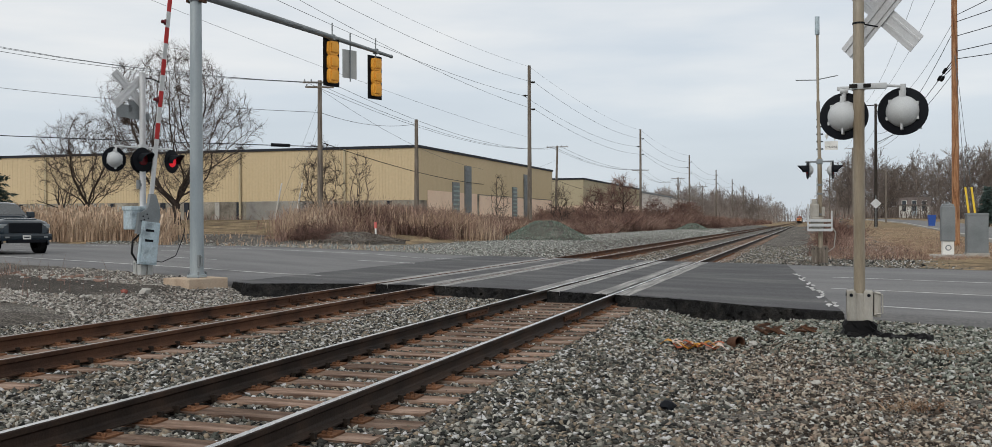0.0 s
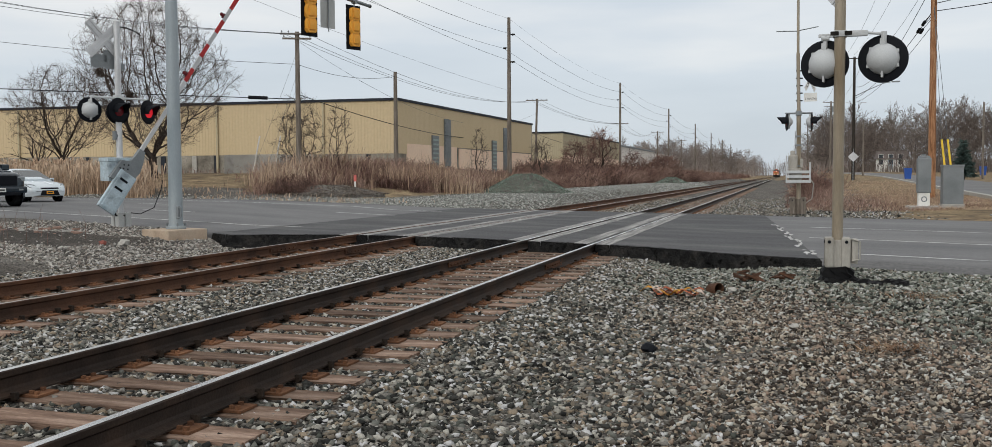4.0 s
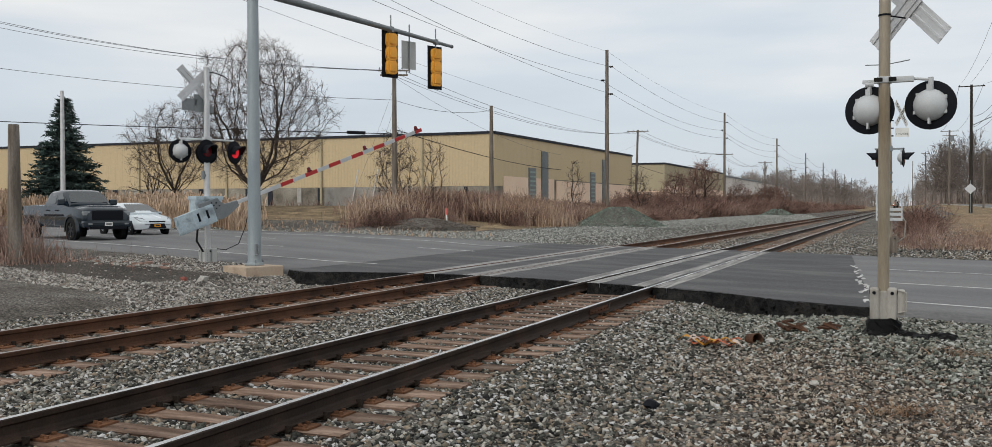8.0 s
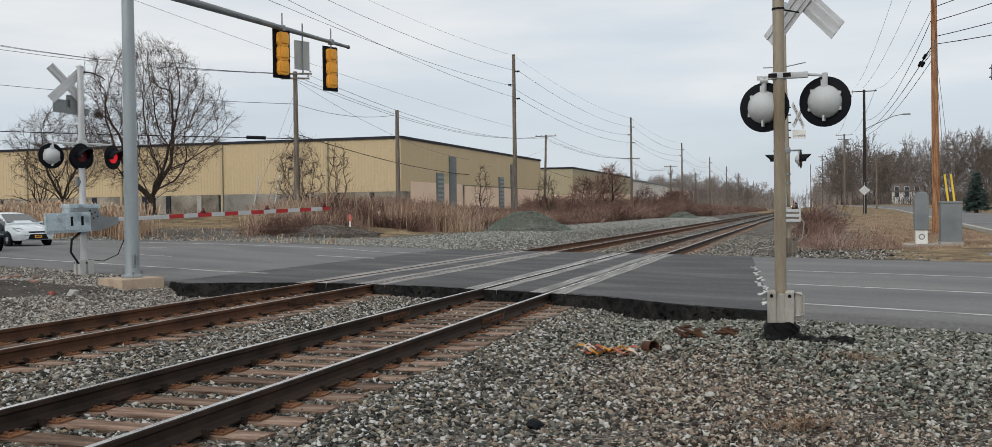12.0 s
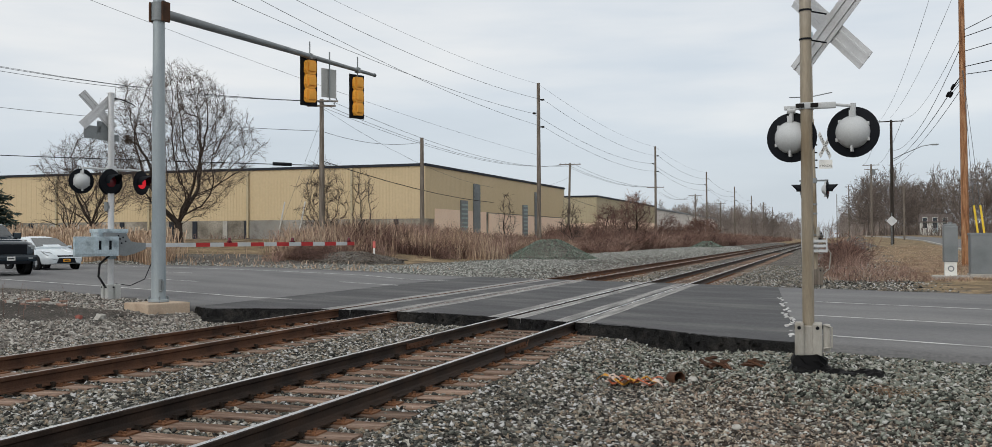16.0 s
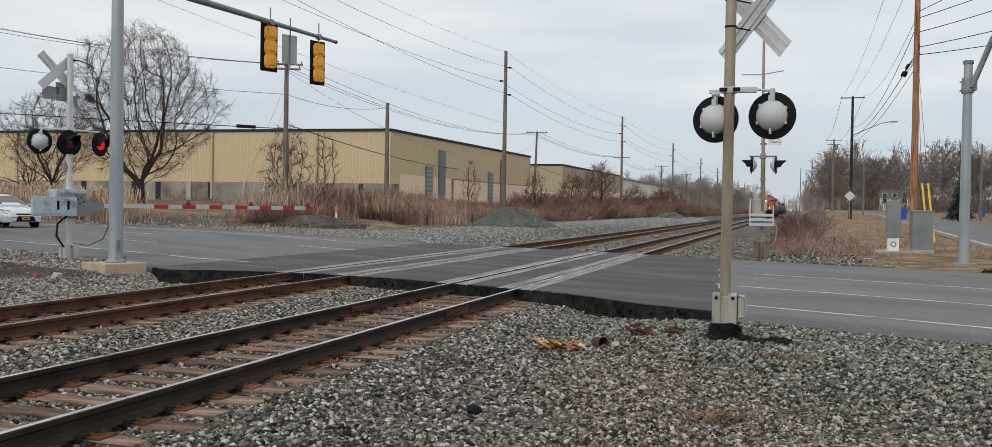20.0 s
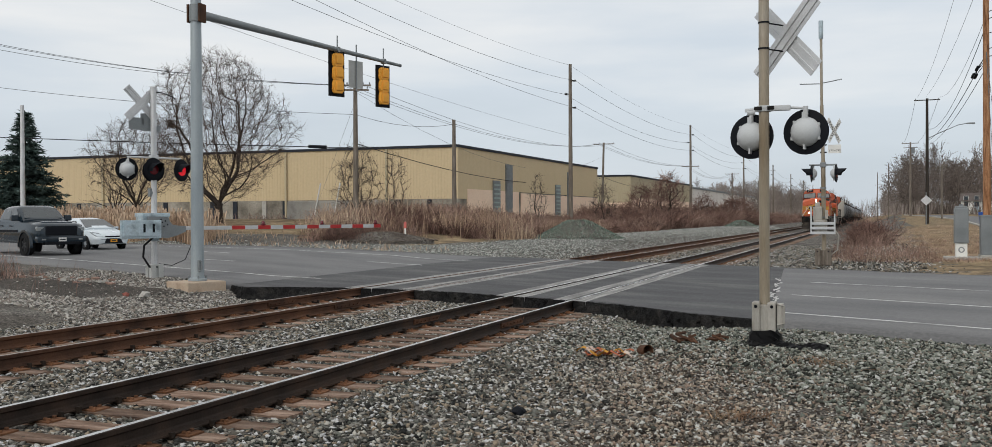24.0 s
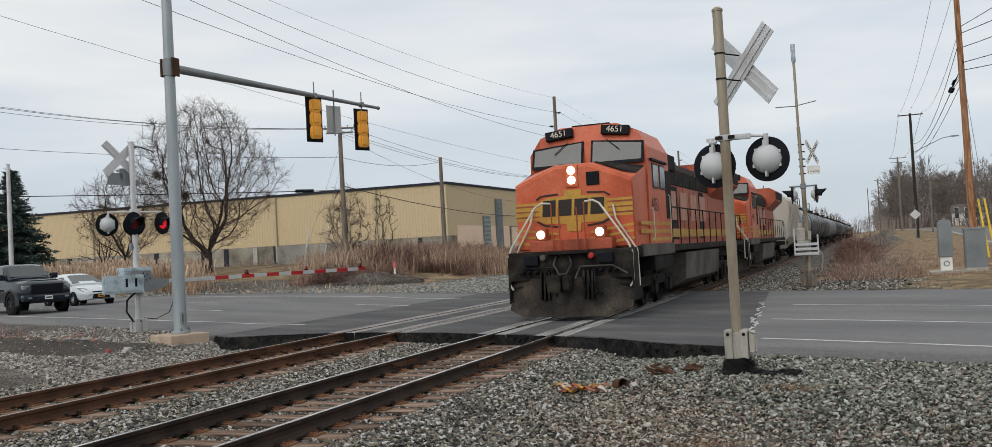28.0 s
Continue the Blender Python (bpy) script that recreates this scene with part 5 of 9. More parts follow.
wood_pole(-25.55, 54.0, 10.5, 0.19, label="leaning grey wooden pole with a crossarm by the bushes", lean=(0.0, 0.0), arms=((10.35, 1.05, 24, (-0.9, -0.5, 0.5, 0.9)), (10.05, 0.9, 24, (-0.9, 0.9))))
wood_pole(-24.95, 68.4, 9.45, 0.2, label="bare-topped grey wooden pole by the warehouse corner")
wood_pole(-29.0, 128.4, 12.1, 0.2, label="grey wooden pole with a crossarm behind the brush", arms=((11.9, 1.5, 10, (-0.9, -0.4, 0.4, 0.9)),), lean=(0.03, 0))
wood_pole(-25.4, 232.0, 12.2, 0.2, label="distant wooden pole with a crossarm", arms=((11.9, 1.6, 10, (-0.9, 0.9)),))
wood_pole(-26.8, 302.0, 12.7, 0.2, label="distant wooden pole with a crossarm", arms=((12.4, 1.6, 10, (-0.9, 0.9)),))
wood_pole(-44.8, 44.8, 9.0, 0.17, mat_alu, label="pale grey lamp pole beside a conifer", cat="pole")
wood_pole(-16.7, 18.0, 3.68, 0.2, label="short weathered wooden post stub wrapped in dry weeds", cat="post")
wood_pole(11.62, 55.0, 14.5, 0.2, mat_new_pole, label="orange-brown new wooden utility pole on the verge", lean=(-0.004, 0))
wood_pole(11.9, 118.0, 15.0, 0.2, mat_black_pole, label="black creosoted pole with a crossarm and street lamp", arms=((14.8, 1.35, 0, (-0.9, 0, 0.9)),))
wood_pole(12.6, 190.0, 15.2, 0.22, mat_wood_pole, label="brown wooden pole carrying a transformer", arms=((15.0, 1.5, 0, (-0.9, 0.9)), (14.2, 1.2, 0, (-0.9, 0.9))))
for k, (x, y, top) in enumerate(((9.6, 240, 14.0), (7.4, 300, 14.5), (15.4, 150, 9.0), (26.0, 120.0, 9.5), (33.0, 110.0, 8.0), (21.0, 84.0, 5.2), (30.0, 76.0, 6.0), (38, 90, 8.5))):
    wood_pole(x, y, top, 0.14, label="plain grey wooden pole beside the side road", arms=((top - 0.4, 0.9, 0, (-0.9, 0.9)),) if k % 2 == 0 else ())


def pole_extras():
    bm = B()
    pipe(bm, [(11.9, 118, 10.4), (13.2, 117.5, 11.0), (15.0, 117, 11.75), (16.0, 116.8, 11.9)], 0.045, 6)
    box(bm, 15.9, 16.7, 116.6, 116.95, 11.8, 11.95, bevel=0.03)
    solid("street_lamp", bm, mat_galv_dull, "grey street lamp arm on a black pole", "street lamp")
    bm = B()
    cyl(bm, (13.05, 189.8, 13.2), (13.05, 189.8, 14.2), 0.3, seg=14)
    solid("transformer", bm, mat_galv_dull, "grey pole-mounted transformer can", "transformer", smooth=True)
    # yellow guy guards
    for dx in (0.0, 0.28):
        bm = B()
        cyl(bm, (11.98 + dx, 51.6, 0.1), (11.72 + dx, 52.2, 3.0), 0.05, seg=8)
        solid("guy_guard", bm, paint("guard_yellow", (0.75, 0.52, 0.04), 0.5, 0.15), "yellow plastic guard on a pole stay", "guy guard", "guy guards")
        bm = B()
        pipe(bm, [(11.72 + dx, 52.2, 3.0), (11.62, 55, 10.5)], 0.012, 4)
        solid("stay_wire", bm, mat_wire_grey, "thin grey steel stay wire", "wire")
    # splice cases hanging by the pole
    for q in ((11.42, 56.6, 9.62), (11.36, 58.2, 9.45), (11.4, 57.3, 9.3)):
        bm = B()
        lathe(bm, q, (-0.1, 0.95, -0.25), [(0, 0.02), (0.05, 0.085), (0.5, 0.085), (0.55, 0.02)], 10)
        case = solid("splice_case", bm, mat_black, "black cable splice case hung beside the pole", "splice case", "splice cases", smooth=True)
        bm = B()
        pipe(bm, [(11.6, 55.1, q[2] + 0.3), (11.5, 55.8, q[2] + 0.12), q], 0.018, 6)
        part("cable_tail", bm, mat_black, case)


pole_extras()


def wire(name, a, b, sag, r=0.016, mat=None, n=14, label="thin overhead wire sagging between poles"):
    a, b = Vector(a), Vector(b)
    pts = [a.lerp(b, k / n) - Vector((0, 0, 4 * sag * (k / n) * (1 - k / n))) for k in range(n + 1)]
    bm = B()
    pipe(bm, pts, r, 4)
    solid(name, bm, mat or mat_wire_grey, label, "wire", "overhead wires")


def wires():
    for a, b, sag, r in (((-22.1, 21, 13.95), (-22.65, 90.5, 14.0), 1.02, 0.014), ((-20.6, 21, 14.5), (-21.55, 90.5, 12.6), 1.07, 0.014), ((-21.4, 21, 15.5), (-21.55, 90.5, 15.3), 1.4, 0.014), ((-22.1, 21, 16.3), (-22.1, 90.5, 16.9), 1.1, 0.009), ((-21.3, 21, 11.0), (-22.1, 90.5, 9.8), 0.5, 0.008)):
        wire("power_line", a, b, sag, r)
    for k in range(5):
        (x0, y0), (x1, y1) = TALL[k], TALL[k + 1]
        z0, z1 = (0 if k == 0 else 0.6), 0.6
        for dx, z in ((0.55, 15.3), (-0.55, 14.0), (0.55, 12.6)):
            wire("power_line", (x0 + dx, y0, z + z0), (x1 + dx, y1, z + z1), 1.1, 0.017 + 0.004 * k)
        if k < 2:
            wire("power_line", (x0, y0, 16.9 + z0), (x1, y1, 16.9 + z1), 0.9, 0.01 + 0.003 * k)
    W, P2, X, X2, X3 = (-25.55, 54.0), (-24.95, 68.4), (-29.0, 128.4), (-25.4, 232), (-26.8, 302)
    for dx, z in ((-0.9, 10.4), (-0.4, 10.4), (0.8, 10.3)):
        wire("service_line", (W[0] + dx, W[1], z), (X[0] + dx, X[1], z + 1.5), 1.6, 0.014)
        wire("service_line", (X[0] + dx, X[1], z + 1.5), (TALL[1][0] + dx, TALL[1][1], 10.5), 0.9, 0.018)
        wire("service_line", (TALL[1][0] + dx, TALL[1][1], 10.5), (X2[0] + dx, X2[1], 12.0), 1.6, 0.02)
        wire("service_line", (X2[0] + dx, X2[1], 12.0), (X3[0] + dx, X3[1], 12.5), 1.6, 0.024)
        wire("service_line", (W[0] + dx, W[1], z), (-66 + dx, 37.0, 19.1 - 0.75 * (dx + 0.9)), 1.7, 0.015)
    wire("service_line", (W[0], W[1], 8.45), (P2[0], P2[1], 9.1), 0.45, 0.014)
    wire("service_line", (W[0], W[1], 8.45), (-66, 37.0, 13.6), 0.9, 0.015)
    wire("telephone_cable", (W[0], W[1], 6.25), (-66, 37.0, 8.0), 0.15, 0.026, mat_wire, label="thick black telephone cable sagging between poles")
    wire("telephone_cable", (W[0], W[1], 6.55), (X[0], X[1], 7.2), 1.63, 0.026, mat_wire, label="thick black telephone cable sagging past the warehouse")
    wire("telephone_cable", (X[0], X[1], 7.2), (TALL[1][0], TALL[1][1], 6.2), 0.9, 0.026, mat_wire, label="thick black telephone cable sagging past the warehouse")
    wire("service_line", (W[0], W[1], 9.95), (X[0], X[1], 10.2), 3.3, 0.011)
    bm = B()
    cyl(bm, (-28.4, 52.8, 6.36), (-27.3, 53.25, 6.31), 0.11, seg=8)
    solid("cable_splice", bm, mat_black, "black splice box on the telephone cable", "splice case")
    # the verge line on the right
    wire("power_line", (10.9, 118, 15.2), (12.0, 55, 20.8), 1.8, 0.013)
    wire("power_line", (11.8, 118, 15.2), (12.5, 55, 17.3), 1.2, 0.013)
    wire("power_line", (13.2, 118, 15.1), (11.6, 55, 11.9), 1.1, 0.013)
    for dx in (-1.2, 1.2):
        wire("power_line", (11.9 + dx, 118, 15.0), (12.6 + dx, 190, 15.2), 1.0, 0.02)
    wire("service_line", (12.0, 118, 11.5), (11.6, 55, 11.4), 1.5, 0.018, mat_wire)
    wire("telephone_cable", (12.0, 118, 10.2), (11.5, 55, 9.75), 0.7, 0.024, mat_wire, label="black telephone cable along the verge")
    wire("telephone_cable", (12.0, 118, 9.7), (11.5, 55, 9.05), 0.7, 0.018, mat_wire, label="black telephone cable along the verge")
    # stays of the crossarm pole
    for z, gx in ((9.3, -28.6), (8.0, -27.6)):
        wire("stay_wire", (W[0], W[1], z), (gx, 53.2, 1.2), 0.0, 0.009, label="thin steel stay wire of a wooden pole")
    for z, q in ((12.2, (20, 30, 14.2)), (11.85, (22, 32, 13.0)), (11.1, (22, 36, 12.4)), (10.3, (24, 36, 11.4)), (9.9, (24, 40, 10.4))):
        wire("service_line", (11.7, 55, z), q, 0.4, 0.02, mat_wire)


wires()


def right_signal():
    """Edge of a second traffic signal across the road."""
    t = thing("traffic_signal_mast", (10.53, 32.0, float(ground_z(10.53, 32.0))), label="galvanised signal mast on the verge with a dark clamped arm", category="traffic signal", group="traffic signals")
    bm = B()
    cyl(bm, (0, 0, 0), (0, 0, 6.12), 0.16, 0.125, 20)
    part("mast", bm, mat_galv, t, "", True)
    bm = B()
    lathe(bm, (0, 0, 6.06), (0, 0, 1), [(0, 0.12), (0, 0.15), (0.09, 0.155), (0.11, 0.13), (0.12, 0)], 20)
    part("mast_cap", bm, mat_galv_dull, t, "dark flat mast cap")
    bm = B()
    lathe(bm, (0, 0, 5.18), (0, 0, 1), [(0, 0.12), (0, 0.175), (0.06, 0.185), (0.42, 0.175), (0.46, 0.165), (0.46, 0.12)], 20)
    box(bm, 0.1, 0.24, -0.16, 0.06, 5.25, 5.5, bevel=0.03)
    for z in (5.26, 5.52):
        cyl(bm, (-0.2, -0.06, z), (-0.2, 0.06, z), 0.025, seg=8)
    part("collar", bm, mat_galv_dull, t, "bolted grey arm clamp")
    bm = B()
    pipe(bm, [(0.08, -0.14, 5.34), (0.3, -0.22, 5.95), (0.56, -0.4, 6.7), (0.85, -0.62, 7.25), (1.5, -1.1, 7.75), (3.5, -2.6, 8.2), (7, -5.2, 8.5)], 0.085, 12)
    part("arm", bm, mat_galv_dull, t, "dull grey curved arm", True)
    bm = B()
    cyl(bm, (-0.27, 0, 0.02), (-0.27, 0, 0.06), 0.03, seg=6)
    cyl(bm, (0.27, 0, 0.02), (0.27, 0, 0.06), 0.03, seg=6)
    box(bm, -0.32, 0.32, -0.32, 0.32, -0.06, 0.03, bevel=0.02)
    part("base_plate", bm, mat_galv_dull, t)
    bm = B()
    box(bm, 1.75, 2.25, -1.72, -1.62, 6.15, 7.3, bevel=0.03)
    hd = part("back_plate", bm, mat_black, t)
    bm = B()
    for k in range(3):
        box(bm, 1.85, 2.15, -1.62, -1.45, 6.25 + 0.35 * k, 6.55 + 0.35 * k, bevel=0.03)
    part("signal_housing", bm, mat_yellow, hd, "amber-yellow signal housing")


right_signal()


def signs():
    t = thing("diamond_sign", (11.5, 112.0, float(ground_z(11.5, 112))), label="grey back of a diamond road sign on a post", category="road sign", group="road signs")
    bm = B()
    box(bm, -0.04, 0.04, -0.03, 0.03, 0, 3.6)
    part("post", bm, mat_galv_dull, t)
    bm = B()
    box(bm, -0.4, 0.4, -0.06, -0.05, -0.4, 0.4, pose(0, 0, 2.7, 0, 45, 0), bevel=0.01)
    part("panel", bm, mat_alu, t)
    t = thing("warning_sign", (21.8, 84.0, float(ground_z(21.8, 84))), label="yellow diamond warning sign on a wooden pole", category="road sign", group="road signs")
    bm = B()
    box(bm, -0.45, 0.45, -0.2, -0.19, -0.45, 0.45, pose(0, 0, 3.0, 0, 30, 0), bevel=0.01)
    part("panel", bm, paint("sign_orange", (0.8, 0.35, 0.02), 0.5, 0.1), t)
    bm = B()
    box(bm, -0.05, 0.05, -0.05, 0.05, 0, 3.4)
    part("post", bm, mat_galv_dull, t)


signs()

# ---------------------------------------------------------------- buildings


def ribbed(bm, p0, p1, z0, z1, rib=0.30, deep=0.017, mi=0):
    """A ribbed metal sheet wall between two plan points; its outside is to the right of p0 -> p1."""
    p0, p1 = Vector(p0), Vector(p1)
    L = (p1 - p0).length
    d = (p1 - p0) / L
    o = Vector((d.y, -d.x))
    n = max(1, round(L / rib))
    pts = []
    for k in range(n):
        a, w = k * L / n, L / n
        pts += [(a, 0), (a + 0.3 * w, 0), (a + 0.4 * w, deep), (a + 0.8 * w, deep), (a + 0.9 * w, 0)]
    pts.append((L, 0))
    vs = []
    for a, q in pts:
        p = p0 + d * a + o * q
        vs.append((bm.verts.new((p.x, p.y, z0)), bm.verts.new((p.x, p.y, z1))))
    for a, b in zip(vs, vs[1:]):
        bm.faces.new((a[0], b[0], b[1], a[1])).material_index = mi


def wall_box(bm, p0, p1, z0, z1, t0, t1):
    """A slab along p0 -> p1 from t0 to t1 metres outwards."""
    p0, p1 = Vector(p0), Vector(p1)
    d = (p1 - p0).normalized()
    o = Vector((d.y, -d.x))
    L = (p1 - p0).length
    m = Matrix(((d.x, o.x, 0, p0.x), (d.y, o.y, 0, p0.y), (0, 0, 1, 0), (0, 0, 0, 1)))
    box(bm, 0, L, t0, t1, z0, z1, m)


def warehouse():
    t = thing("warehouse", label="long tan ribbed-metal warehouse with a grey block base", category="warehouse", group="warehouses")
    A, Bc, C = Vector((-100.0, 71.1)), Vector((-27.6, 75.0)), Vector((-26.8, 117.2))
    D, E = C + Vector((-74, -3.9)), A
    zb, zm, zt = 1.2, 3.3, 7.9
    bm = B()
    for p, q in ((A, Bc), (Bc, C), (C, D), (D, A)):
        wall_box(bm, p, q, zb, zt - 0.1, -0.35, -0.06)
    part("wall_core", bm, mat_block, t)
    # front: panels of siding between downpipes
    seams = [0, 13.4, 23.9, 34.4, 44.9, 55.4, 65.7, (Bc - A).length]
    d = (Bc - A).normalized()
    for a, b in zip(seams, seams[1:]):
        bm = B()
        ribbed(bm, A + d * a, A + d * b, zm, zt)
        part("siding_panel", bm, mat_siding, t)
    for a in seams[1:-1]:
        bm = B()
        wall_box(bm, A + d * (a - 0.09), A + d * (a + 0.09), zm - 1.6, zt - 0.1, 0.05, 0.2)
        part("downpipe", bm, mat_siding2, t)
    bm = B()
    wall_box(bm, A, Bc, zb, zm, -0.06, 0.0)
    part("block_base", bm, mat_block, t, "stained grey block base")
    rng = random.Random(2)
    a = 1.5
    while a < (Bc - A).length - 2:
        bm = B()
        w = rng.uniform(0.25, 0.5)
        wall_box(bm, A + d * a, A + d * (a + w), zb, zm - 0.05, 0.0, 0.12)
        part("pilaster", bm, rng.choice([mat_block, mat_concrete, mat_roofline]), t)
        a += rng.uniform(1.6, 3.4)
    # side towards the tracks
    e = (C - Bc).normalized()
    bm = B()
    ribbed(bm, Bc, C, 4.2, zt)
    part("siding_panel", bm, mat_siding, t)
    bm = B()
    ribbed(bm, Bc, Bc + e * 2.0, zm, 4.2)
    part("siding_panel", bm, mat_siding, t)
    for y0, y1 in ((2.0, 14.5), (15.2, 42.2)):
        bm = B()
        wall_box(bm, Bc + e * y0, Bc + e * y1, zb, 4.2 if y0 < 10 else 4.1, -0.06, 0.03)
        part("block_wall", bm, mat_peach, t, "peach-painted block wall")
    for y0, y1, z1, m in ((7.7, 9.4, 5.15, mat_louver), (10.9, 12.6, 6.85, mat_galv_dull), (25.6, 27.2, 5.3, mat_louver), (29.9, 31.6, 6.9, mat_galv_dull)):
        bm = B()
        wall_box(bm, Bc + e * y0, Bc + e * y1, zb, z1, 0.03, 0.14)
        fr = part("vent_frame", bm, mat_galv_dull, t, "grey-green louvred vent")
        z = zb + 0.1
        while z < z1 - 0.15:
            bm = B()
            wall_box(bm, Bc + e * (y0 + 0.12), Bc + e * (y1 - 0.12), z, z + 0.16, 0.14, 0.2)
            part("slat", bm, m, fr)
            z += 0.42
    for p, q in ((A, Bc), (Bc, C)):
        bm = B()
        wall_box(bm, p, q, zt - 0.08, zt + 0.14, -0.3, 0.12)
        part("roof_trim", bm, mat_roofline, t, "dark roof edge trim")
    bm = B()
    vs = [bm.verts.new((p.x, p.y, z)) for p, z in ((A, zt), (Bc, zt), (C, zt), (D, zt))]
    mid = [bm.verts.new((p.x, p.y, zt + 0.12)) for p in ((Bc + C) / 2, (A + D) / 2)]
    bm.faces.new((vs[0], vs[1], mid[0], mid[1]))
    bm.faces.new((mid[1], mid[0], vs[2], vs[3]))
    part("roof", bm, mat_galv_dull, t)


warehouse()


def warehouse_two():
    t = thing("warehouse", label="lower olive-tan warehouse behind the first", category="warehouse", group="warehouses")
    A, Bc, C = Vector((-75, 134.6)), Vector((-27.4, 137.6)), Vector((-27.2, 188))
    D = Vector((-75, 186))
    for p, q, zs in ((A, Bc, 3.8), (Bc, C, 4.5)):
        bm = B()
        ribbed(bm, p, q, zs, 7.75, 0.3, 0.03)
        part("siding_panel", bm, mat_siding2, t)
        bm = B()
        wall_box(bm, p, q, 1.0, zs, -0.3, 0.02)
        part("block_wall", bm, mat_peach, t, "peach-painted block wall")
        bm = B()
        wall_box(bm, p, q, 7.7, 7.95, -0.2, 0.12)
        part("roof_trim", bm, mat_roofline, t)
    bm = B()
    for p, q in ((C, D), (D, A)):
        wall_box(bm, p, q, 1.0, 7.75, -0.3, 0)
    part("wall_core", bm, mat_siding2, t)
    bm = B()
    bm.faces.new([bm.verts.new((p.x, p.y, 7.8)) for p in (A, Bc, C, D)])
    part("roof", bm, mat_galv_dull, t)
    for k, (x, y, w, dp, h) in enumerate(((-42, 262, 22, 130, 7.9), (-75, 330, 18, 60, 8.0), (-60, 420, 40, 40, 9.0))):
        b = thing("industrial_shed", (x, y, 0), label="distant pale industrial shed with a flat roof", category="shed", group="distant sheds")
        bm = B()
        box(bm, -w / 2, w / 2, -dp / 2, dp / 2, 0.5, h)
        part("wall", bm, M("pale_shed", [(0.66, 0.63, 0.59), (0.78, 0.75, 0.71)], 0.2, 3, 0.8, bump=0, var=0.1), b)
        bm = B()
        box(bm, -w / 2 - 0.2, w / 2 + 0.2, -dp / 2 - 0.2, dp / 2 + 0.2, h, h + 0.4)
        part("roof", bm, mat_galv_dull, b)
        for q in range(3):
            bm = B()
            box(bm, -w / 2 + 2 + q * 5, -w / 2 + 4.5 + q * 5, -dp / 2 - 0.1, -dp / 2, 1.0, 4.0)
            part("loading_door", bm, mat_block, b)


warehouse_two()


def house(x, y, rz, w, dp, h, wall, label):
    z = float(ground_z(x, y)) + 0.6
    t = thing("house", (x, y, z), rz, label, "house", "houses")
    bm = B()
    box(bm, -w / 2, w / 2, -dp / 2, dp / 2, -1, h)
    part("wall", bm, wall, t)
    bm = B()
    prism(bm, [(-dp / 2 - 0.4, h - 0.1), (dp / 2 + 0.4, h - 0.1), (0, h + dp * 0.28)], -w / 2 - 0.3, w / 2 + 0.3, lambda u, v, q: (q, u, v))
    part("roof", bm, M("shingle_roof", [(0.13, 0.11, 0.1), (0.2, 0.17, 0.16)], 0.8, 8, 0.9, bump=0.3), t)
    for q in range(3):
        for s in range(2):
            bm = B()
            xx, zz = -w / 2 + w * (q + 0.5) / 3, 0.9 + s * h * 0.5
            box(bm, xx - 0.5, xx + 0.5, -dp / 2 - 0.05, -dp / 2, zz, zz + 1.2)
            fr = part("window", bm, mat_white, t)
            bm = B()
            box(bm, xx - 0.42, xx + 0.42, -dp / 2 - 0.07, -dp / 2 - 0.05, zz + 0.08, zz + 1.12)
            part("pane", bm, glass("house_glass"), fr)
    bm = B()
    box(bm, -0.5, 0.5, -dp / 2 - 0.06, -dp / 2, -0.1, 2.0)
    part("door", bm, mat_blue_plate, t)


house(46.0, 112.0, -20, 14, 9, 5.2, mat_white, "two-storey white house with shuttered windows")
house(60.0, 104.0, -20, 12, 9, 5.0, mat_block, "brown two-storey house among bare trees")
house(44.0, 160.0, -10, 14, 9, 3.0, mat_white, "low white bungalow by the woods")
house(27.0, 225.0, -10, 6, 6, 2.3, mat_white, "low pale garage by the woods")


def fence_box():
    """Concrete block enclosure by the roadside reeds, with two slanted posts."""
    z = float(ground_z(-31.0, 58.5))
    bm = B()
    box(bm, -33.0, -28.6, 57.0, 58.4, z - 0.2, z + 1.25, bevel=0.04)
    solid("concrete_block", bm, mat_concrete, "pale concrete utility block among the reeds", "concrete block")
    for x in (-30.6, -29.0):
        bm = B()
        cyl(bm, (x, 56.8, z), (x + 0.5, 56.9, z + 2.5), 0.05, seg=8)
        solid("slanted_post", bm, mat_white, "thin white slanted post in the brush", "post", "slanted posts")
    bm = B()
    z = float(ground_z(-18.3, 47.0))
    cyl(bm, (-18.3, 47.0, z), (-18.3, 47.0, z + 1.05), 0.025, seg=6)
    box(bm, -18.34, -18.26, 46.97, 47.03, z + 0.02, z + 0.75, bevel=0.006)
    marker = solid("marker_post", bm, mat_white, "small white utility marker post with a red top", "marker post")
    bm = B()
    box(bm, -18.37, -18.23, 46.96, 47.04, z + 0.75, z + 1.1, bevel=0.008)
    part("cap", bm, paint("marker_red", (0.66, 0.17, 0.15), 0.6, 0.1), marker, "faded red marker top")


fence_box()

# ---------------------------------------------------------------- plants


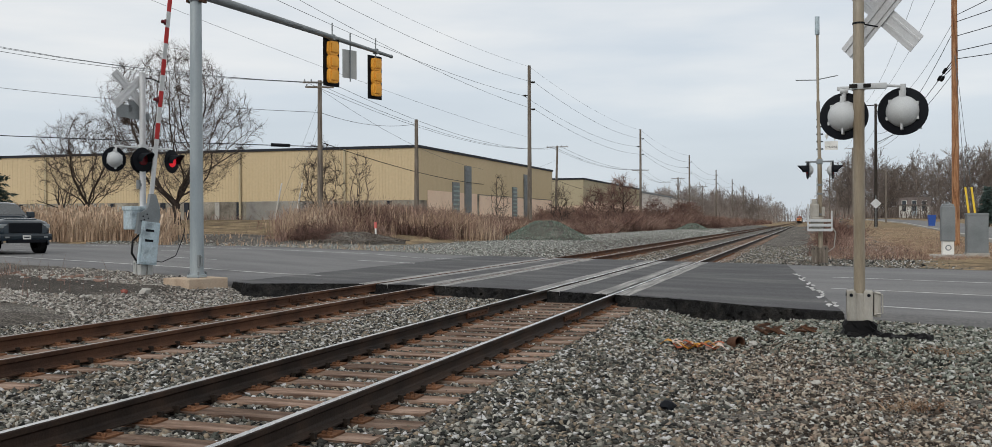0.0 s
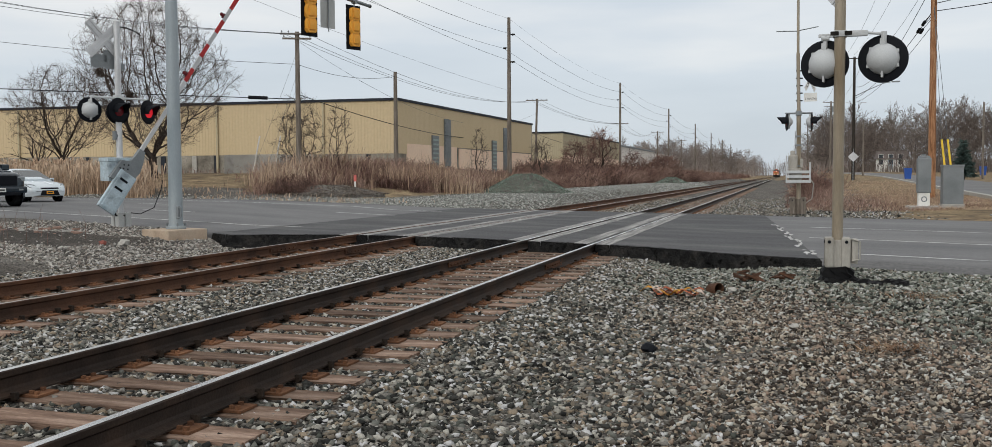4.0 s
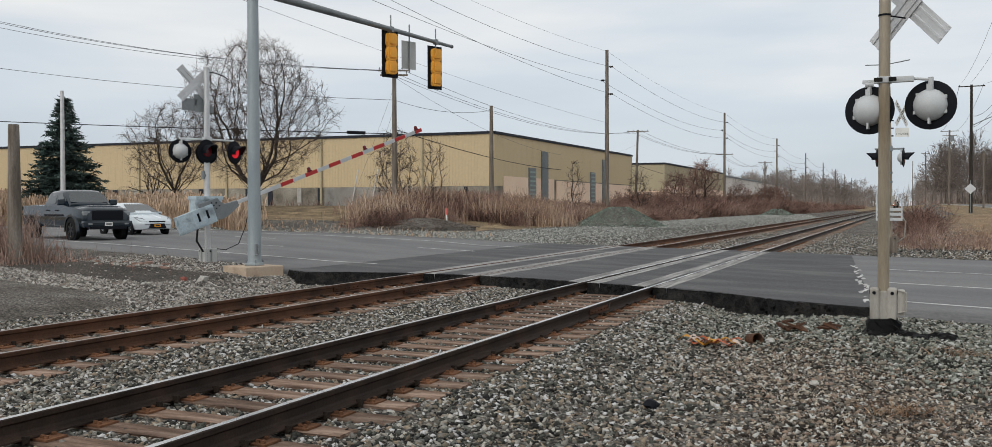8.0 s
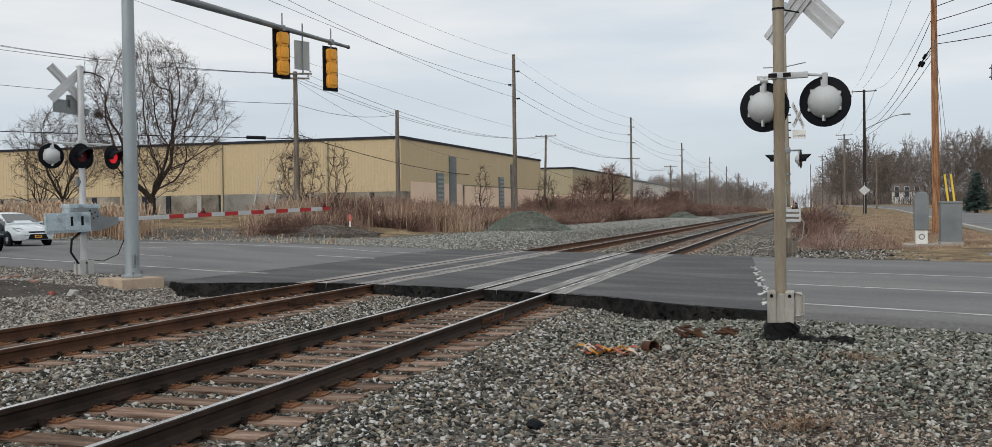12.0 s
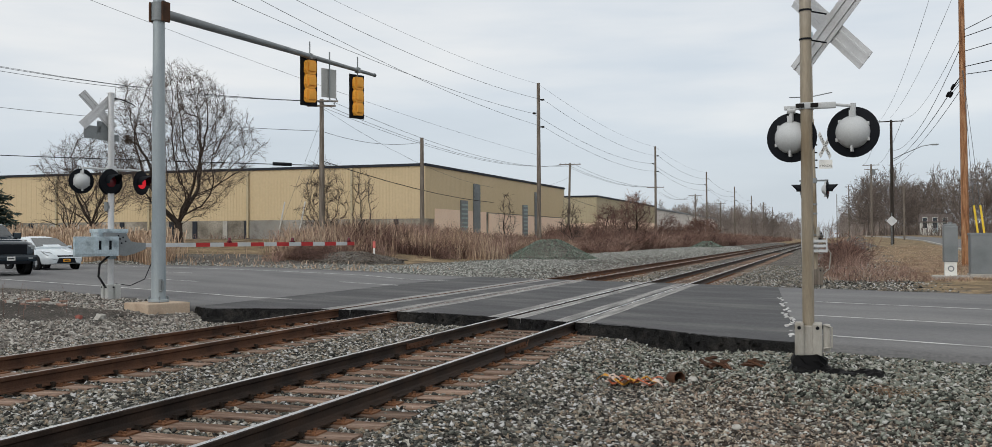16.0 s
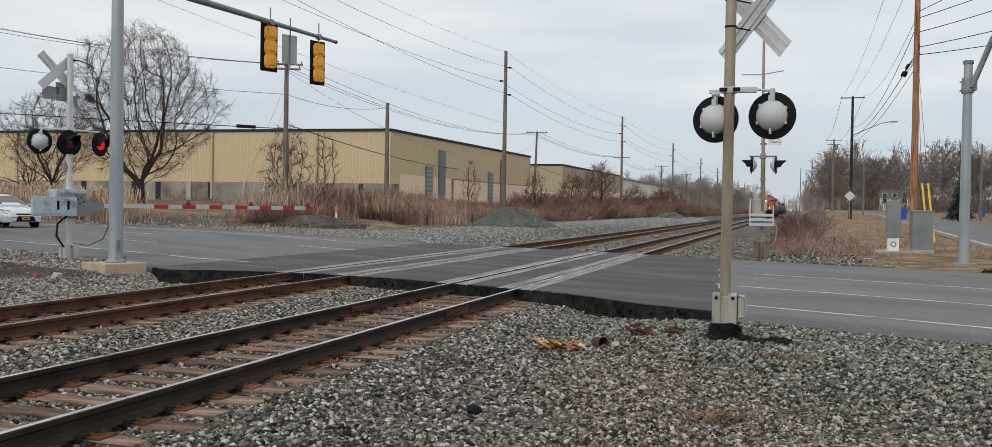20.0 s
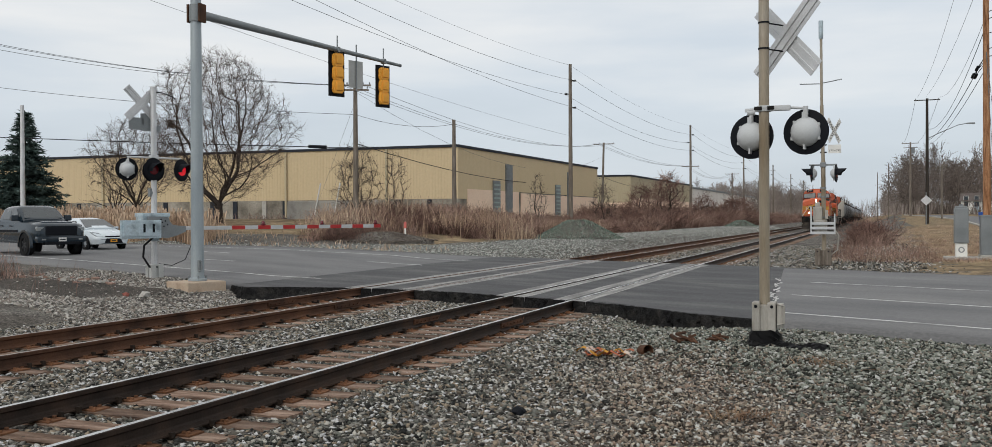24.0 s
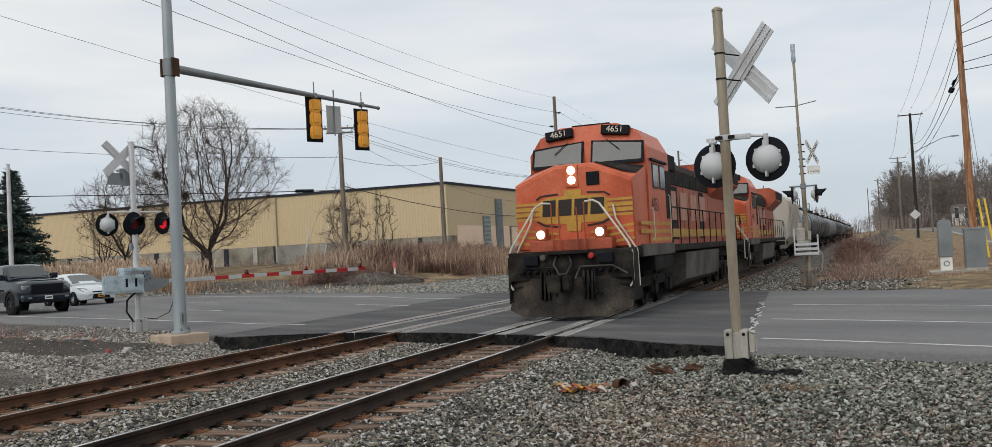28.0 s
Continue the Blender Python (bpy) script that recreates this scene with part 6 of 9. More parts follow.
def tubes(segs, sides):
    """Tapered prisms for rows of (x0, y0, z0, x1, y1, z1, r0, r1)."""
    S = np.asarray(segs, float)
    p0, p1 = S[:, :3], S[:, 3:6]
    d = p1 - p0
    d /= np.maximum(np.linalg.norm(d, axis=1, keepdims=True), 1e-9)
    a = np.where(np.abs(d[:, 2:3]) < 0.9, [[0, 0, 1.0]], [[1.0, 0, 0]])
    u = np.cross(d, a)
    u /= np.linalg.norm(u, axis=1, keepdims=True)
    v = np.cross(d, u)
    ang = np.arange(sides) * 2 * np.pi / sides
    ring = u[:, None] * np.cos(ang)[None, :, None] + v[:, None] * np.sin(ang)[None, :, None]
    V = np.concatenate([p0[:, None] + ring * S[:, 6, None, None], p1[:, None] + ring * S[:, 7, None, None]], 1).reshape(-1, 3)
    k = np.arange(sides)
    f = np.stack([k, (k + 1) % sides, (k + 1) % sides + sides, k + sides], -1)
    F = (f[None] + (np.arange(len(S)) * 2 * sides)[:, None, None]).reshape(-1, 4)
    return V, F


def grow(rng, h, r, spread, kids, levels, trunk=0.28, up=0.25, leader=False):
    """Branch segments of a bare tree, split into thick and thin."""
    thick, thin = [], []

    def limb(p, d, L, r, lvl):
        steps = 4 if lvl < 2 else 3
        pts, rad = [p], [r]
        for s in range(steps):
            d = d + rng.normal(0, 0.13 + 0.05 * lvl, 3)
            d[2] += up * (0.3 if lvl < 2 else 0.12)
            d = d / np.linalg.norm(d)
            p = p + d * L / steps
            pts.append(p)
            rad.append(max(0.005, r * (1 - 0.62 * (s + 1) / steps)))
        for a, b, ra, rb in zip(pts, pts[1:], rad, rad[1:]):
            (thick if lvl < 2 else thin).append((*a, *b, ra, rb))
        if lvl >= levels:
            return
        n = kids[min(lvl, len(kids) - 1)]
        for q in range(n):
            t = 0.25 + 0.75 * (q + rng.random()) / n
            i = min(int(t * steps), steps - 1)
            w = t * steps - i
            o = pts[i] * (1 - w) + pts[i + 1] * w
            rr = rad[i] * (1 - w) + rad[i + 1] * w
            side = rng.normal(0, 1, 3)
            side -= d * side.dot(d)
            side /= np.linalg.norm(side)
            nd = d * rng.uniform(0.55, 1.0) + side * rng.uniform(0.45, 0.9) * spread
            limb(o, nd / np.linalg.norm(nd), L * rng.uniform(0.42, 0.68), rr * 0.55, lvl + 1)

    if leader:
        # a wandering leader with side limbs that shape a rounded crown
        pts, p, d = [np.zeros(3)], np.zeros(3), np.array([0, 0, 1.0])
        for s in range(8):
            d = d + rng.normal(0, 0.1, 3) * [1, 1, 0]
            d[2] = 1.0
            p = p + d / np.linalg.norm(d) * h * 0.82 / 8
            pts.append(p)
        rad = [r * (1.2 if i == 0 else (1 - 0.92 * (i / 8) ** 0.8)) for i in range(9)]
        for i in range(8):
            thick.append((*pts[i], *pts[i + 1], rad[i], rad[i + 1]))
        n = kids[0]
        for q in range(n):
            f = trunk + (0.8 - trunk) * (q + rng.random()) / n
            i = min(int(f / 0.82 * 8), 7)
            w = f / 0.82 * 8 - i
            o = pts[i] * (1 - w) + pts[i + 1] * w
            g = (f - trunk) / (0.8 - trunk)
            a = q * 2.4 + rng.normal(0, 0.3)
            lift = 0.25 + 1.1 * g + rng.normal(0, 0.12)
            nd = np.array([math.cos(a), math.sin(a), lift])
            reach = spread * h * 0.42 * (1 - 0.62 * g ** 1.4) * rng.uniform(0.8, 1.15)
            limb(o, nd / np.linalg.norm(nd), reach * (1 + 0.25 * lift), max(0.02, (rad[i] * (1 - w) + rad[i + 1] * w) * 0.55), 1)
        return thick, thin
    base = np.zeros(3)
    top = np.array([rng.normal(0, 0.15), rng.normal(0, 0.15), h * trunk])
    thick.append((*base, *(top * 0.5), r * 1.25, r))
    thick.append((*(top * 0.5), *top, r, r * 0.9))
    for q in range(kids[0]):
        a = 2 * math.pi * (q + rng.random() * 0.6) / kids[0]
        s = spread * rng.uniform(0.2, 1.0)
        nd = np.array([math.cos(a) * s, math.sin(a) * s, rng.uniform(0.6, 1.05)])
        o = top * rng.uniform(0.75, 1.0)
        nd /= np.linalg.norm(nd)
        limb(o, nd, h * (1 - trunk) * rng.uniform(0.85, 1.1) * (0.35 + 0.55 * nd[2]), r * rng.uniform(0.42, 0.6), 1)
    return thick, thin


def bare_tree(x, y, h, seed, label, r=0.3, spread=0.9, kids=(7, 7, 6, 5, 4), levels=5, base=None, trunk=0.22, up=0.25, scale=(1, 1), leader=False):
    rng = np.random.default_rng(seed)
    g = float(ground_z(x, y)) if base is None else base
    thick, thin = grow(rng, h, r, spread, kids, levels, trunk, up, leader)
    t = thing("bare_tree", (x, y, g - 0.1), label=label, category="tree", group="bare trees")
    allz = np.array([s[5] for s in thick + thin])
    k = h / allz.max()
    V, F = tubes(thick, 7)
    ob = new("trunk", fast_mesh("trunk", V * [k * scale[0], k * scale[0], k], F, mat_bark, True))
    ob.parent = t
    V, F = tubes(thin, 3)
    ob = new("crown", fast_mesh("crown", V * [k * scale[0], k * scale[0], k], F, mat_twig))
    ob.parent = t
    return t


def crowd(rng, h, rx, fork, low, count, step=0.3, limbs=6, lean=0.0, seed=0):
    """Nodes of a bare tree whose tips grow towards free room in a rounded crown: places and parents."""
    pts = []
    while len(pts) < count:
        q = rng.uniform(-1, 1, 3)
        d = np.linalg.norm(q)
        if d > 1 or rng.random() > 0.5 + 0.5 * d:
            continue
        taper = 1 - 0.3 * max(0, q[2]) ** 2
        z = low + (h - low) * (0.5 + 0.5 * q[2])
        a = math.atan2(q[1], q[0])
        wob = 0.92 + 0.13 * math.sin(3 * a + 5 * q[2]) + 0.1 * math.sin(7 * a - 9 * q[2] + seed) + 0.06 * math.sin(13 * a + 17 * q[2])
        pts.append((q[0] * rx * taper * wob + lean * z, q[1] * rx * taper * wob, z))
    A = np.array(pts)
    nodes, par = [np.zeros(3)], [-1]
    while nodes[-1][2] < fork:
        nodes.append(nodes[-1] + np.array([rng.normal(0, 0.03), rng.normal(0, 0.03), step]))
        par.append(len(nodes) - 2)
    tip = len(nodes) - 1
    for q in range(limbs):
        a = 2 * math.pi * (q + 0.5 * rng.random()) / limbs
        d = np.array([math.cos(a), math.sin(a), rng.uniform(0.45, 2.6)])
        d /= np.linalg.norm(d)
        last = max(1, tip - int(rng.integers(0, 3)))
        for k in range(int(rng.integers(4, 4 + max(2, h / 2.2)))):
            d = d + rng.normal(0, 0.13, 3) + [0, 0, 0.03]
            d /= np.linalg.norm(d)
            nodes.append(nodes[last] + d * step)
            par.append(last)
            last = len(nodes) - 1
    near = np.full(len(A), -1)
    best = np.full(len(A), 1e9)
    alive = np.ones(len(A), bool)
    done = 0
    for turn in range(90):
        N = np.array(nodes[done:])
        if len(N):
            D = np.linalg.norm(A[:, None] - N[None], axis=2)
            k = D.argmin(1)
            m = D[np.arange(len(A)), k]
            better = m < best
            near[better], best[better] = k[better] + done, m[better]
        done = len(nodes)
        alive &= best > step * 1.25
        pull = np.where(alive & (best < 3.2))[0]
        if not len(pull):
            break
        P = np.array(nodes)
        grown = {}
        for q in pull:
            v = A[q] - P[near[q]]
            grown.setdefault(int(near[q]), np.zeros(3))
            grown[int(near[q])] += v / np.linalg.norm(v)
        for n, v in grown.items():
            v = v / max(1e-6, np.linalg.norm(v)) + rng.normal(0, 0.2, 3)
            if par[n] >= 0:
                u = P[n] - P[par[n]]
                v = v + 0.8 * u / max(1e-6, np.linalg.norm(u))
            nodes.append(P[n] + v / np.linalg.norm(v) * step)
            par.append(n)
    return np.array(nodes), par


def spreading_tree(x, y, h, seed, label, rx, fork, low, count, r=0.3, step=0.3, twigs=3, limbs=6, twig=0.5, mat=None, thin=0.0058, lean=0.0):
    """A bare tree with a rounded crown of crooked limbs and fine twigs."""
    rng = np.random.default_rng(seed)
    P, par = crowd(rng, h, rx, fork, low, count, step, limbs, lean, seed)
    n = len(P)
    load, kids = np.zeros(n), np.zeros(n, int)
    for i in range(n - 1, 0, -1):
        load[i] = max(load[i], 1.0)
        load[par[i]] += load[i]
        kids[par[i]] += 1
    rad = np.maximum(thin * 1.4, r * (load / load[1]) ** 0.51)
    rad[0] = rad[1] * 1.3
    thick, fine = [], []
    for i in range(1, n):
        row = (*P[par[i]], *P[i], min(rad[par[i]], rad[i] * 1.35) if par[i] else rad[0], rad[i])
        (thick if rad[i] > max(0.035, thin * 2.2) or i < 4 else fine).append(row)
        if rad[i] < max(0.03, thin * 2):
            d = P[i] - P[par[i]]
            d /= np.linalg.norm(d)
            for q in range(twigs + (kids[i] == 0) * 2):
                v = d * 0.8 + rng.normal(0, 0.5, 3) + [0, 0, 0.1]
                v /= np.linalg.norm(v)
                L = twig * rng.uniform(0.5, 1.3)
                a = P[par[i]] + (P[i] - P[par[i]]) * rng.random()
                m = a + v * L * 0.5
                e = m + (v + rng.normal(0, 0.3, 3)) * L * 0.5
                fine += [(*a, *m, thin * 1.2, thin), (*m, *e, thin, thin * 0.6)]
    t = thing("bare_tree", (x, y, float(ground_z(x, y)) - 0.1), label=label, category="tree", group="bare trees")
    for name, segs, sides, m in (("trunk", thick, 7, mat_bark), ("crown", fine, 3, mat or mat_twig)):
        V, F = tubes(segs, sides)
        ob = new(name, fast_mesh(name, V, F, m, sides > 3))
        ob.parent = t
    return t


spreading_tree(-35.0, 52.0, 12.0, 21, "large bare spreading tree above the reeds", 5.0, 1.4, 1.6, 3600, 0.27, 0.3, 3, 11, 0.62)
spreading_tree(-42.4, 52.3, 7.8, 22, "smaller bare spreading tree above the reeds", 3.6, 1.3, 1.6, 1600, 0.16, 0.28, 3, 8, 0.55)
spreading_tree(-26.3, 55.5, 5.4, 23, "dense bare shrubby sapling round the wooden pole", 1.8, 0.4, 0.3, 330, 0.09, 0.26, 3, 8, 0.6, None, 0.007)
spreading_tree(-24.2, 57.0, 4.9, 24, "slender bare sapling in the brush", 0.9, 0.5, 0.4, 170, 0.06, 0.26, 3, 5, 0.5, None, 0.008)
spreading_tree(-21.3, 78.0, 4.7, 25, "small bare tree in the red brush", 0.8, 0.5, 0.4, 150, 0.06, 0.26, 3, 5, 0.5, None, 0.008)
spreading_tree(-20.5, 97.0, 4.6, 26, "small bare tree in the red brush", 1.4, 0.5, 0.4, 170, 0.08, 0.3, 3, 5, 0.6, None, 0.012)
spreading_tree(-20.6, 131.0, 6.9, 27, "vine-choked bare tree beside the tracks", 2.5, 0.6, 0.6, 220, 0.2, 0.35, 5, 5, 1.0, mat_brush, 0.017)
spreading_tree(-18.5, 150.0, 4.6, 36, "vine-choked bare tree beside the tracks", 2.6, 0.5, 0.5, 220, 0.18, 0.35, 5, 5, 1.0, mat_brush, 0.017)
spreading_tree(-18.0, 190.0, 5.0, 37, "vine-choked bare tree beside the tracks", 3.4, 0.5, 0.5, 240, 0.2, 0.4, 5, 5, 1.1, mat_brush, 0.02)
spreading_tree(-21.8, 122.0, 4.6, 28, "vine-choked bare tree beside the tracks", 2.4, 0.5, 0.5, 220, 0.2, 0.35, 5, 5, 1.0, mat_brush, 0.017)
spreading_tree(-17.0, 170.0, 4.6, 30, "low tangled bare tree beside the tracks", 3.0, 0.5, 0.5, 240, 0.2, 0.4, 5, 5, 1.1, mat_brush, 0.02)
bare_tree(-47.0, 55.0, 4.4, 31, "low bare shrub tree behind the reeds", 0.12, 1.0, (7, 6, 5), 3)
spreading_tree(34.0, 96.0, 12.5, 33, "large bare roadside tree by the houses", 4.6, 2.5, 3.0, 800, 0.28, 0.45, 3, 6, 0.8, None, 0.014)
spreading_tree(43.0, 100.0, 14.5, 34, "large bare roadside tree by the houses", 5.2, 2.5, 3.0, 900, 0.3, 0.45, 3, 6, 0.8, None, 0.014)
spreading_tree(53.0, 104.0, 13.0, 35, "large bare roadside tree by the houses", 5.0, 2.5, 3.0, 800, 0.3, 0.45, 3, 6, 0.8, None, 0.014)


def conifer(x, y, h, seed, wide=3.3, label="dark blue-green conical spruce behind the reeds"):
    rng = np.random.default_rng(seed)
    g = float(ground_z(x, y))
    t = thing("conifer", (x, y, g), label=label, category="tree")
    bm = B()
    cyl(bm, (0, 0, -0.2), (0, 0, h), 0.22, 0.02, 8)
    part("trunk", bm, mat_bark, t)
    segs, V, F, off = [], [], [], 0
    z = 0.5
    while z < h - 0.15:
        reach = (1 - z / h) ** 0.85 * wide
        for q in range(int(7 + 9 * (1 - z / h))):
            a = rng.uniform(0, 6.283)
            L = reach * rng.uniform(0.72, 1.12)
            droop = rng.uniform(-0.28, 0.02)
            d = np.array([math.cos(a), math.sin(a), droop])
            side = np.array([-math.sin(a), math.cos(a), 0])
            p = np.array([0, 0, z + rng.uniform(-0.12, 0.12)])
            for s in np.linspace(0.2, 1.0, max(3, int(L / 0.16))):
                c = p + d * L * s + [0, 0, 0.35 * (s - 0.5) ** 2]
                for k in range(3):
                    w = rng.uniform(0.13, 0.27) * (1.25 - 0.5 * s)
                    o = side * rng.choice((-1, 1)) * rng.uniform(0.3, 1) + d * 0.6 + np.array([0, 0, rng.normal(0, 0.35)])
                    o /= np.linalg.norm(o)
                    e = np.cross(o, rng.normal(0, 1, 3))
                    e /= np.linalg.norm(e)
                    tip = c + o * w * 2.4
                    V += [c - e * w * 0.35, c + e * w * 0.35, tip]
                    F.append((off, off + 1, off + 2))
                    off += 3
        z += 0.2
    ob = new("crown", fast_mesh("crown", np.array(V), np.array(F), mat_needle))
    ob.parent = t


conifer(-48.4, 48.2, 8.2, 41)
conifer(22.6, 112.0, 4.3, 42, 1.6, "small dark conical evergreen by the side road")


def stalks(name, pts, hgt, width, mat, label, category, seed, lean=0.25, plume=0.0, parts=2):
    """Upright blades: a bent strip each, two-sided crossing for body."""
    rng = np.random.default_rng(seed)
    k = len(pts)
    z = ground_z(pts[:, 0], pts[:, 1])
    b = np.c_[pts, z]
    a = rng.uniform(0, np.pi * 2, k)
    l1 = rng.normal(0, lean, (k, 2))
    m = b + np.c_[l1 * hgt[:, None] * 0.35, hgt * 0.55]
    t = b + np.c_[l1 * hgt[:, None] * 1.0 + rng.normal(0, 0.1, (k, 2)), hgt]
    s = np.c_[np.cos(a), np.sin(a), np.zeros(k)] * width[:, None]
    wt = 0.35 if plume == 0 else plume
    V = np.stack([b - s, b + s, m - s * 0.8, m + s * 0.8, t - s * wt, t + s * wt], 1).reshape(-1, 3)
    i = np.arange(k)[:, None] * 6
    F = np.concatenate([i + [0, 1, 3, 2], i + [2, 3, 5, 4]], 0)
    tagged(new(name, fast_mesh(name, V, F, mat)), label, category, kind="stuff")


def plants():
    rng = np.random.default_rng(77)
    # reeds behind the road on the left
    k = 16000
    e = rng.uniform(27, 84, k)
    n = 30.0 + rng.random(k) ** 1.4 * 5.5 + 0.8 * np.sin(e * 0.6) + bend(e)
    P = np.stack([0.41 * n - 0.912 * e, 0.912 * n + 0.41 * e], -1)
    tall = ease(0, 1.8, -P[:, 0] - 24.0 - 0.62 * (P[:, 1] - 37) + rng.normal(0, 0.5, k)) * (0.8 + 0.2 * np.sin(e * 0.9) * np.sin(n * 0.8))
    some = (tall > 0.3) | (rng.random(k) < 0.06)
    P, tall = P[some], tall[some]
    h = rng.uniform(0.75, 1.25, len(P)) * (0.2 + 0.9 * tall)
    stalks("reed_bed", P, h, rng.uniform(0.012, 0.03, len(P)), mat_reed, "bed of dry tan reeds along the road", "reeds", 1, 0.12)
    q = P[(rng.random(len(P)) < 0.4) & (tall > 0.4)]
    stalks("reed_plumes", q, rng.uniform(1.1, 1.65, len(q)), rng.uniform(0.008, 0.014, len(q)), mat_reed, "feathery tan reed plumes", "reeds", 2, 0.08, 4.0)
    # red-brown brush along the railway
    k = 56000
    y = 43 + (rng.random(k) ** 1.6) * 190
    x = -15.2 - rng.random(k) ** 1.2 * 9.0 - 7.5 * ease(62, 43, y) - 0.8 * np.sin(y * 0.25)
    x = x + ease(120, 200, y) * 3
    keep = x > -15.0 - 0.62 * (y - 33) + rng.normal(0, 0.9, k)
    x, y = x[keep], y[keep]
    k = len(x)
    P = np.stack([x, y], -1)
    lump = 0.75 + 0.35 * np.sin(x * 0.9 + y * 0.31) * np.sin(y * 0.47) + 0.2 * np.sin(y * 0.13)
    stalks("brush", P, rng.uniform(0.5, 1.55, k) * lump * (0.68 + 0.75 * ease(85, 125, y)), 0.009 + 0.0002 * y, mat_brush, "tangled red-brown winter brush along the railway", "brush", 3, 0.7)
    k = 3500
    y = rng.uniform(44, 75, k)
    x = -14.0 - rng.random(k) * 5 - 7.0 * ease(62, 44, y)
    keep = np.sin(y * 0.8) + np.sin(x * 1.3 + 2) > 0.3
    P = np.stack([x, y], -1)[keep]
    stalks("dry_grass_tufts", P, rng.uniform(0.6, 1.4, len(P)), rng.uniform(0.01, 0.02, len(P)), mat_reed, "pale tan grass tufts before the brush", "grass", 4, 0.25)
    k = 2600
    y = 44 + rng.random(k) ** 1.3 * 24
    x = -15.0 - rng.random(k) * 9 - 7.0 * ease(62, 44, y)
    ok = (x > -15.5 - 0.62 * (y - 33)) & (np.sin(y * 0.55 + 1) + np.sin(x * 0.9 + y * 0.2) + rng.normal(0, 0.6, k) > -0.2)
    P = np.stack([x, y], -1)[ok]
    stalks("pale_stems", P, rng.uniform(0.7, 2.0, len(P)), rng.uniform(0.006, 0.014, len(P)) + 0.0001 * P[:, 1], mat_reed, "pale dry stems standing in the brush", "brush", 14, 0.28)
    # brush behind, on the bank by the warehouse
    k = 14000
    x = rng.uniform(-44, -22, k)
    y = rng.uniform(56, 72, k)
    P = np.stack([x, y], -1)[(x > -14.0 - 0.62 * (y - 33)) & (rng.random(k) < 0.35 + 0.5 * ease(-31, -27, x)) | (rng.random(k) < 0.04)]
    stalks("brush", P, rng.uniform(0.3, 1.15, len(P)) * (0.5 + 0.6 * ease(-33, -27, P[:, 0])), np.full(len(P), 0.016), mat_brush, "red-brown brush below the warehouse wall", "brush", 5, 0.45)
    # verge on the right
    k = 22000
    y = 37 + rng.random(k) ** 1.5 * 70
    x = 4.5 + rng.random(k) * 1.0 * (9 + 0.03 * y)
    P = np.stack([x, y], -1)
    P = P[(ne(x, y)[0] > FAR_EDGE + 2)]
    stalks("verge_grass", P, rng.uniform(0.03, 0.14, len(P)), rng.uniform(0.004, 0.012, len(P)), mat_reed, "dry winter grass on the verge", "grass", 6, 0.5)
    k = 1500
    y = 58 + rng.normal(0, 2.2, k)
    x = 5.95 + rng.normal(0, 0.5, k)
    P = np.stack([x, y], -1)
    stalks("red_shrub", P, rng.uniform(0.4, 0.8, k) * 1.6 * np.exp(-((x - 5.95) / 1.2) ** 2 - ((y - 58) / 6.5) ** 2), rng.uniform(0.006, 0.013, k), mat_brush, "rounded red-brown shrub beside the track", "shrub", 7, 0.35)
    k = 9000
    y = 36 + rng.random(k) ** 1.3 * 34
    x = rng.uniform(4.2, 13.2, k)
    ok = (ne(x, y)[0] > FAR_EDGE + 0.8) & (np.sin(x * 1.9 + y * 0.6) + np.sin(y * 1.1 - x) + rng.normal(0, 0.5, k) > 0.1)
    P = np.stack([x, y], -1)[ok]
    stalks("verge_weeds", P, rng.uniform(0.06, 0.34, len(P)) * (0.6 + 0.8 * ease(8, 5, P[:, 0])), rng.uniform(0.004, 0.011, len(P)), mat_brush, "rough brown dead weeds on the verge", "weeds", 12, 0.7)
    k = 2600
    e = rng.uniform(-16, 2, k)
    n = FAR_EDGE + 0.55 + np.abs(rng.normal(0, 0.5, k))
    P = np.stack([0.41 * n - 0.912 * e, 0.912 * n + 0.41 * e], -1)
    stalks("edge_litter", P, rng.uniform(0.03, 0.14, k), rng.uniform(0.01, 0.03, k), mat_bark, "dark dead leaves and soil along the far road edge", "leaves", 13, 1.2)
    k = 900
    y = rng.uniform(36, 48, k)
    x = rng.uniform(4.9, 8.4, k)
    stalks("weeds", np.stack([x, y], -1), rng.uniform(0.1, 0.5, k), rng.uniform(0.004, 0.009, k), mat_brush, "sparse brown weeds beside the signal mast", "weeds", 8, 0.3)
    # near left weeds round the wooden stub
    k = 2600
    e = rng.uniform(21.5, 27, k)
    n = 9.0 + rng.random(k) * 3.4 + 0.4 * np.sin(e) + bend(e)
    P = np.stack([0.41 * n - 0.912 * e, 0.912 * n + 0.41 * e], -1)
    stalks("weeds", P, rng.uniform(0.3, 1.5, k) * ease(21, 23.5, e), rng.uniform(0.004, 0.01, k), mat_brush, "brown weeds round a wooden post stub", "weeds", 9, 0.3)
    k = 26
    x, y = rng.uniform(-13.5, -10, k), rng.uniform(14.5, 18, k)
    stalks("thin_weeds", np.stack([x, y], -1), rng.uniform(0.2, 0.8, k), np.full(k, 0.005), mat_brush, "single thin weed stems in the gravel", "weeds", 10, 0.1)


plants()


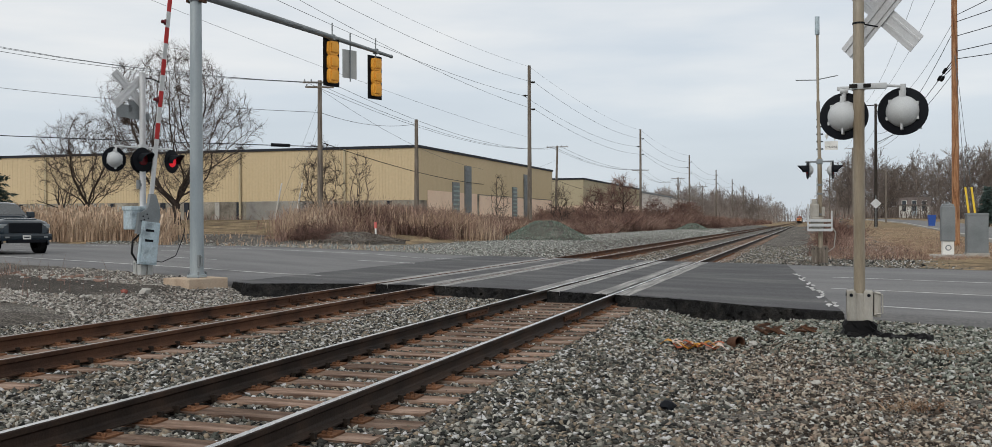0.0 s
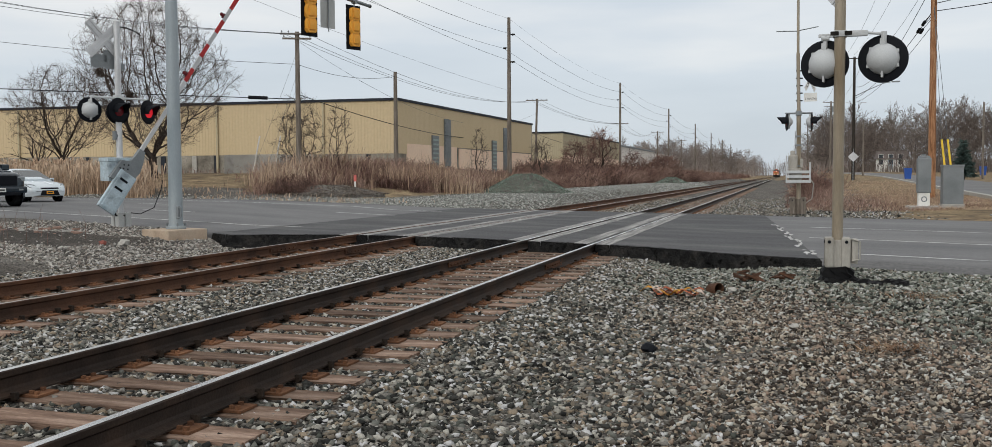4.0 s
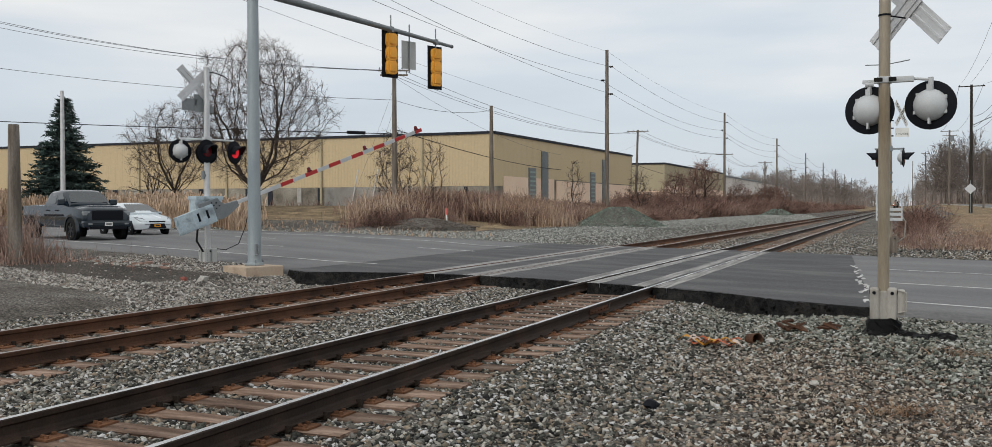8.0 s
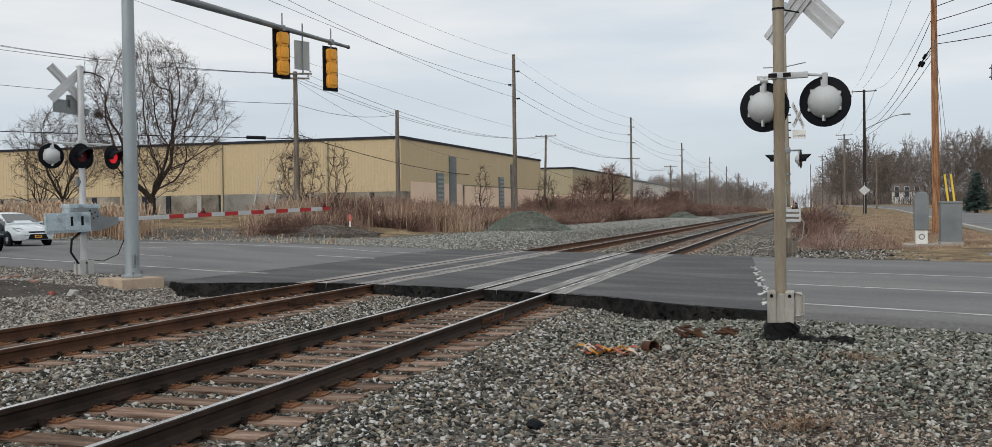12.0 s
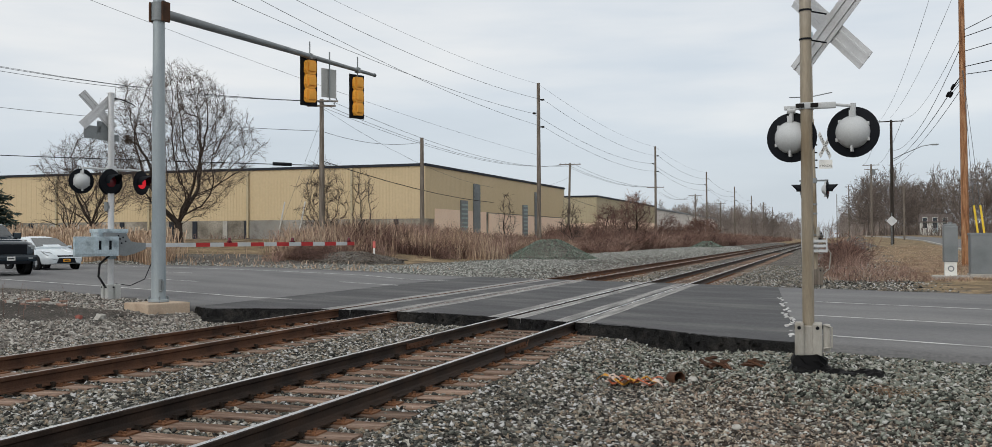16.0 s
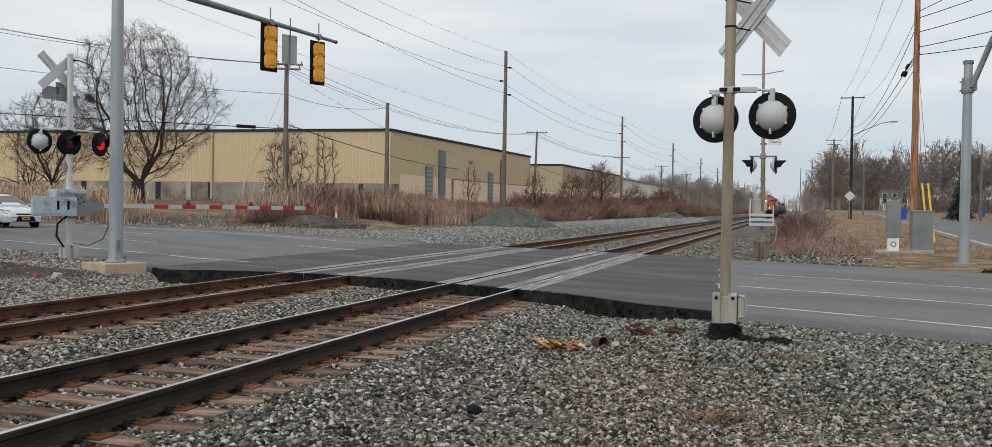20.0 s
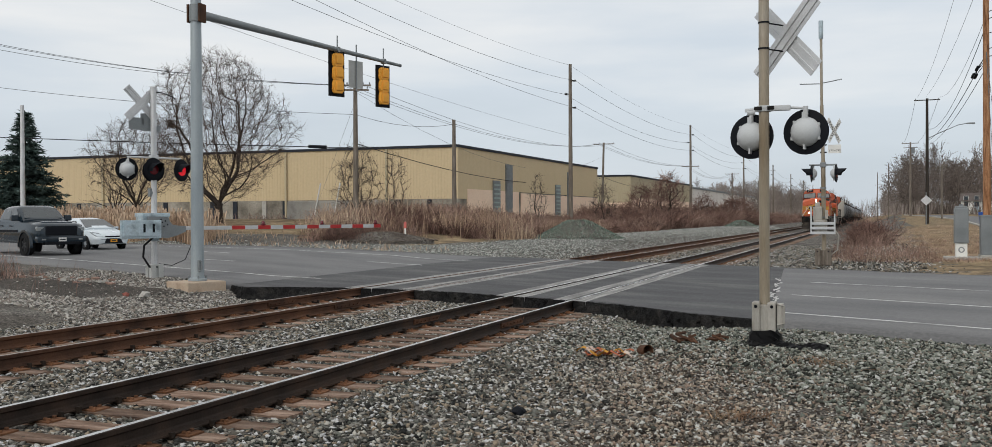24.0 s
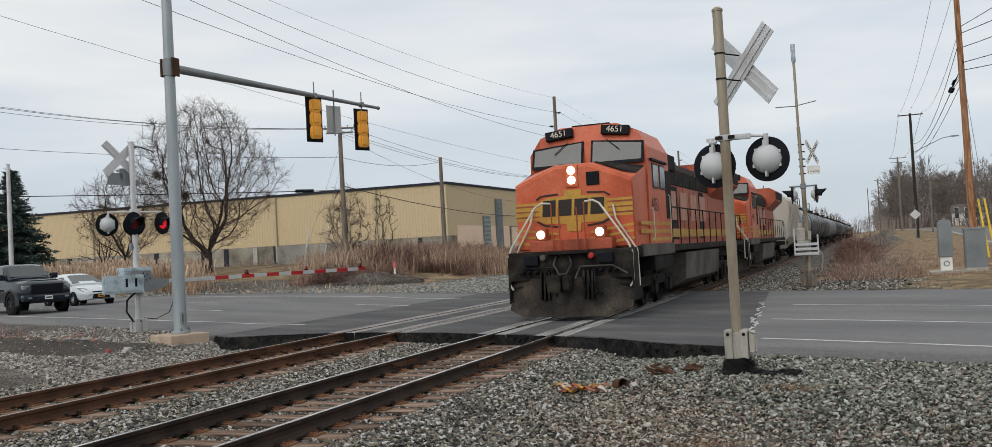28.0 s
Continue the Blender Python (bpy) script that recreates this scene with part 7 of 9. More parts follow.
def woods():
    """Distant leafless woods: merged from a few bare trees."""
    rng = np.random.default_rng(91)
    kinds = []
    for s in range(5):
        thick, thin = grow(np.random.default_rng(200 + s), 12, 0.16, 0.62, (15, 6, 4), 3, 0.22, 0.5, True)
        segs = np.array(thick + thin)
        segs[:, 6:] = np.maximum(segs[:, 6:] * 0.8, 0.021)
        V, F = tubes(segs, 3)
        V = V * (12 / V[:, 2].max())
        kinds.append((V, F))

    def stand(name, P, H, label, kinds=kinds, mat=mat_far, category="woods"):
        Vs, Fs, off = [], [], 0
        kind = rng.integers(0, 5, len(P))
        for k in range(5):
            S = P[kind == k]
            if not len(S):
                continue
            h = H[kind == k] / 12
            a = rng.uniform(0, 6.28, len(S))
            m = np.zeros((len(S), 4, 4))
            w = h * rng.uniform(0.8, 1.1, len(S))
            m[:, 0, 0], m[:, 0, 1], m[:, 1, 0], m[:, 1, 1], m[:, 2, 2] = np.cos(a) * w, -np.sin(a) * w, np.sin(a) * w, np.cos(a) * w, h
            m[:, 0, 3], m[:, 1, 3], m[:, 2, 3], m[:, 3, 3] = S[:, 0], S[:, 1], ground_z(S[:, 0], S[:, 1]) - 0.3, 1
            v, f = repeat(kinds[k][0], kinds[k][1], m)
            Vs.append(v)
            Fs.append(f + off)
            off += len(v)
        tagged(new(name, fast_mesh(name, np.concatenate(Vs), np.concatenate(Fs), mat)), label, category, kind="stuff")

    k = 220
    y = 330 + rng.random(k) * 260
    x = rng.uniform(-100, 30, k) * (y / 480)
    keep = (x < -15) | (x > 9)
    stand("far_woods", np.stack([x, y], -1)[keep], rng.uniform(9, 15, k)[keep], "leafless grey-brown woods beyond the tracks")
    k = 190
    y = 195 + rng.random(k) * 130
    x = 9 + rng.random(k) ** 1.1 * 75
    keep = (x > 15) | ((y > 215) & (x > 11.5))
    stand("right_woods", np.stack([x, y], -1)[keep], rng.uniform(11, 16.5, k)[keep], "leafless dark woods behind the side road", mat=mat_woods)
    k = 90
    y = rng.uniform(1170, 1260, k)
    stand("horizon_woods", np.stack([rng.uniform(-420, 130, k), y], -1), rng.uniform(13, 20, k), "far leafless woods closing the railway vista")
    k = 15000
    y = 640 + rng.random(k) * 620
    x = rng.uniform(-330, 190, k) * (y / 900)
    ok = (np.abs(x + 2) > 13 + 0.004 * y) | (y > 1160)
    P = np.stack([x, y], -1)[ok]
    stalks("horizon_thicket", P, rng.uniform(6, 16, len(P)) * (0.7 + 0.3 * np.sin(P[:, 0] * 0.07) + 0.9 * np.exp(-(P[:, 0] / 70) ** 2) * (P[:, 1] > 1000)), rng.uniform(0.12, 0.3, len(P)), mat_far, "far grey-brown leafless thicket closing the vista", "woods", 23, 0.12)
    k = 130
    y = rng.uniform(430, 1000, k)
    x = np.where(rng.random(k) < 0.7, rng.uniform(-90, -14, k), rng.uniform(12, 60, k))
    stand("trackside_woods", np.stack([x, y], -1), rng.uniform(13, 20, k), "far leafless woods beside the railway")
    k = 90
    stand("left_woods", np.stack([rng.uniform(-60, -19, k), rng.uniform(200, 430, k)], -1), rng.uniform(6, 11, k), "low bare trees beside the industrial sheds")

    bushes = []
    for s in range(5):
        thick, thin = grow(np.random.default_rng(300 + s), 12, 0.3, 1.5, (13, 8), 2, 0.04, 0.3)
        segs = np.array(thick + thin)
        segs[:, 6:] = np.clip(segs[:, 6:] * 0.6, 0.06, 0.16)
        V, F = tubes(segs, 3)
        bushes.append((V * (12 / V[:, 2].max()), F))
    k = 1050
    y = 44 + rng.random(k) ** 1.6 * 150
    x = -15.0 - rng.random(k) ** 1.1 * 8.5 - 5 * ease(62, 46, y) + ease(120, 200, y) * 3
    ok = x > -14.6 - 0.62 * (y - 33)
    hh = rng.uniform(0.8, 2.1, k) * (0.72 + 0.78 * ease(88, 125, y))
    dim = rng.random(k) < 0.25
    stand("brush_bushes", np.stack([x, y], -1)[ok & dim], hh[ok & dim], "dark tangled leafless bushes along the railway", bushes, mat_brush_dark, "brush")
    ok &= ~dim
    stand("brush_bushes", np.stack([x, y], -1)[ok], hh[ok], "tangled leafless red-brown bushes along the railway", bushes, mat_brush, "brush")
    k = 520
    y = 165 + rng.random(k) ** 1.2 * 330
    x = -10.5 - rng.random(k) ** 1.2 * 14 - 0.004 * (y - 165)
    hh = rng.uniform(1.1, 2.8, k)
    stand("brush_bushes", np.stack([x, y], -1), hh, "low leafless red-brown bushes on the far bank", bushes, mat_brush, "brush")
    k = 16
    hh = rng.uniform(1.7, 2.4, k)
    stand("red_shrub", np.stack([5.95 + rng.normal(0, 0.35, k), 58 + rng.normal(0, 1.6, k)], -1), hh, "rounded red-brown leafless shrub beside the track", bushes, mat_brush, "shrub")
    k = 9000
    y = 190 + rng.random(k) * 90
    x = 12 + rng.random(k) * 80
    ok = x > 26 - 0.1 * (y - 190)
    P = np.stack([x, y], -1)[ok]
    stalks("understory", P, rng.uniform(0.8, 3.6, len(P)), rng.uniform(0.03, 0.09, len(P)), mat_woods, "grey-brown understory below the leafless woods", "brush", 21, 0.35)
    k = 7000
    y = 300 + rng.random(k) * 200
    P = np.stack([np.where(rng.random(k) < 0.7, -17 - rng.random(k) * 90, 12 + rng.random(k) * 40), y], -1)
    stalks("understory", P, rng.uniform(1.0, 4.5, k), rng.uniform(0.06, 0.14, k), mat_far, "grey-brown understory below the far woods", "brush", 22, 0.35)


woods()


LEAVES = ((4.97, 8.69, 0.17), (5.57, 11.37, 0.2))


def litter():
    """Rubbish and odd objects on the gravel."""
    rng = random.Random(12)
    g = float(ground_z(3.0, 12.5))
    t = thing("orange_cloth", (2.74, 12.05, g), label="torn orange and white cloth lying on the gravel", category="rubbish", group="litter")
    cols = [paint("orange_cloth", (0.42, 0.13, 0.07), 0.8, 0.3), paint("pale_cloth", (0.58, 0.47, 0.4), 0.8, 0.3), paint("amber_cloth", (0.5, 0.25, 0.05), 0.8, 0.3)]
    for k in range(14):
        bm = B()
        n = 6
        x0, y0 = rng.uniform(-0.45, 0.2), rng.uniform(-0.28, 0.14)
        grid = [[bm.verts.new((x0 + 0.05 * i + rng.uniform(-0.01, 0.01), y0 + 0.035 * j, 0.05 + 0.035 * math.sin(i * 1.3 + k) + rng.uniform(0, 0.03))) for j in range(4)] for i in range(n)]
        for i in range(n - 1):
            for j in range(3):
                bm.faces.new((grid[i][j], grid[i + 1][j], grid[i + 1][j + 1], grid[i][j + 1]))
        part("rag", bm, cols[k % 3], t)
    t = thing("crushed_can", (3.24, 12.27, g + 0.06), 30, "dark opening of a crushed can on the gravel", "rubbish", "litter")
    bm = B()
    lathe(bm, (0, 0.08, 0), (0.3, -1, 0.1), [(0.0, 0.0), (0.0, 0.075), (0.16, 0.085), (0.16, 0.075), (0.02, 0.065), (0.02, 0.0)], 14)
    part("shell", bm, mat_rail_rust, t, "", True)
    t = thing("rusty_debris", (3.86, 13.1, float(ground_z(3.86, 13.1)) + 0.03), label="rusty brown metal debris on the gravel", category="rubbish", group="litter")
    for k in range(14):
        bm = B()
        x, y, a = rng.uniform(-0.4, 0.4), rng.uniform(-0.15, 0.15), rng.uniform(0, 180)
        box(bm, -0.12, 0.12, -0.02, 0.02, 0, 0.03, pose(x, y, rng.uniform(0.0, 0.07), rng.uniform(-20, 20), rng.uniform(-25, 25), a), bevel=0.005)
        part("scrap", bm, mat_rail_rust, t)
    for x, y, s, m, lab in ((2.98, 8.15, 0.07, mat_black, "black lump of rubbish on the gravel"), (-9.25, 16.05, 0.085, M('faded_red', [(0.22, 0.07, 0.055), (0.28, 0.1, 0.08)], 5, 40, 0.8), "faded red plastic piece on the gravel"), (-8.85, 16.2, 0.12, mat_concrete, "tan broken piece on the gravel"), (3.48, 12.15, 0.06, mat_concrete, "pale crumpled paper on the gravel"), (4.2, 9.7, 0.045, mat_concrete, "pale crumpled paper on the gravel")):
        bm = B()
        bmesh.ops.create_icosphere(bm, subdivisions=2, radius=s)
        for v in bm.verts:
            v.co *= rng.uniform(0.6, 1.15)
            v.co.z *= 0.8
        solid("rubbish", bm, m, lab, "rubbish", "litter", at=pose(x, y, float(ground_z(x, y)) + s * 0.55))
    # dead leaves blown together on the gravel
    lr = np.random.default_rng(66)
    mat_leaf = M("dead_leaf", [(0.1, 0.06, 0.04), (0.2, 0.125, 0.08), (0.33, 0.24, 0.16)], 3, 30, 0.9, bump=0, rand="island", amount=0.4)
    for x, y, s in LEAVES:
        P = np.c_[x + lr.normal(0, s, 120), y + lr.normal(0, s * 0.8, 120)]
        stalks("dead_leaves", P, lr.uniform(0.04, 0.075, 120), lr.uniform(0.004, 0.01, 120), mat_leaf, "drift of dead orange-brown leaves and stems on the gravel", "leaves", 67, 1.2)
    # broken bricks by the access track
    for k in range(40):
        e, n = rng.uniform(17.5, 22.5), rng.uniform(11.9, 12.7)
        p = rd(n, e)
        bm = B()
        s = rng.uniform(0.035, 0.095)
        box(bm, -s, s, -s * 0.6, s * 0.6, 0, s * 0.7, bevel=s * 0.22)
        solid("broken_brick", bm, rng.choice([M("pale_brick", [(0.22, 0.14, 0.11), (0.34, 0.23, 0.19)], 4, 40, 0.9), mat_concrete]) if k == 0 else bpy.data.materials[rng.choice(["pale_brick", "concrete"])] if "pale_brick" in bpy.data.materials else mat_concrete, "broken pale brick on the dirt verge", "brick", "rubble", at=pose(p.x, p.y, float(ground_z(p.x, p.y)), rng.uniform(-15, 15), rng.uniform(-15, 15), rng.uniform(0, 180)))


litter()

# ---------------------------------------------------------------- road vehicles
mat_tyre = M("tyre_rubber", [(0.012, 0.012, 0.012), (0.025, 0.025, 0.026)], 6, 40, 0.9, bump=0.2)
mat_rim = paint("dark_rim", (0.02, 0.02, 0.022), 0.35, 0.2, 0.3)
mat_rim_light = paint("alloy_rim", (0.45, 0.46, 0.48), 0.35, 0.15, 0.7)
mat_car_glass = glass("car_glass", (0.03, 0.037, 0.04))
mat_truck = paint("dark_teal_car_paint", (0.008, 0.018, 0.028), 0.16, 0.1, 0.0)
mat_truck.node_tree.nodes["Principled BSDF"].inputs["Specular IOR Level"].default_value = 0.35
mat_truck.node_tree.nodes["Principled BSDF"].inputs["Coat Weight"].default_value = 0.45
mat_truck.node_tree.nodes["Principled BSDF"].inputs["Coat Roughness"].default_value = 0.06
mat_car_glass.node_tree.nodes["Principled BSDF"].inputs["Specular IOR Level"].default_value = 0.75
mat_car_white = paint("silver_white_car_paint", (0.62, 0.68, 0.72), 0.25, 0.08, 0.15)
mat_plate_white = paint("plate_white", (0.7, 0.7, 0.68), 0.4, 0.1)
mat_plate_orange = paint("plate_orange", (0.75, 0.33, 0.03), 0.4, 0.1)
mat_headlamp = glass("headlamp_glass", (0.22, 0.24, 0.25), 0.1)


def loft(bm, secs, mi=0, close=True):
    """Skins rings of equal length, first to last."""
    rings = [[bm.verts.new(p) for p in s] for s in secs]
    k = len(rings[0])
    for a, b in zip(rings, rings[1:]):
        for i in range(k):
            bm.faces.new((a[i], a[(i + 1) % k], b[(i + 1) % k], b[i])).material_index = mi
    if close:
        bm.faces.new(rings[0][::-1]).material_index = mi
        bm.faces.new(rings[-1]).material_index = mi
    bmesh.ops.recalc_face_normals(bm, faces=bm.faces)
    return bm


def body_ring(y, w, z0, z1, crown=0.06, tuck=0.06):
    """Half-rounded cross-section of a car body at y."""
    return [(-w + tuck, y, z0), (w - tuck, y, z0), (w, y, z0 + 0.18), (w, y, z0 + (z1 - z0) * 0.62), (w - 0.05, y, z1 - crown * 0.8), (w * 0.7, y, z1), (-w * 0.7, y, z1), (-w + 0.05, y, z1 - crown * 0.8), (-w, y, z0 + (z1 - z0) * 0.62), (-w, y, z0 + 0.18)]


def wheel(parent, x, y, r, w, rim):
    s = 1 if x > 0 else -1
    bm = B()
    lathe(bm, (x - s * w, y, r), (s, 0, 0), [(0, r * 0.6), (0.0, r * 0.92), (0.03, r), (w - 0.03, r), (w, r * 0.92), (w, r * 0.66), (w - 0.03, r * 0.62), (0.0, r * 0.6)], 28)
    wh = part("wheel", bm, mat_tyre, parent, "black rubber tyre", True)
    bm = B()
    lathe(bm, (x - s * 0.07, y, r), (s, 0, 0), [(0, r * 0.63), (0.02, r * 0.63), (0.02, r * 0.56), (0.0, r * 0.54), (0.0, 0.06), (0.03, 0.05), (0.035, 0)], 24)
    for k in range(6):
        a = k * math.pi / 3
        box(bm, 0, 0.03, -0.035, 0.035, 0.04, r * 0.58, Matrix.Translation((x - s * 0.055, y, r)) @ pose(0, 0, 0, math.degrees(a), 0, 0), bevel=0.006)
    part("rim", bm, rim, wh, "", True)
    return wh


# Closed disc on the body side; its black stands for the wheel well's shade.
def arch(bm, x, y, r):
    s = 1 if x > 0 else -1
    lathe(bm, (x, y, r * 0.95), (s, 0, 0), [(0, 0), (0, r * 1.2), (0.014, r * 1.2), (0.014, 0)], 24)


def pickup():
    """Dark crew-cab pickup; local +y is forward, origin under the front axle."""
    t = thing("pickup_truck", label="dark teal crew-cab pickup waiting at the lowered gate", category="pickup truck")
    W = 1.02
    bm = B()
    loft(bm, [body_ring(-4.75, W - 0.02, 0.55, 1.38), body_ring(-2.6, W, 0.5, 1.4), body_ring(-2.55, W, 0.48, 1.36), body_ring(-0.75, W, 0.48, 1.34), body_ring(-0.1, W, 0.5, 1.33), body_ring(0.45, W - 0.01, 0.5, 1.3, 0.09), body_ring(0.66, W - 0.04, 0.5, 1.27, 0.1), body_ring(0.8, W - 0.08, 0.5, 1.21, 0.11), body_ring(0.87, W - 0.15, 0.52, 1.15, 0.11), body_ring(0.9, W - 0.24, 0.54, 1.09, 0.1)])
    part("body", bm, mat_truck, t, "dark teal painted bodywork", True)
    def cab_ring(y, w, zr, wr):
        return [(-w, y, 1.28), (w, y, 1.28), (w - 0.02, y, 1.4), (wr + 0.06, y, zr - 0.12), (wr - 0.06, y, zr - 0.02), (wr * 0.5, y, zr + 0.015), (-wr * 0.5, y, zr + 0.015), (-wr + 0.06, y, zr - 0.02), (-wr - 0.06, y, zr - 0.12), (-w + 0.02, y, 1.4)]

    bm = B()
    loft(bm, [cab_ring(-2.7, 0.93, 1.5, 0.86), cab_ring(-2.5, 0.94, 1.93, 0.72), cab_ring(-2.0, 0.94, 1.97, 0.74), cab_ring(-1.35, 0.94, 1.96, 0.73), cab_ring(-1.15, 0.94, 1.9, 0.73), cab_ring(-0.52, 0.93, 1.41, 0.86)])
    part("cabin", bm, mat_truck, t, "", True)
    bm = B()
    box(bm, -0.6, 0.6, -0.45, 0.5, 1.2, 1.35, pose(0, 0, 0.012, -3.2, 0, 0), bevel=0.06)
    part("hood_bulge", bm, mat_truck, t, "", True)
    for sx in (-1, 1):
        for yy in (0, -3.67):
            bm = B()
            prev = None
            for k in range(13):
                a = math.pi * (-0.06 + 1.12 * k / 12)
                row = [bm.verts.new((sx * xx, yy + rr * math.cos(a), 0.42 + rr * math.sin(a))) for xx, rr in ((0.98, 0.5), (1.07, 0.5), (1.07, 0.58), (0.98, 0.62))]
                if prev:
                    for q in range(4):
                        bm.faces.new((prev[q], prev[(q + 1) % 4], row[(q + 1) % 4], row[q]))
                prev = row
            bmesh.ops.recalc_face_normals(bm, faces=bm.faces)
            part("wheel_flare", bm, mat_truck, t, "", True)

    def pane(name, quad, label=""):
        bm = B()
        q = [Vector(p) for p in quad]
        nrm = (q[1] - q[0]).cross(q[2] - q[0]).normalized() * 0.012
        a = [bm.verts.new(p) for p in q]
        b = [bm.verts.new(p + nrm) for p in q]
        bm.faces.new(b)
        for i in range(len(q)):
            bm.faces.new((a[i], a[(i + 1) % len(q)], b[(i + 1) % len(q)], b[i]))
        part(name, bm, mat_car_glass, t, label)

    pane("windscreen", [(0.78, -0.6, 1.475), (-0.78, -0.6, 1.475), (-0.66, -1.13, 1.885), (0.66, -1.13, 1.885)], "dark tinted windscreen")
    for s in (1, -1):
        for y0, y1, z in ((-1.55, -0.95, 1.86), (-2.4, -1.65, 1.86)):
            q = [(s * 0.925, y0, 1.42), (s * 0.925, y1 if y1 < -1 else -0.8, 1.42), (s * 0.775, y1 - 0.1 if y1 < -1 else -1.28, z), (s * 0.775, y0 + 0.04, z)]
            pane("side_window", q if s > 0 else q[::-1])
        bm = B()
        box(bm, min(s * 0.9, s * 1.2), max(s * 0.9, s * 1.2), -0.92, -0.78, 1.36, 1.6, bevel=0.05)
        part("mirror", bm, mat_truck, t)
        bm = B()
        box(bm, s * 1.0, s * 1.04, -2.5, -0.7, 0.92, 1.0, bevel=0.01)
        part("door_trim", bm, mat_black, t)
        for y in (-1.35, -2.2):
            bm = B()
            box(bm, s * 1.02, s * 1.045, y - 0.1, y + 0.1, 1.14, 1.18, bevel=0.008)
            part("door_handle", bm, mat_black, t)
        for y in (0, -3.67):
            bm = B()
            arch(bm, s * (W - 0.004), y, 0.42)
            part("wheel_arch", bm, mat_black, t)
        bm = B()
        box(bm, s * 0.79 - 0.14, s * 0.79 + 0.14, 0.66, 0.885, 0.96, 1.12, bevel=0.035)
        part("headlamp", bm, mat_headlamp, t, "clear headlamp")
        bm = B()
        box(bm, s * 0.72 - 0.08, s * 0.72 + 0.08, 0.95, 1.01, 0.6, 0.66, bevel=0.01)
        part("fog_lamp", bm, mat_headlamp, t)
    bm = B()
    box(bm, -0.62, 0.62, 0.76, 0.94, 0.78, 1.16, bevel=0.05)
    g = part("grille", bm, mat_black, t, "black grille")
    for k in range(4):
        bm = B()
        box(bm, -0.54, 0.54, 0.93, 0.938, 0.84 + 0.07 * k, 0.865 + 0.07 * k)
        part("grille_bar", bm, mat_black, g)
    bm = B()
    box(bm, -0.97, 0.97, 0.7, 1.0, 0.5, 0.76, bevel=0.09)
    part("bumper", bm, mat_truck, t)
    bm = B()
    box(bm, -0.7, 0.7, 0.85, 1.04, 0.42, 0.54, bevel=0.02)
    part("air_dam", bm, mat_black, t)
    bm = B()
    box(bm, -0.15, 0.15, 1.0, 1.014, 0.55, 0.7)
    p = part("number_plate", bm, mat_plate_white, t, "white number plate")
    bm = B()
    box(bm, -0.11, 0.11, 1.014, 1.017, 0.6, 0.65)
    part("plate_bar", bm, mat_rim, p)
    bm = B()
    box(bm, -0.9, 0.9, -4.6, -2.75, 1.1, 1.36)
    part("bed_liner", bm, mat_black, t)
    for x in (-1.075, 1.075):
        for y in (0, -3.67):
            wheel(t, x, y, 0.42, 0.28, mat_rim)
    return t


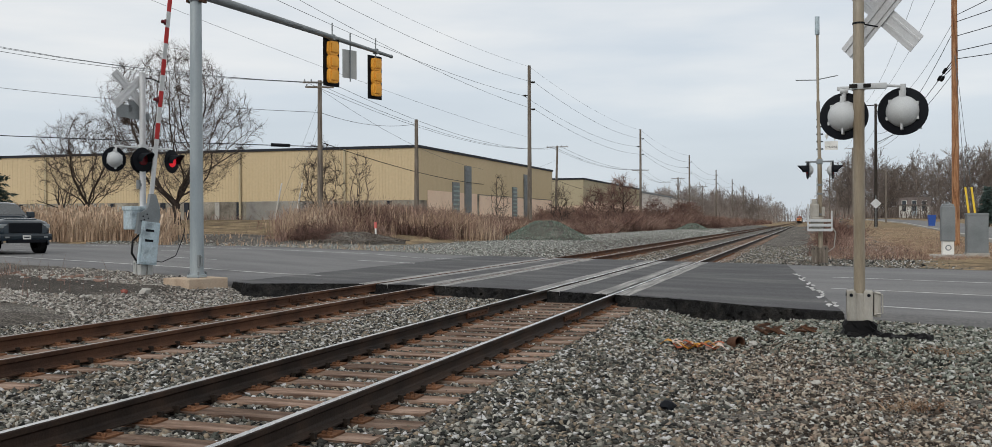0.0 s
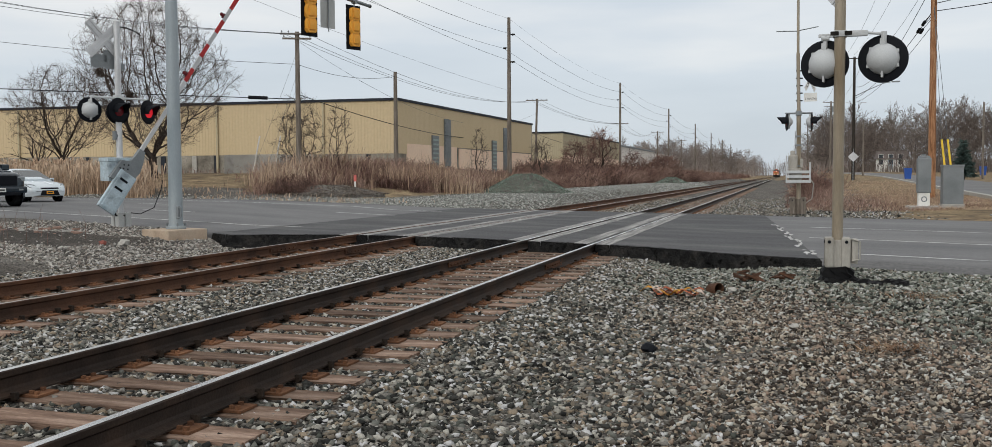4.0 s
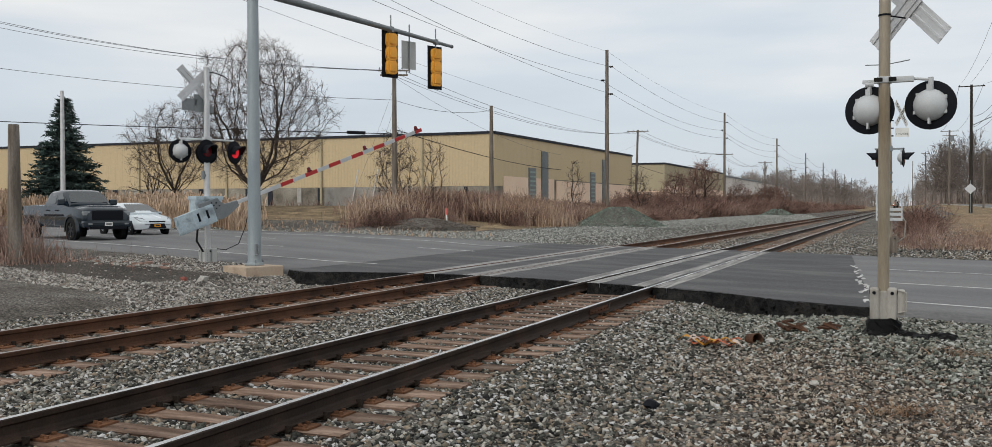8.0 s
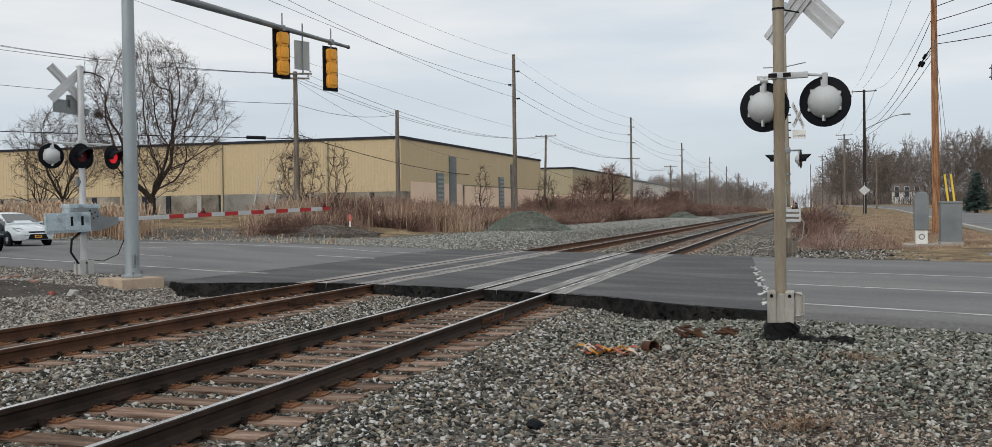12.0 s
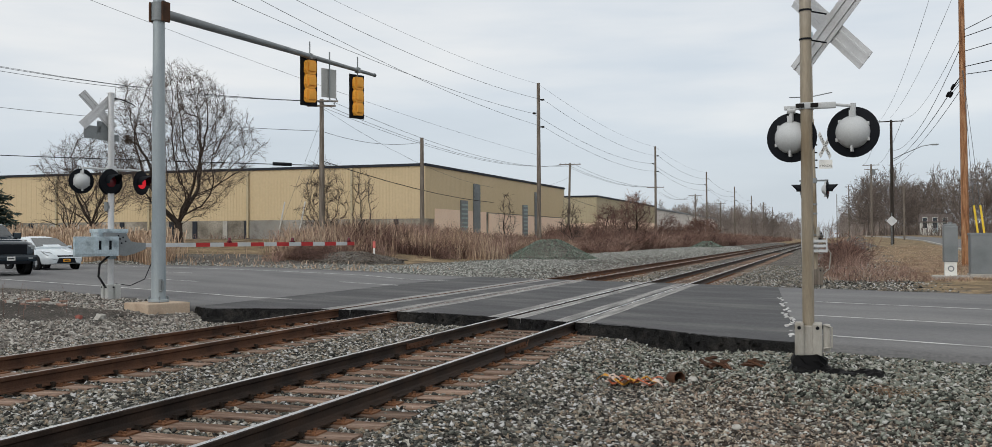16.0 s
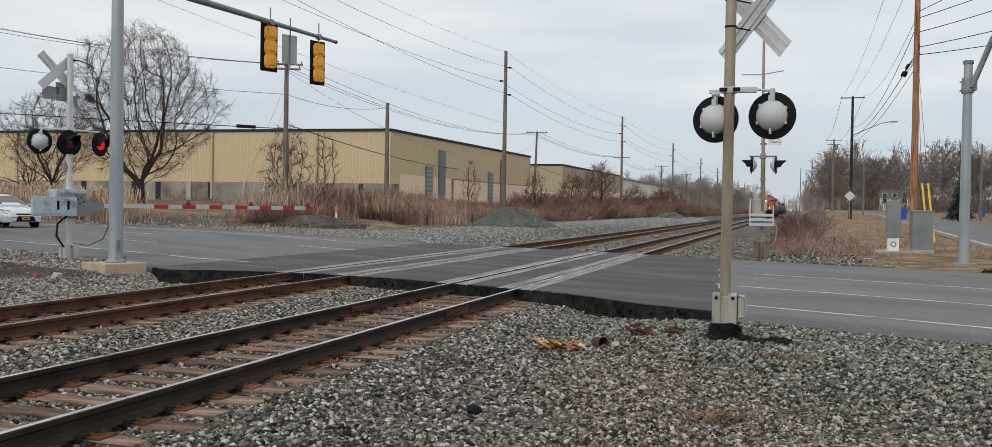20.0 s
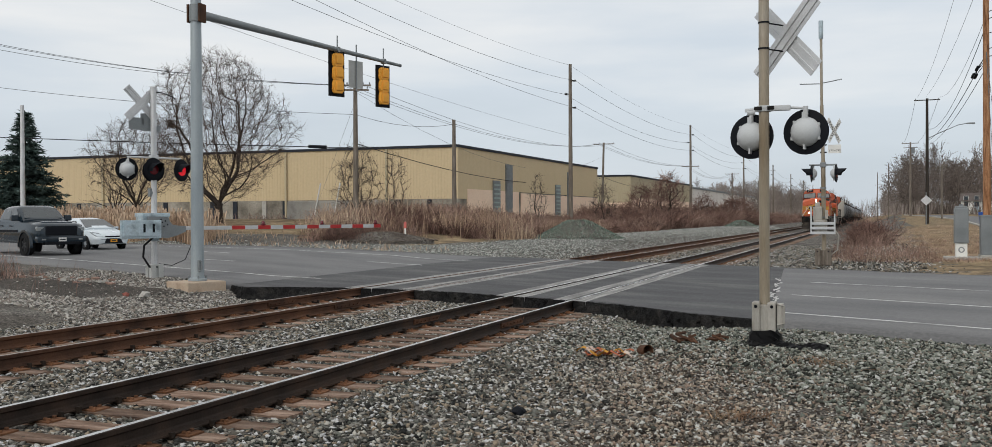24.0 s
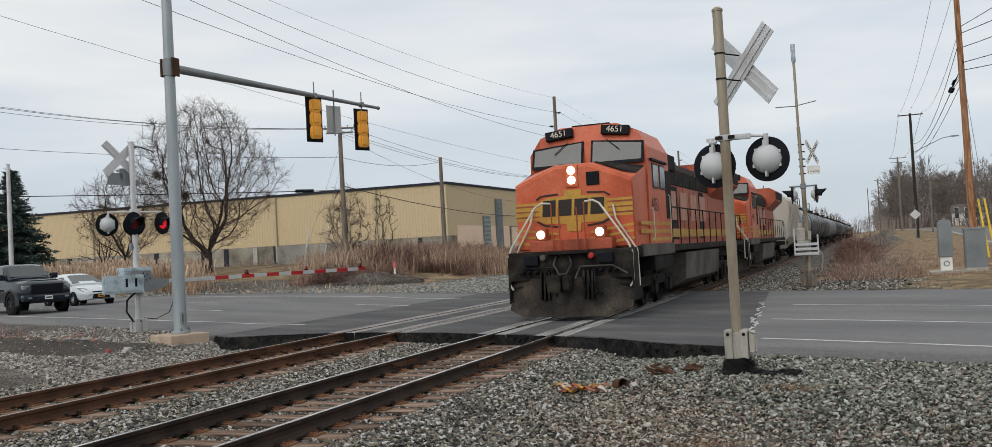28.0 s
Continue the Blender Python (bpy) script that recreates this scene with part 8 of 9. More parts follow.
def hatchback():
    """Pale compact car; local +y is forward, origin under the front axle."""
    t = thing("compact_car", label="silver-white compact car that rolls up behind the pickup", category="car")
    W = 0.9
    bm = B()
    loft(bm, [body_ring(-3.45, 0.72, 0.42, 0.9), body_ring(-3.3, W - 0.06, 0.3, 0.98), body_ring(-2.0, W, 0.24, 0.96), body_ring(-0.5, W, 0.24, 0.95), body_ring(0.1, W - 0.01, 0.25, 0.9), body_ring(0.45, W - 0.03, 0.25, 0.85, 0.08), body_ring(0.68, W - 0.08, 0.25, 0.77, 0.09), body_ring(0.82, W - 0.15, 0.26, 0.69, 0.09), body_ring(0.89, W - 0.24, 0.28, 0.62, 0.08), body_ring(0.92, W - 0.36, 0.31, 0.56, 0.06)])
    part("body", bm, mat_car_white, t, "silver-white painted bodywork", True)
    bm = B()
    def roof_ring(y, w, zr, wr):
        return [(-w, y, 0.9), (w, y, 0.9), (w - 0.02, y, 0.99), (wr + 0.05, y, zr - 0.1), (wr - 0.07, y, zr - 0.02), (wr * 0.5, y, zr + 0.012), (-wr * 0.5, y, zr + 0.012), (-wr + 0.07, y, zr - 0.02), (-wr - 0.05, y, zr - 0.1), (-w + 0.02, y, 0.99)]

    loft(bm, [roof_ring(-3.4, 0.74, 1.03, 0.66), roof_ring(-2.95, 0.82, 1.38, 0.6), roof_ring(-2.3, 0.85, 1.46, 0.63), roof_ring(-1.7, 0.85, 1.47, 0.64), roof_ring(-1.25, 0.85, 1.41, 0.64), roof_ring(-0.28, 0.83, 1.0, 0.76)])
    part("cabin", bm, mat_car_white, t, "", True)

    def pane(name, quad, label=""):
        bm = B()
        q = [Vector(p) for p in quad]
        nrm = (q[1] - q[0]).cross(q[2] - q[0]).normalized() * 0.012
        a = [bm.verts.new(p) for p in q]
        b = [bm.verts.new(p + nrm) for p in q]
        bm.faces.new(b)
        for i in range(len(q)):
            bm.faces.new((a[i], a[(i + 1) % len(q)], b[(i + 1) % len(q)], b[i]))
        part(name, bm, mat_car_glass, t, label)

    pane("windscreen", [(0.72, -0.36, 1.03), (-0.72, -0.36, 1.03), (-0.57, -1.2, 1.4), (0.57, -1.2, 1.4)], "grey reflecting windscreen")
    for s in (1, -1):
        for y0, y1 in ((-1.85, -0.75), (-2.85, -1.95)):
            q = [(s * 0.835, y0, 0.98), (s * 0.835, y1, 0.98), (s * 0.7, min(y1 - 0.15, -1.3), 1.33), (s * 0.7, y0 + 0.1, 1.33)]
            pane("side_window", q if s > 0 else q[::-1])
        bm = B()
        box(bm, s * 0.93 - 0.09, s * 0.93 + 0.09, -0.7, -0.58, 0.93, 1.06, bevel=0.04)
        part("mirror", bm, mat_car_white, t)
        bm = B()
        loft(bm, [[(s * 0.48, 0.7, 0.6), (s * 0.76, 0.6, 0.62), (s * 0.8, 0.3, 0.8), (s * 0.6, 0.55, 0.76)], [(s * 0.48, 0.9, 0.61), (s * 0.79, 0.78, 0.63), (s * 0.885, 0.36, 0.83), (s * 0.62, 0.72, 0.77)]])
        part("headlamp", bm, mat_headlamp, t, "swept-back headlamp")
        for y in (0, -2.65):
            bm = B()
            arch(bm, s * (W - 0.02), y, 0.31)
            part("wheel_arch", bm, mat_black, t)
        bm = B()
        loft(bm, [[(s * 0.46, 0.78, 0.32), (s * 0.74, 0.72, 0.32), (s * 0.7, 0.74, 0.52)], [(s * 0.46, 0.9, 0.32), (s * 0.72, 0.8, 0.32), (s * 0.68, 0.8, 0.5)]])
        part("air_intake", bm, mat_black, t)
    bm = B()
    loft(bm, [[(-0.46, 0.8, 0.3), (0.46, 0.8, 0.3), (0.36, 0.8, 0.52), (-0.36, 0.8, 0.52)], [(-0.44, 0.935, 0.3), (0.44, 0.935, 0.3), (0.34, 0.93, 0.52), (-0.34, 0.93, 0.52)]])
    part("lower_grille", bm, mat_black, t, "black trapezoid grille")
    bm = B()
    box(bm, -0.4, 0.4, 0.78, 0.915, 0.57, 0.64, bevel=0.015)
    part("upper_grille", bm, mat_black, t)
    bm = B()
    box(bm, -0.16, 0.16, 0.936, 0.946, 0.36, 0.48)
    p = part("number_plate", bm, mat_plate_orange, t, "orange number plate")
    bm = B()
    box(bm, -0.11, 0.11, 0.946, 0.949, 0.4, 0.45)
    part("plate_bar", bm, mat_rim, p)
    for x in (-0.935, 0.935):
        for y in (0, -2.65):
            wheel(t, x, y, 0.315, 0.2, mat_rim_light)
    return t




def fit_size(t, s):
    """Brings a vehicle built to round numbers to its true size."""
    for ob in t.children_recursive:
        ob.data.transform(Matrix.Scale(s, 4))
    return t


TRUCK = fit_size(pickup(), 0.95)
CAR = fit_size(hatchback(), 0.94)


def distant_cars():
    for k, (x, y, rz, m, lab) in enumerate(((24.5, 92.0, 178, mat_car_white, "distant silver car on the side road"), (33.0, 84.0, 95, mat_rim_light, "distant parked grey car by the houses"), (38.0, 82.0, 95, mat_black, "distant parked dark car by the houses"))):
        t = thing("distant_car", (x, y, float(ground_z(x, y)) + 0.35), rz, lab, "car", "distant cars")
        bm = B()
        loft(bm, [body_ring(-2.1, 0.7, 0.4, 0.85), body_ring(-1.9, 0.86, 0.3, 0.95), body_ring(1.0, 0.86, 0.3, 0.92), body_ring(2.0, 0.7, 0.35, 0.7)])
        part("body", bm, m, t, "", True)
        bm = B()
        loft(bm, [[(-0.8, -1.9, 0.9), (0.8, -1.9, 0.9), (0.8, 0.9, 0.9), (-0.8, 0.9, 0.9)], [(-0.6, -1.4, 1.4), (0.6, -1.4, 1.4), (0.6, 0.0, 1.42), (-0.6, 0.0, 1.42)]])
        part("cabin", bm, mat_car_glass, t, "", True)
        for xx in (-0.82, 0.82):
            for y in (-1.3, 1.3):
                bm = B()
                cyl(bm, (xx - 0.1, y, 0.31), (xx + 0.1, y, 0.31), 0.31, seg=14)
                part("wheel", bm, mat_tyre, t)
    for k, (x, y) in enumerate(((16.2, 104), (27.5, 128))):
        z = float(ground_z(x, y)) + 0.3
        bm = B()
        loft(bm, [[(-0.28, -0.28, 0), (0.28, -0.28, 0), (0.28, 0.28, 0), (-0.28, 0.28, 0)], [(-0.36, -0.36, 1.0), (0.36, -0.36, 1.0), (0.36, 0.36, 1.0), (-0.36, 0.36, 1.0)]])
        box(bm, -0.38, 0.38, -0.38, 0.4, 1.0, 1.1, bevel=0.02)
        solid("wheelie_bin", bm, paint("bin_blue", (0.03, 0.09, 0.35), 0.5, 0.1), "blue plastic bin at the side road", "bin", "bins", at=pose(x, y, z))


distant_cars()

# ---------------------------------------------------------------- the train
mat_orange = M("faded_orange_paint", [(0.4, 0.075, 0.03), (0.53, 0.105, 0.042), (0.57, 0.15, 0.075)], 1.4, 14, 0.42, bump=0.03, var=0.12)
mat_orange_dark = M("sooty_orange_paint", [(0.2, 0.045, 0.026), (0.36, 0.078, 0.038), (0.44, 0.12, 0.07)], 1.0, 14, 0.5, bump=0.03, var=0.2)
mat_faded = M("faded_pale_lettering", [(0.36, 0.15, 0.1), (0.5, 0.3, 0.22)], 2.0, 20, 0.55, bump=0.03, var=0.15)
mat_gold = M("dirty_gold_paint", [(0.36, 0.2, 0.03), (0.5, 0.29, 0.05), (0.42, 0.21, 0.05)], 2.0, 20, 0.5, bump=0.03, var=0.12)
mat_green_black = paint("dark_lettering", (0.025, 0.02, 0.016), 0.5, 0.2)
mat_cab_glass = glass("cab_glass", (0.03, 0.037, 0.04), 0.07)
mat_cab_glass.node_tree.nodes["Principled BSDF"].inputs["Specular IOR Level"].default_value = 0.4
mat_handrail = paint("white_handrail", (0.6, 0.56, 0.48), 0.55, 0.25)
mat_headlight = glow("lit_headlight", (1.0, 0.9, 0.72), 5.0)
mat_ditch = glow("lit_ditch_light", (1.0, 0.9, 0.7), 5.0)
mat_tank = M("fuel_tank_grey", [(0.05, 0.045, 0.042), (0.1, 0.09, 0.082), (0.15, 0.13, 0.11)], 1.2, 14, 0.7, bump=0.1, var=0.2)
mat_plow = M("scraped_plow", [(0.016, 0.015, 0.014), (0.038, 0.033, 0.029), (0.085, 0.07, 0.056)], 1.8, 22, 0.75, 0.2, bump=0.25, var=0.35)
mat_hopper = M("beige_car_paint", [(0.42, 0.39, 0.34), (0.5, 0.47, 0.42)], 0.8, 14, 0.6, bump=0.05, var=0.12)
mat_tankcar = M("black_tank_car", [(0.03, 0.031, 0.034), (0.07, 0.071, 0.075)], 0.6, 10, 0.34, bump=0.03, var=0.2)
mat_tankcar_grey = M("grey_tank_car", [(0.16, 0.168, 0.176), (0.27, 0.28, 0.29)], 0.6, 10, 0.36, bump=0.03, var=0.15)


def bogie(parent, yc, axles, spread):
    bm = B()
    L = spread * (axles - 1) / 2
    for s in (-1, 1):
        box(bm, s * 1.0 - 0.07, s * 1.0 + 0.07, yc - L - 0.55, yc + L + 0.55, 0.55, 0.82, bevel=0.04)
        for k in range(axles):
            y = yc - L + spread * k
            box(bm, s * 1.06 - 0.1, s * 1.06 + 0.1, y - 0.2, y + 0.2, 0.32, 0.7, bevel=0.05)
            for q in (-0.34, 0.34):
                cyl(bm, (s * 1.03, y + q, 0.36), (s * 1.03, y + q, 0.78), 0.09, seg=8)
    box(bm, -0.9, 0.9, yc - 0.5, yc + 0.5, 0.6, 1.2, bevel=0.05)
    fr = part("bogie_frame", bm, mat_dark, parent, "dusty black bogie frame")
    for k in range(axles):
        y = yc - L + spread * k
        bm = B()
        for s in (-1, 1):
            lathe(bm, (s * 0.72 - s * 0.07, y, 0.5), (s, 0, 0), [(0, 0), (0, 0.55), (0.02, 0.55), (0.035, 0.5), (0.14, 0.49), (0.14, 0.36), (0.1, 0.33), (0.1, 0.12), (0.16, 0.1), (0.16, 0)], 24)
        cyl(bm, (-0.7, y, 0.5), (0.7, y, 0.5), 0.09, seg=10)
        part("wheelset", bm, mat_dark, fr, "", True)


def slab_poly(bm, pts, y0, y1):
    """A prism whose outline lies in the x-z plane."""
    prism(bm, pts, y0, y1, lambda u, v, w: (u, w, v))
    bmesh.ops.recalc_face_normals(bm, faces=bm.faces)
    return bm


def locomotive():
    """Wide-cab diesel; rail top at z = 0, pilot at y = 0, tail towards +y."""
    t = thing("locomotive", label="orange and gold diesel locomotive with a wide nose and lit headlights", category="locomotive", group="locomotives")
    # deck and walkways
    bm = B()
    box(bm, -1.5, 1.5, 0.55, 21.6, 1.42, 1.6, bevel=0.02)
    box(bm, -0.9, 0.9, 0.5, 21.6, 1.0, 1.42)
    part("underframe", bm, mat_dark, t, "sooty black underframe")
    # plow
    bm = B()
    secs = []
    for x in np.linspace(-1.48, 1.48, 17):
        u = abs(x) / 1.48
        yb = -0.1 + 0.42 * u ** 1.3
        zl = 0.09 + 0.32 * max(0, u - 0.72) ** 1.2 / 0.28 ** 0.7
        secs.append([(x, yb, zl), (x, yb + 0.02, zl + 0.02), (x, yb + 0.2, 0.5), (x, yb + 0.28, 0.98), (x, yb + 0.34, 0.98), (x, yb + 0.26, 0.5), (x, yb + 0.06, zl)])
    loft(bm, secs)
    part("snow_plow", bm, mat_plow, t, "scraped dark steel snow plow", True)
    for x in (-0.62, -0.52, -0.42, 0.42, 0.52, 0.62):
        bm = B()
        box(bm, x - 0.02, x + 0.02, 0.0, 0.16, 0.5, 1.15, pose(0, 0, 0, -8, 0, 0))
        part("plow_bracket", bm, mat_dark, t)
    # pilot plate, coupler, hoses
    bm = B()
    box(bm, -1.5, 1.5, 0.42, 0.58, 0.92, 1.6, bevel=0.03)
    part("pilot", bm, mat_dark, t, "black pilot plate")
    bm = B()
    box(bm, -0.16, 0.16, -0.3, 0.5, 0.72, 1.02, bevel=0.05)
    box(bm, -0.27, 0.05, -0.5, -0.22, 0.66, 1.06, bevel=0.07)
    box(bm, 0.08, 0.24, -0.46, -0.2, 0.7, 1.02, bevel=0.06)
    part("coupler", bm, mat_dark, t, "heavy black knuckle coupler")
    for x, d in ((-0.35, 0.25), (-0.5, 0.3), (0.38, 0.28), (0.52, 0.24), (0.66, 0.2)):
        bm = B()
        pipe(bm, [(x, 0.42, 1.15), (x, 0.2, 1.1), (x + 0.04, 0.1, 0.85), (x + 0.1, 0.16, 1.1 - d - 0.3), (x + 0.16, 0.24, 0.6)], 0.024, 6)
        part("air_hose", bm, mat_black, t)
    bm = B()
    pipe(bm, [(-0.28, 0.38, 1.48), (-0.34, 0.3, 1.3), (-0.2, 0.24, 1.06), (-0.02, 0.24, 1.06), (0.1, 0.3, 1.3), (0.02, 0.38, 1.48)], 0.022, 7)
    part("jumper_cable", bm, mat_tank, t, "looped grey jumper cable")
    for x in (-0.8, 0.36):
        bm = B()
        lathe(bm, (x + 0.2, 0.36, 1.46), (0, -1, 0), [(-0.08, 0.07), (0.06, 0.07), (0.07, 0)], 12)
        part("jumper_socket", bm, mat_red if x > 0 else mat_tank, t)
    # uncoupling lever, step plate and clutter on the pilot
    for s in (-1, 1):
        bm = B()
        pipe(bm, [(s * 0.2, 0.2, 0.95), (s * 0.3, 0.3, 1.22), (s * 1.05, 0.34, 1.22), (s * 1.4, 0.34, 1.02)], 0.02, 6)
        part("uncoupling_lever", bm, mat_tank if s > 0 else mat_dark, t)
        bm = B()
        box(bm, s * 0.9 - 0.18, s * 0.9 + 0.18, 0.3, 0.45, 1.28, 1.52, bevel=0.03)
        part("air_cock_box", bm, mat_black, t)
        for q in (0.28, 0.46, 0.62):
            bm = B()
            lathe(bm, (s * q + s * 0.5, 0.42, 1.12), (0, -1, 0), [(0, 0.05), (0.1, 0.05), (0.11, 0.035), (0.16, 0.03), (0.17, 0)], 8)
            part("hose_fitting", bm, mat_black, t)
    bm = B()
    box(bm, -0.5, 0.5, 0.2, 0.55, 1.52, 1.58, bevel=0.01)
    part("drop_step", bm, mat_dark, t)
    # steps at the front corners
    for s in (-1, 1):
        bm = B()
        for z in (0.45, 0.78, 1.1, 1.4):
            box(bm, s * 1.28 - 0.22, s * 1.28 + 0.22, 0.45, 0.95, z - 0.02, z + 0.02)
        box(bm, s * 1.5 - 0.02, s * 1.5 + 0.02, 0.42, 0.96, 0.4, 1.5)
        part("corner_steps", bm, mat_dark, t, "black stepwell")
    # nose: one moulded block with a peaked top
    zs, zc = 3.2, 3.6
    front = [(-1.46, 1.62), (1.46, 1.62), (1.46, zs), (0.42, zc + 0.02), (-0.42, zc + 0.02), (-1.46, zs)]
    back = [(-1.5, 1.6), (1.5, 1.6), (1.5, 3.58), (0.45, 3.76), (-0.45, 3.76), (-1.5, 3.58)]
    bm = B()
    loft(bm, [[(x, 1.02, z) for x, z in front], [(x, 1.14, z + 0.05 * (z > 2)) for x, z in front], [(x, 2.35, z) for x, z in back]])
    bmesh.ops.bevel(bm, geom=[e for e in bm.edges if abs(e.verts[0].co.y - 1.02) < 0.01 and abs(e.verts[1].co.y - 1.02) < 0.01], offset=0.05, segments=3, affect="EDGES")
    part("nose", bm, mat_orange, t, "broad faded orange nose", True)
    yf = 1.012
    # gold band with wings, and dark bars where the name stands
    bm = B()
    slab_poly(bm, [(-0.17, 2.05), (0.17, 2.05), (0.19, 2.36), (0.8, 2.4), (0.8, 2.84), (0.21, 2.88), (0.22, 3.04), (-0.22, 3.04), (-0.21, 2.88), (-0.8, 2.84), (-0.8, 2.4), (-0.19, 2.36)], yf - 0.0125, yf)
    emb = part("emblem_panel", bm, mat_gold, t, "gold emblem panel on the nose")
    for s in (-1, 1):
        bm = B()
        slab_poly(bm, [(s * 0.2, 2.9), (s * 0.62, 2.88), (s * 0.86, 2.78), (s * 1.45, 2.78), (s * 1.45, 2.36), (s * 0.9, 2.36), (s * 0.7, 2.26), (s * 0.18, 2.24)], yf - 0.01, yf)
        part("gold_wing", bm, mat_gold, t, "gold wing stripe")
        for z, w in ((2.7, 0.02), (2.57, 0.016), (2.44, 0.02)):
            bm = B()
            box(bm, min(s * 0.85, s * 1.45), max(s * 0.85, s * 1.45), yf - 0.0135, yf - 0.0105, z - w, z + w)
            part("pinstripe", bm, mat_orange_dark, t)
        for z in (1.78, 1.95, 2.1):
            bm = B()
            slab_poly(bm, [(s * 0.4, z - 0.03 - 0.1), (s * 1.45, z + 0.02), (s * 1.45, z + 0.075), (s * 0.4, z + 0.03 - 0.1)], yf - 0.01, yf)
            part("gold_stripe", bm, mat_gold, t)
        bm = B()
        slab_poly(bm, [(s * 0.36, 2.98), (s * 0.8, 2.95), (s * 0.94, 2.86), (s * 0.9, 2.84), (s * 0.78, 2.92), (s * 0.36, 2.94)], yf - 0.014, yf)
        part("dark_outline", bm, mat_green_black, t)
        bm = B()
        slab_poly(bm, [(s * 0.34, 2.19), (s * 0.72, 2.24), (s * 0.9, 2.34), (s * 0.94, 2.32), (s * 0.74, 2.2), (s * 0.34, 2.15)], yf - 0.014, yf)
        part("dark_outline", bm, mat_green_black, t)
    for k in range(4):
        x = -0.6 + 0.4 * k
        bm = B()
        slab_poly(bm, [(x - 0.18, 2.43), (x + 0.15, 2.43), (x + 0.18, 2.82), (x - 0.15, 2.82)], yf - 0.018, yf - 0.0145)
        part("name_bar", bm, mat_green_black, t, "dark block of the painted name")
    # headlights
    bm = B()
    box(bm, -0.16, 0.16, 0.985, 1.1, 3.1, 3.64, bevel=0.03)
    hl = part("headlight_housing", bm, mat_orange, t)
    for z in (3.5, 3.27):
        bm = B()
        lathe(bm, (0, 0.985, z), (0, -1, 0), [(0, 0.1), (0.015, 0.1), (0.02, 0.09), (0.01, 0.0)], 20)
        part("headlight", bm, mat_headlight, hl, "lit round headlight", True)
    bm = B()
    box(bm, 0.36, 0.68, 0.99, 1.03, 3.12, 3.44, bevel=0.08)
    part("nose_window", bm, mat_black, t, "small black nose window")
    bm = B()
    slab_poly(bm, [(0.9, 1.65), (1.44, 1.65), (1.44, 3.12), (0.9, 3.28)], yf - 0.006, yf - 0.002)
    part("nose_door", bm, mat_orange, t)
    for s in (-1, 1):
        bm = B()
        box(bm, s * 0.72 - 0.13, s * 0.72 + 0.13, 0.62, 0.86, 1.86, 2.14, bevel=0.03)
        dl = part("ditch_light_housing", bm, mat_orange_dark, t)
        bm = B()
        lathe(bm, (s * 0.72, 0.62, 2.0), (0, -1, 0), [(0, 0.1), (0.012, 0.1), (0.018, 0.085), (0.008, 0)], 18)
        part("ditch_light", bm, mat_ditch, dl, "lit ditch light", True)
    bm = B()
    box(bm, -1.0, 1.0, 0.62, 1.02, 1.6, 1.86, bevel=0.02)
    part("front_platform", bm, mat_orange_dark, t, "sooty orange front platform")
    # white front handrails
    for s in (-1, 1):
        bm = B()
        pipe(bm, [(s * 0.42, 0.55, 2.72), (s * 0.62, 0.52, 2.74), (s * 0.78, 0.5, 2.66), (s * 1.42, 0.46, 1.72), (s * 1.5, 0.46, 1.5), (s * 1.5, 0.46, 0.85), (s * 1.42, 0.46, 0.72)], 0.024, 7)
        part("handrail", bm, mat_handrail, t, "white pipe handrail", True)
        bm = B()
        pipe(bm, [(s * 1.0, 0.92, 2.62), (s * 1.05, 0.9, 2.3), (s * 1.5, 0.98, 1.55), (s * 1.52, 0.98, 0.7)], 0.024, 7)
        part("handrail", bm, mat_handrail, t, "white pipe handrail", True)
        bm = B()
        pipe(bm, [(s * 0.4, 0.52, 1.6), (s * 0.4, 0.52, 2.72)], 0.018, 6)
        pipe(bm, [(s * 0.22, 0.52, 1.6), (s * 0.22, 0.52, 2.6)], 0.018, 6)
        part("grab_iron", bm, mat_orange_dark, t)
    # cab
    sec = [(-1.53, 1.6), (1.53, 1.6), (1.53, 4.08), (1.28, 4.53), (0.75, 4.76), (-0.75, 4.76), (-1.28, 4.53), (-1.53, 4.08)]
    bm = B()
    c0 = [(x, 2.35 + max(0, z - 3.55) * 0.32, z) for x, z in sec]
    loft(bm, [c0, [(x, 5.1, z) for x, z in sec]])
    part("cab", bm, mat_orange, t, "faded orange cab")

    def cab_face(x0, z0, x1, z1, name, mat, lift=0.012, inset=0.0, parent=None, label=""):
        bm = B()
        pts = []
        for x, z in ((x0, z0), (x1, z0), (x1, z1 - inset * (abs(x1) > abs(x0))), (x0, z1 - inset * (abs(x0) > abs(x1)))):
            pts.append((x, 2.35 + max(0, z - 3.55) * 0.32 - lift, z))
        a = [bm.verts.new(p) for p in pts]
        b = [bm.verts.new((p[0], p[1] + lift + 0.01, p[2])) for p in pts]
        bm.faces.new(a)
        for i in range(4):
            bm.faces.new((a[i], a[(i + 1) % 4], b[(i + 1) % 4], b[i]))
        bmesh.ops.recalc_face_normals(bm, faces=bm.faces)
        return part(name, bm, mat, parent or t, label)

    for s in (-1, 1):
        fr = cab_face(s * 0.1, 3.7, s * 1.46, 4.36, "window_frame", mat_black, 0.014, 0.12)
        cab_face(s * 0.15, 3.78, s * 1.4, 4.32, "windscreen", mat_cab_glass, 0.024, 0.13, fr, "grey reflecting windscreen")
        bm = B()
        pipe(bm, [(s * 0.5, 2.56, 4.36), (s * 0.85, 2.45, 4.06)], 0.012, 5)
        part("wiper", bm, mat_black, t)
        # dull black glare panel on the nose top
        bm = B()
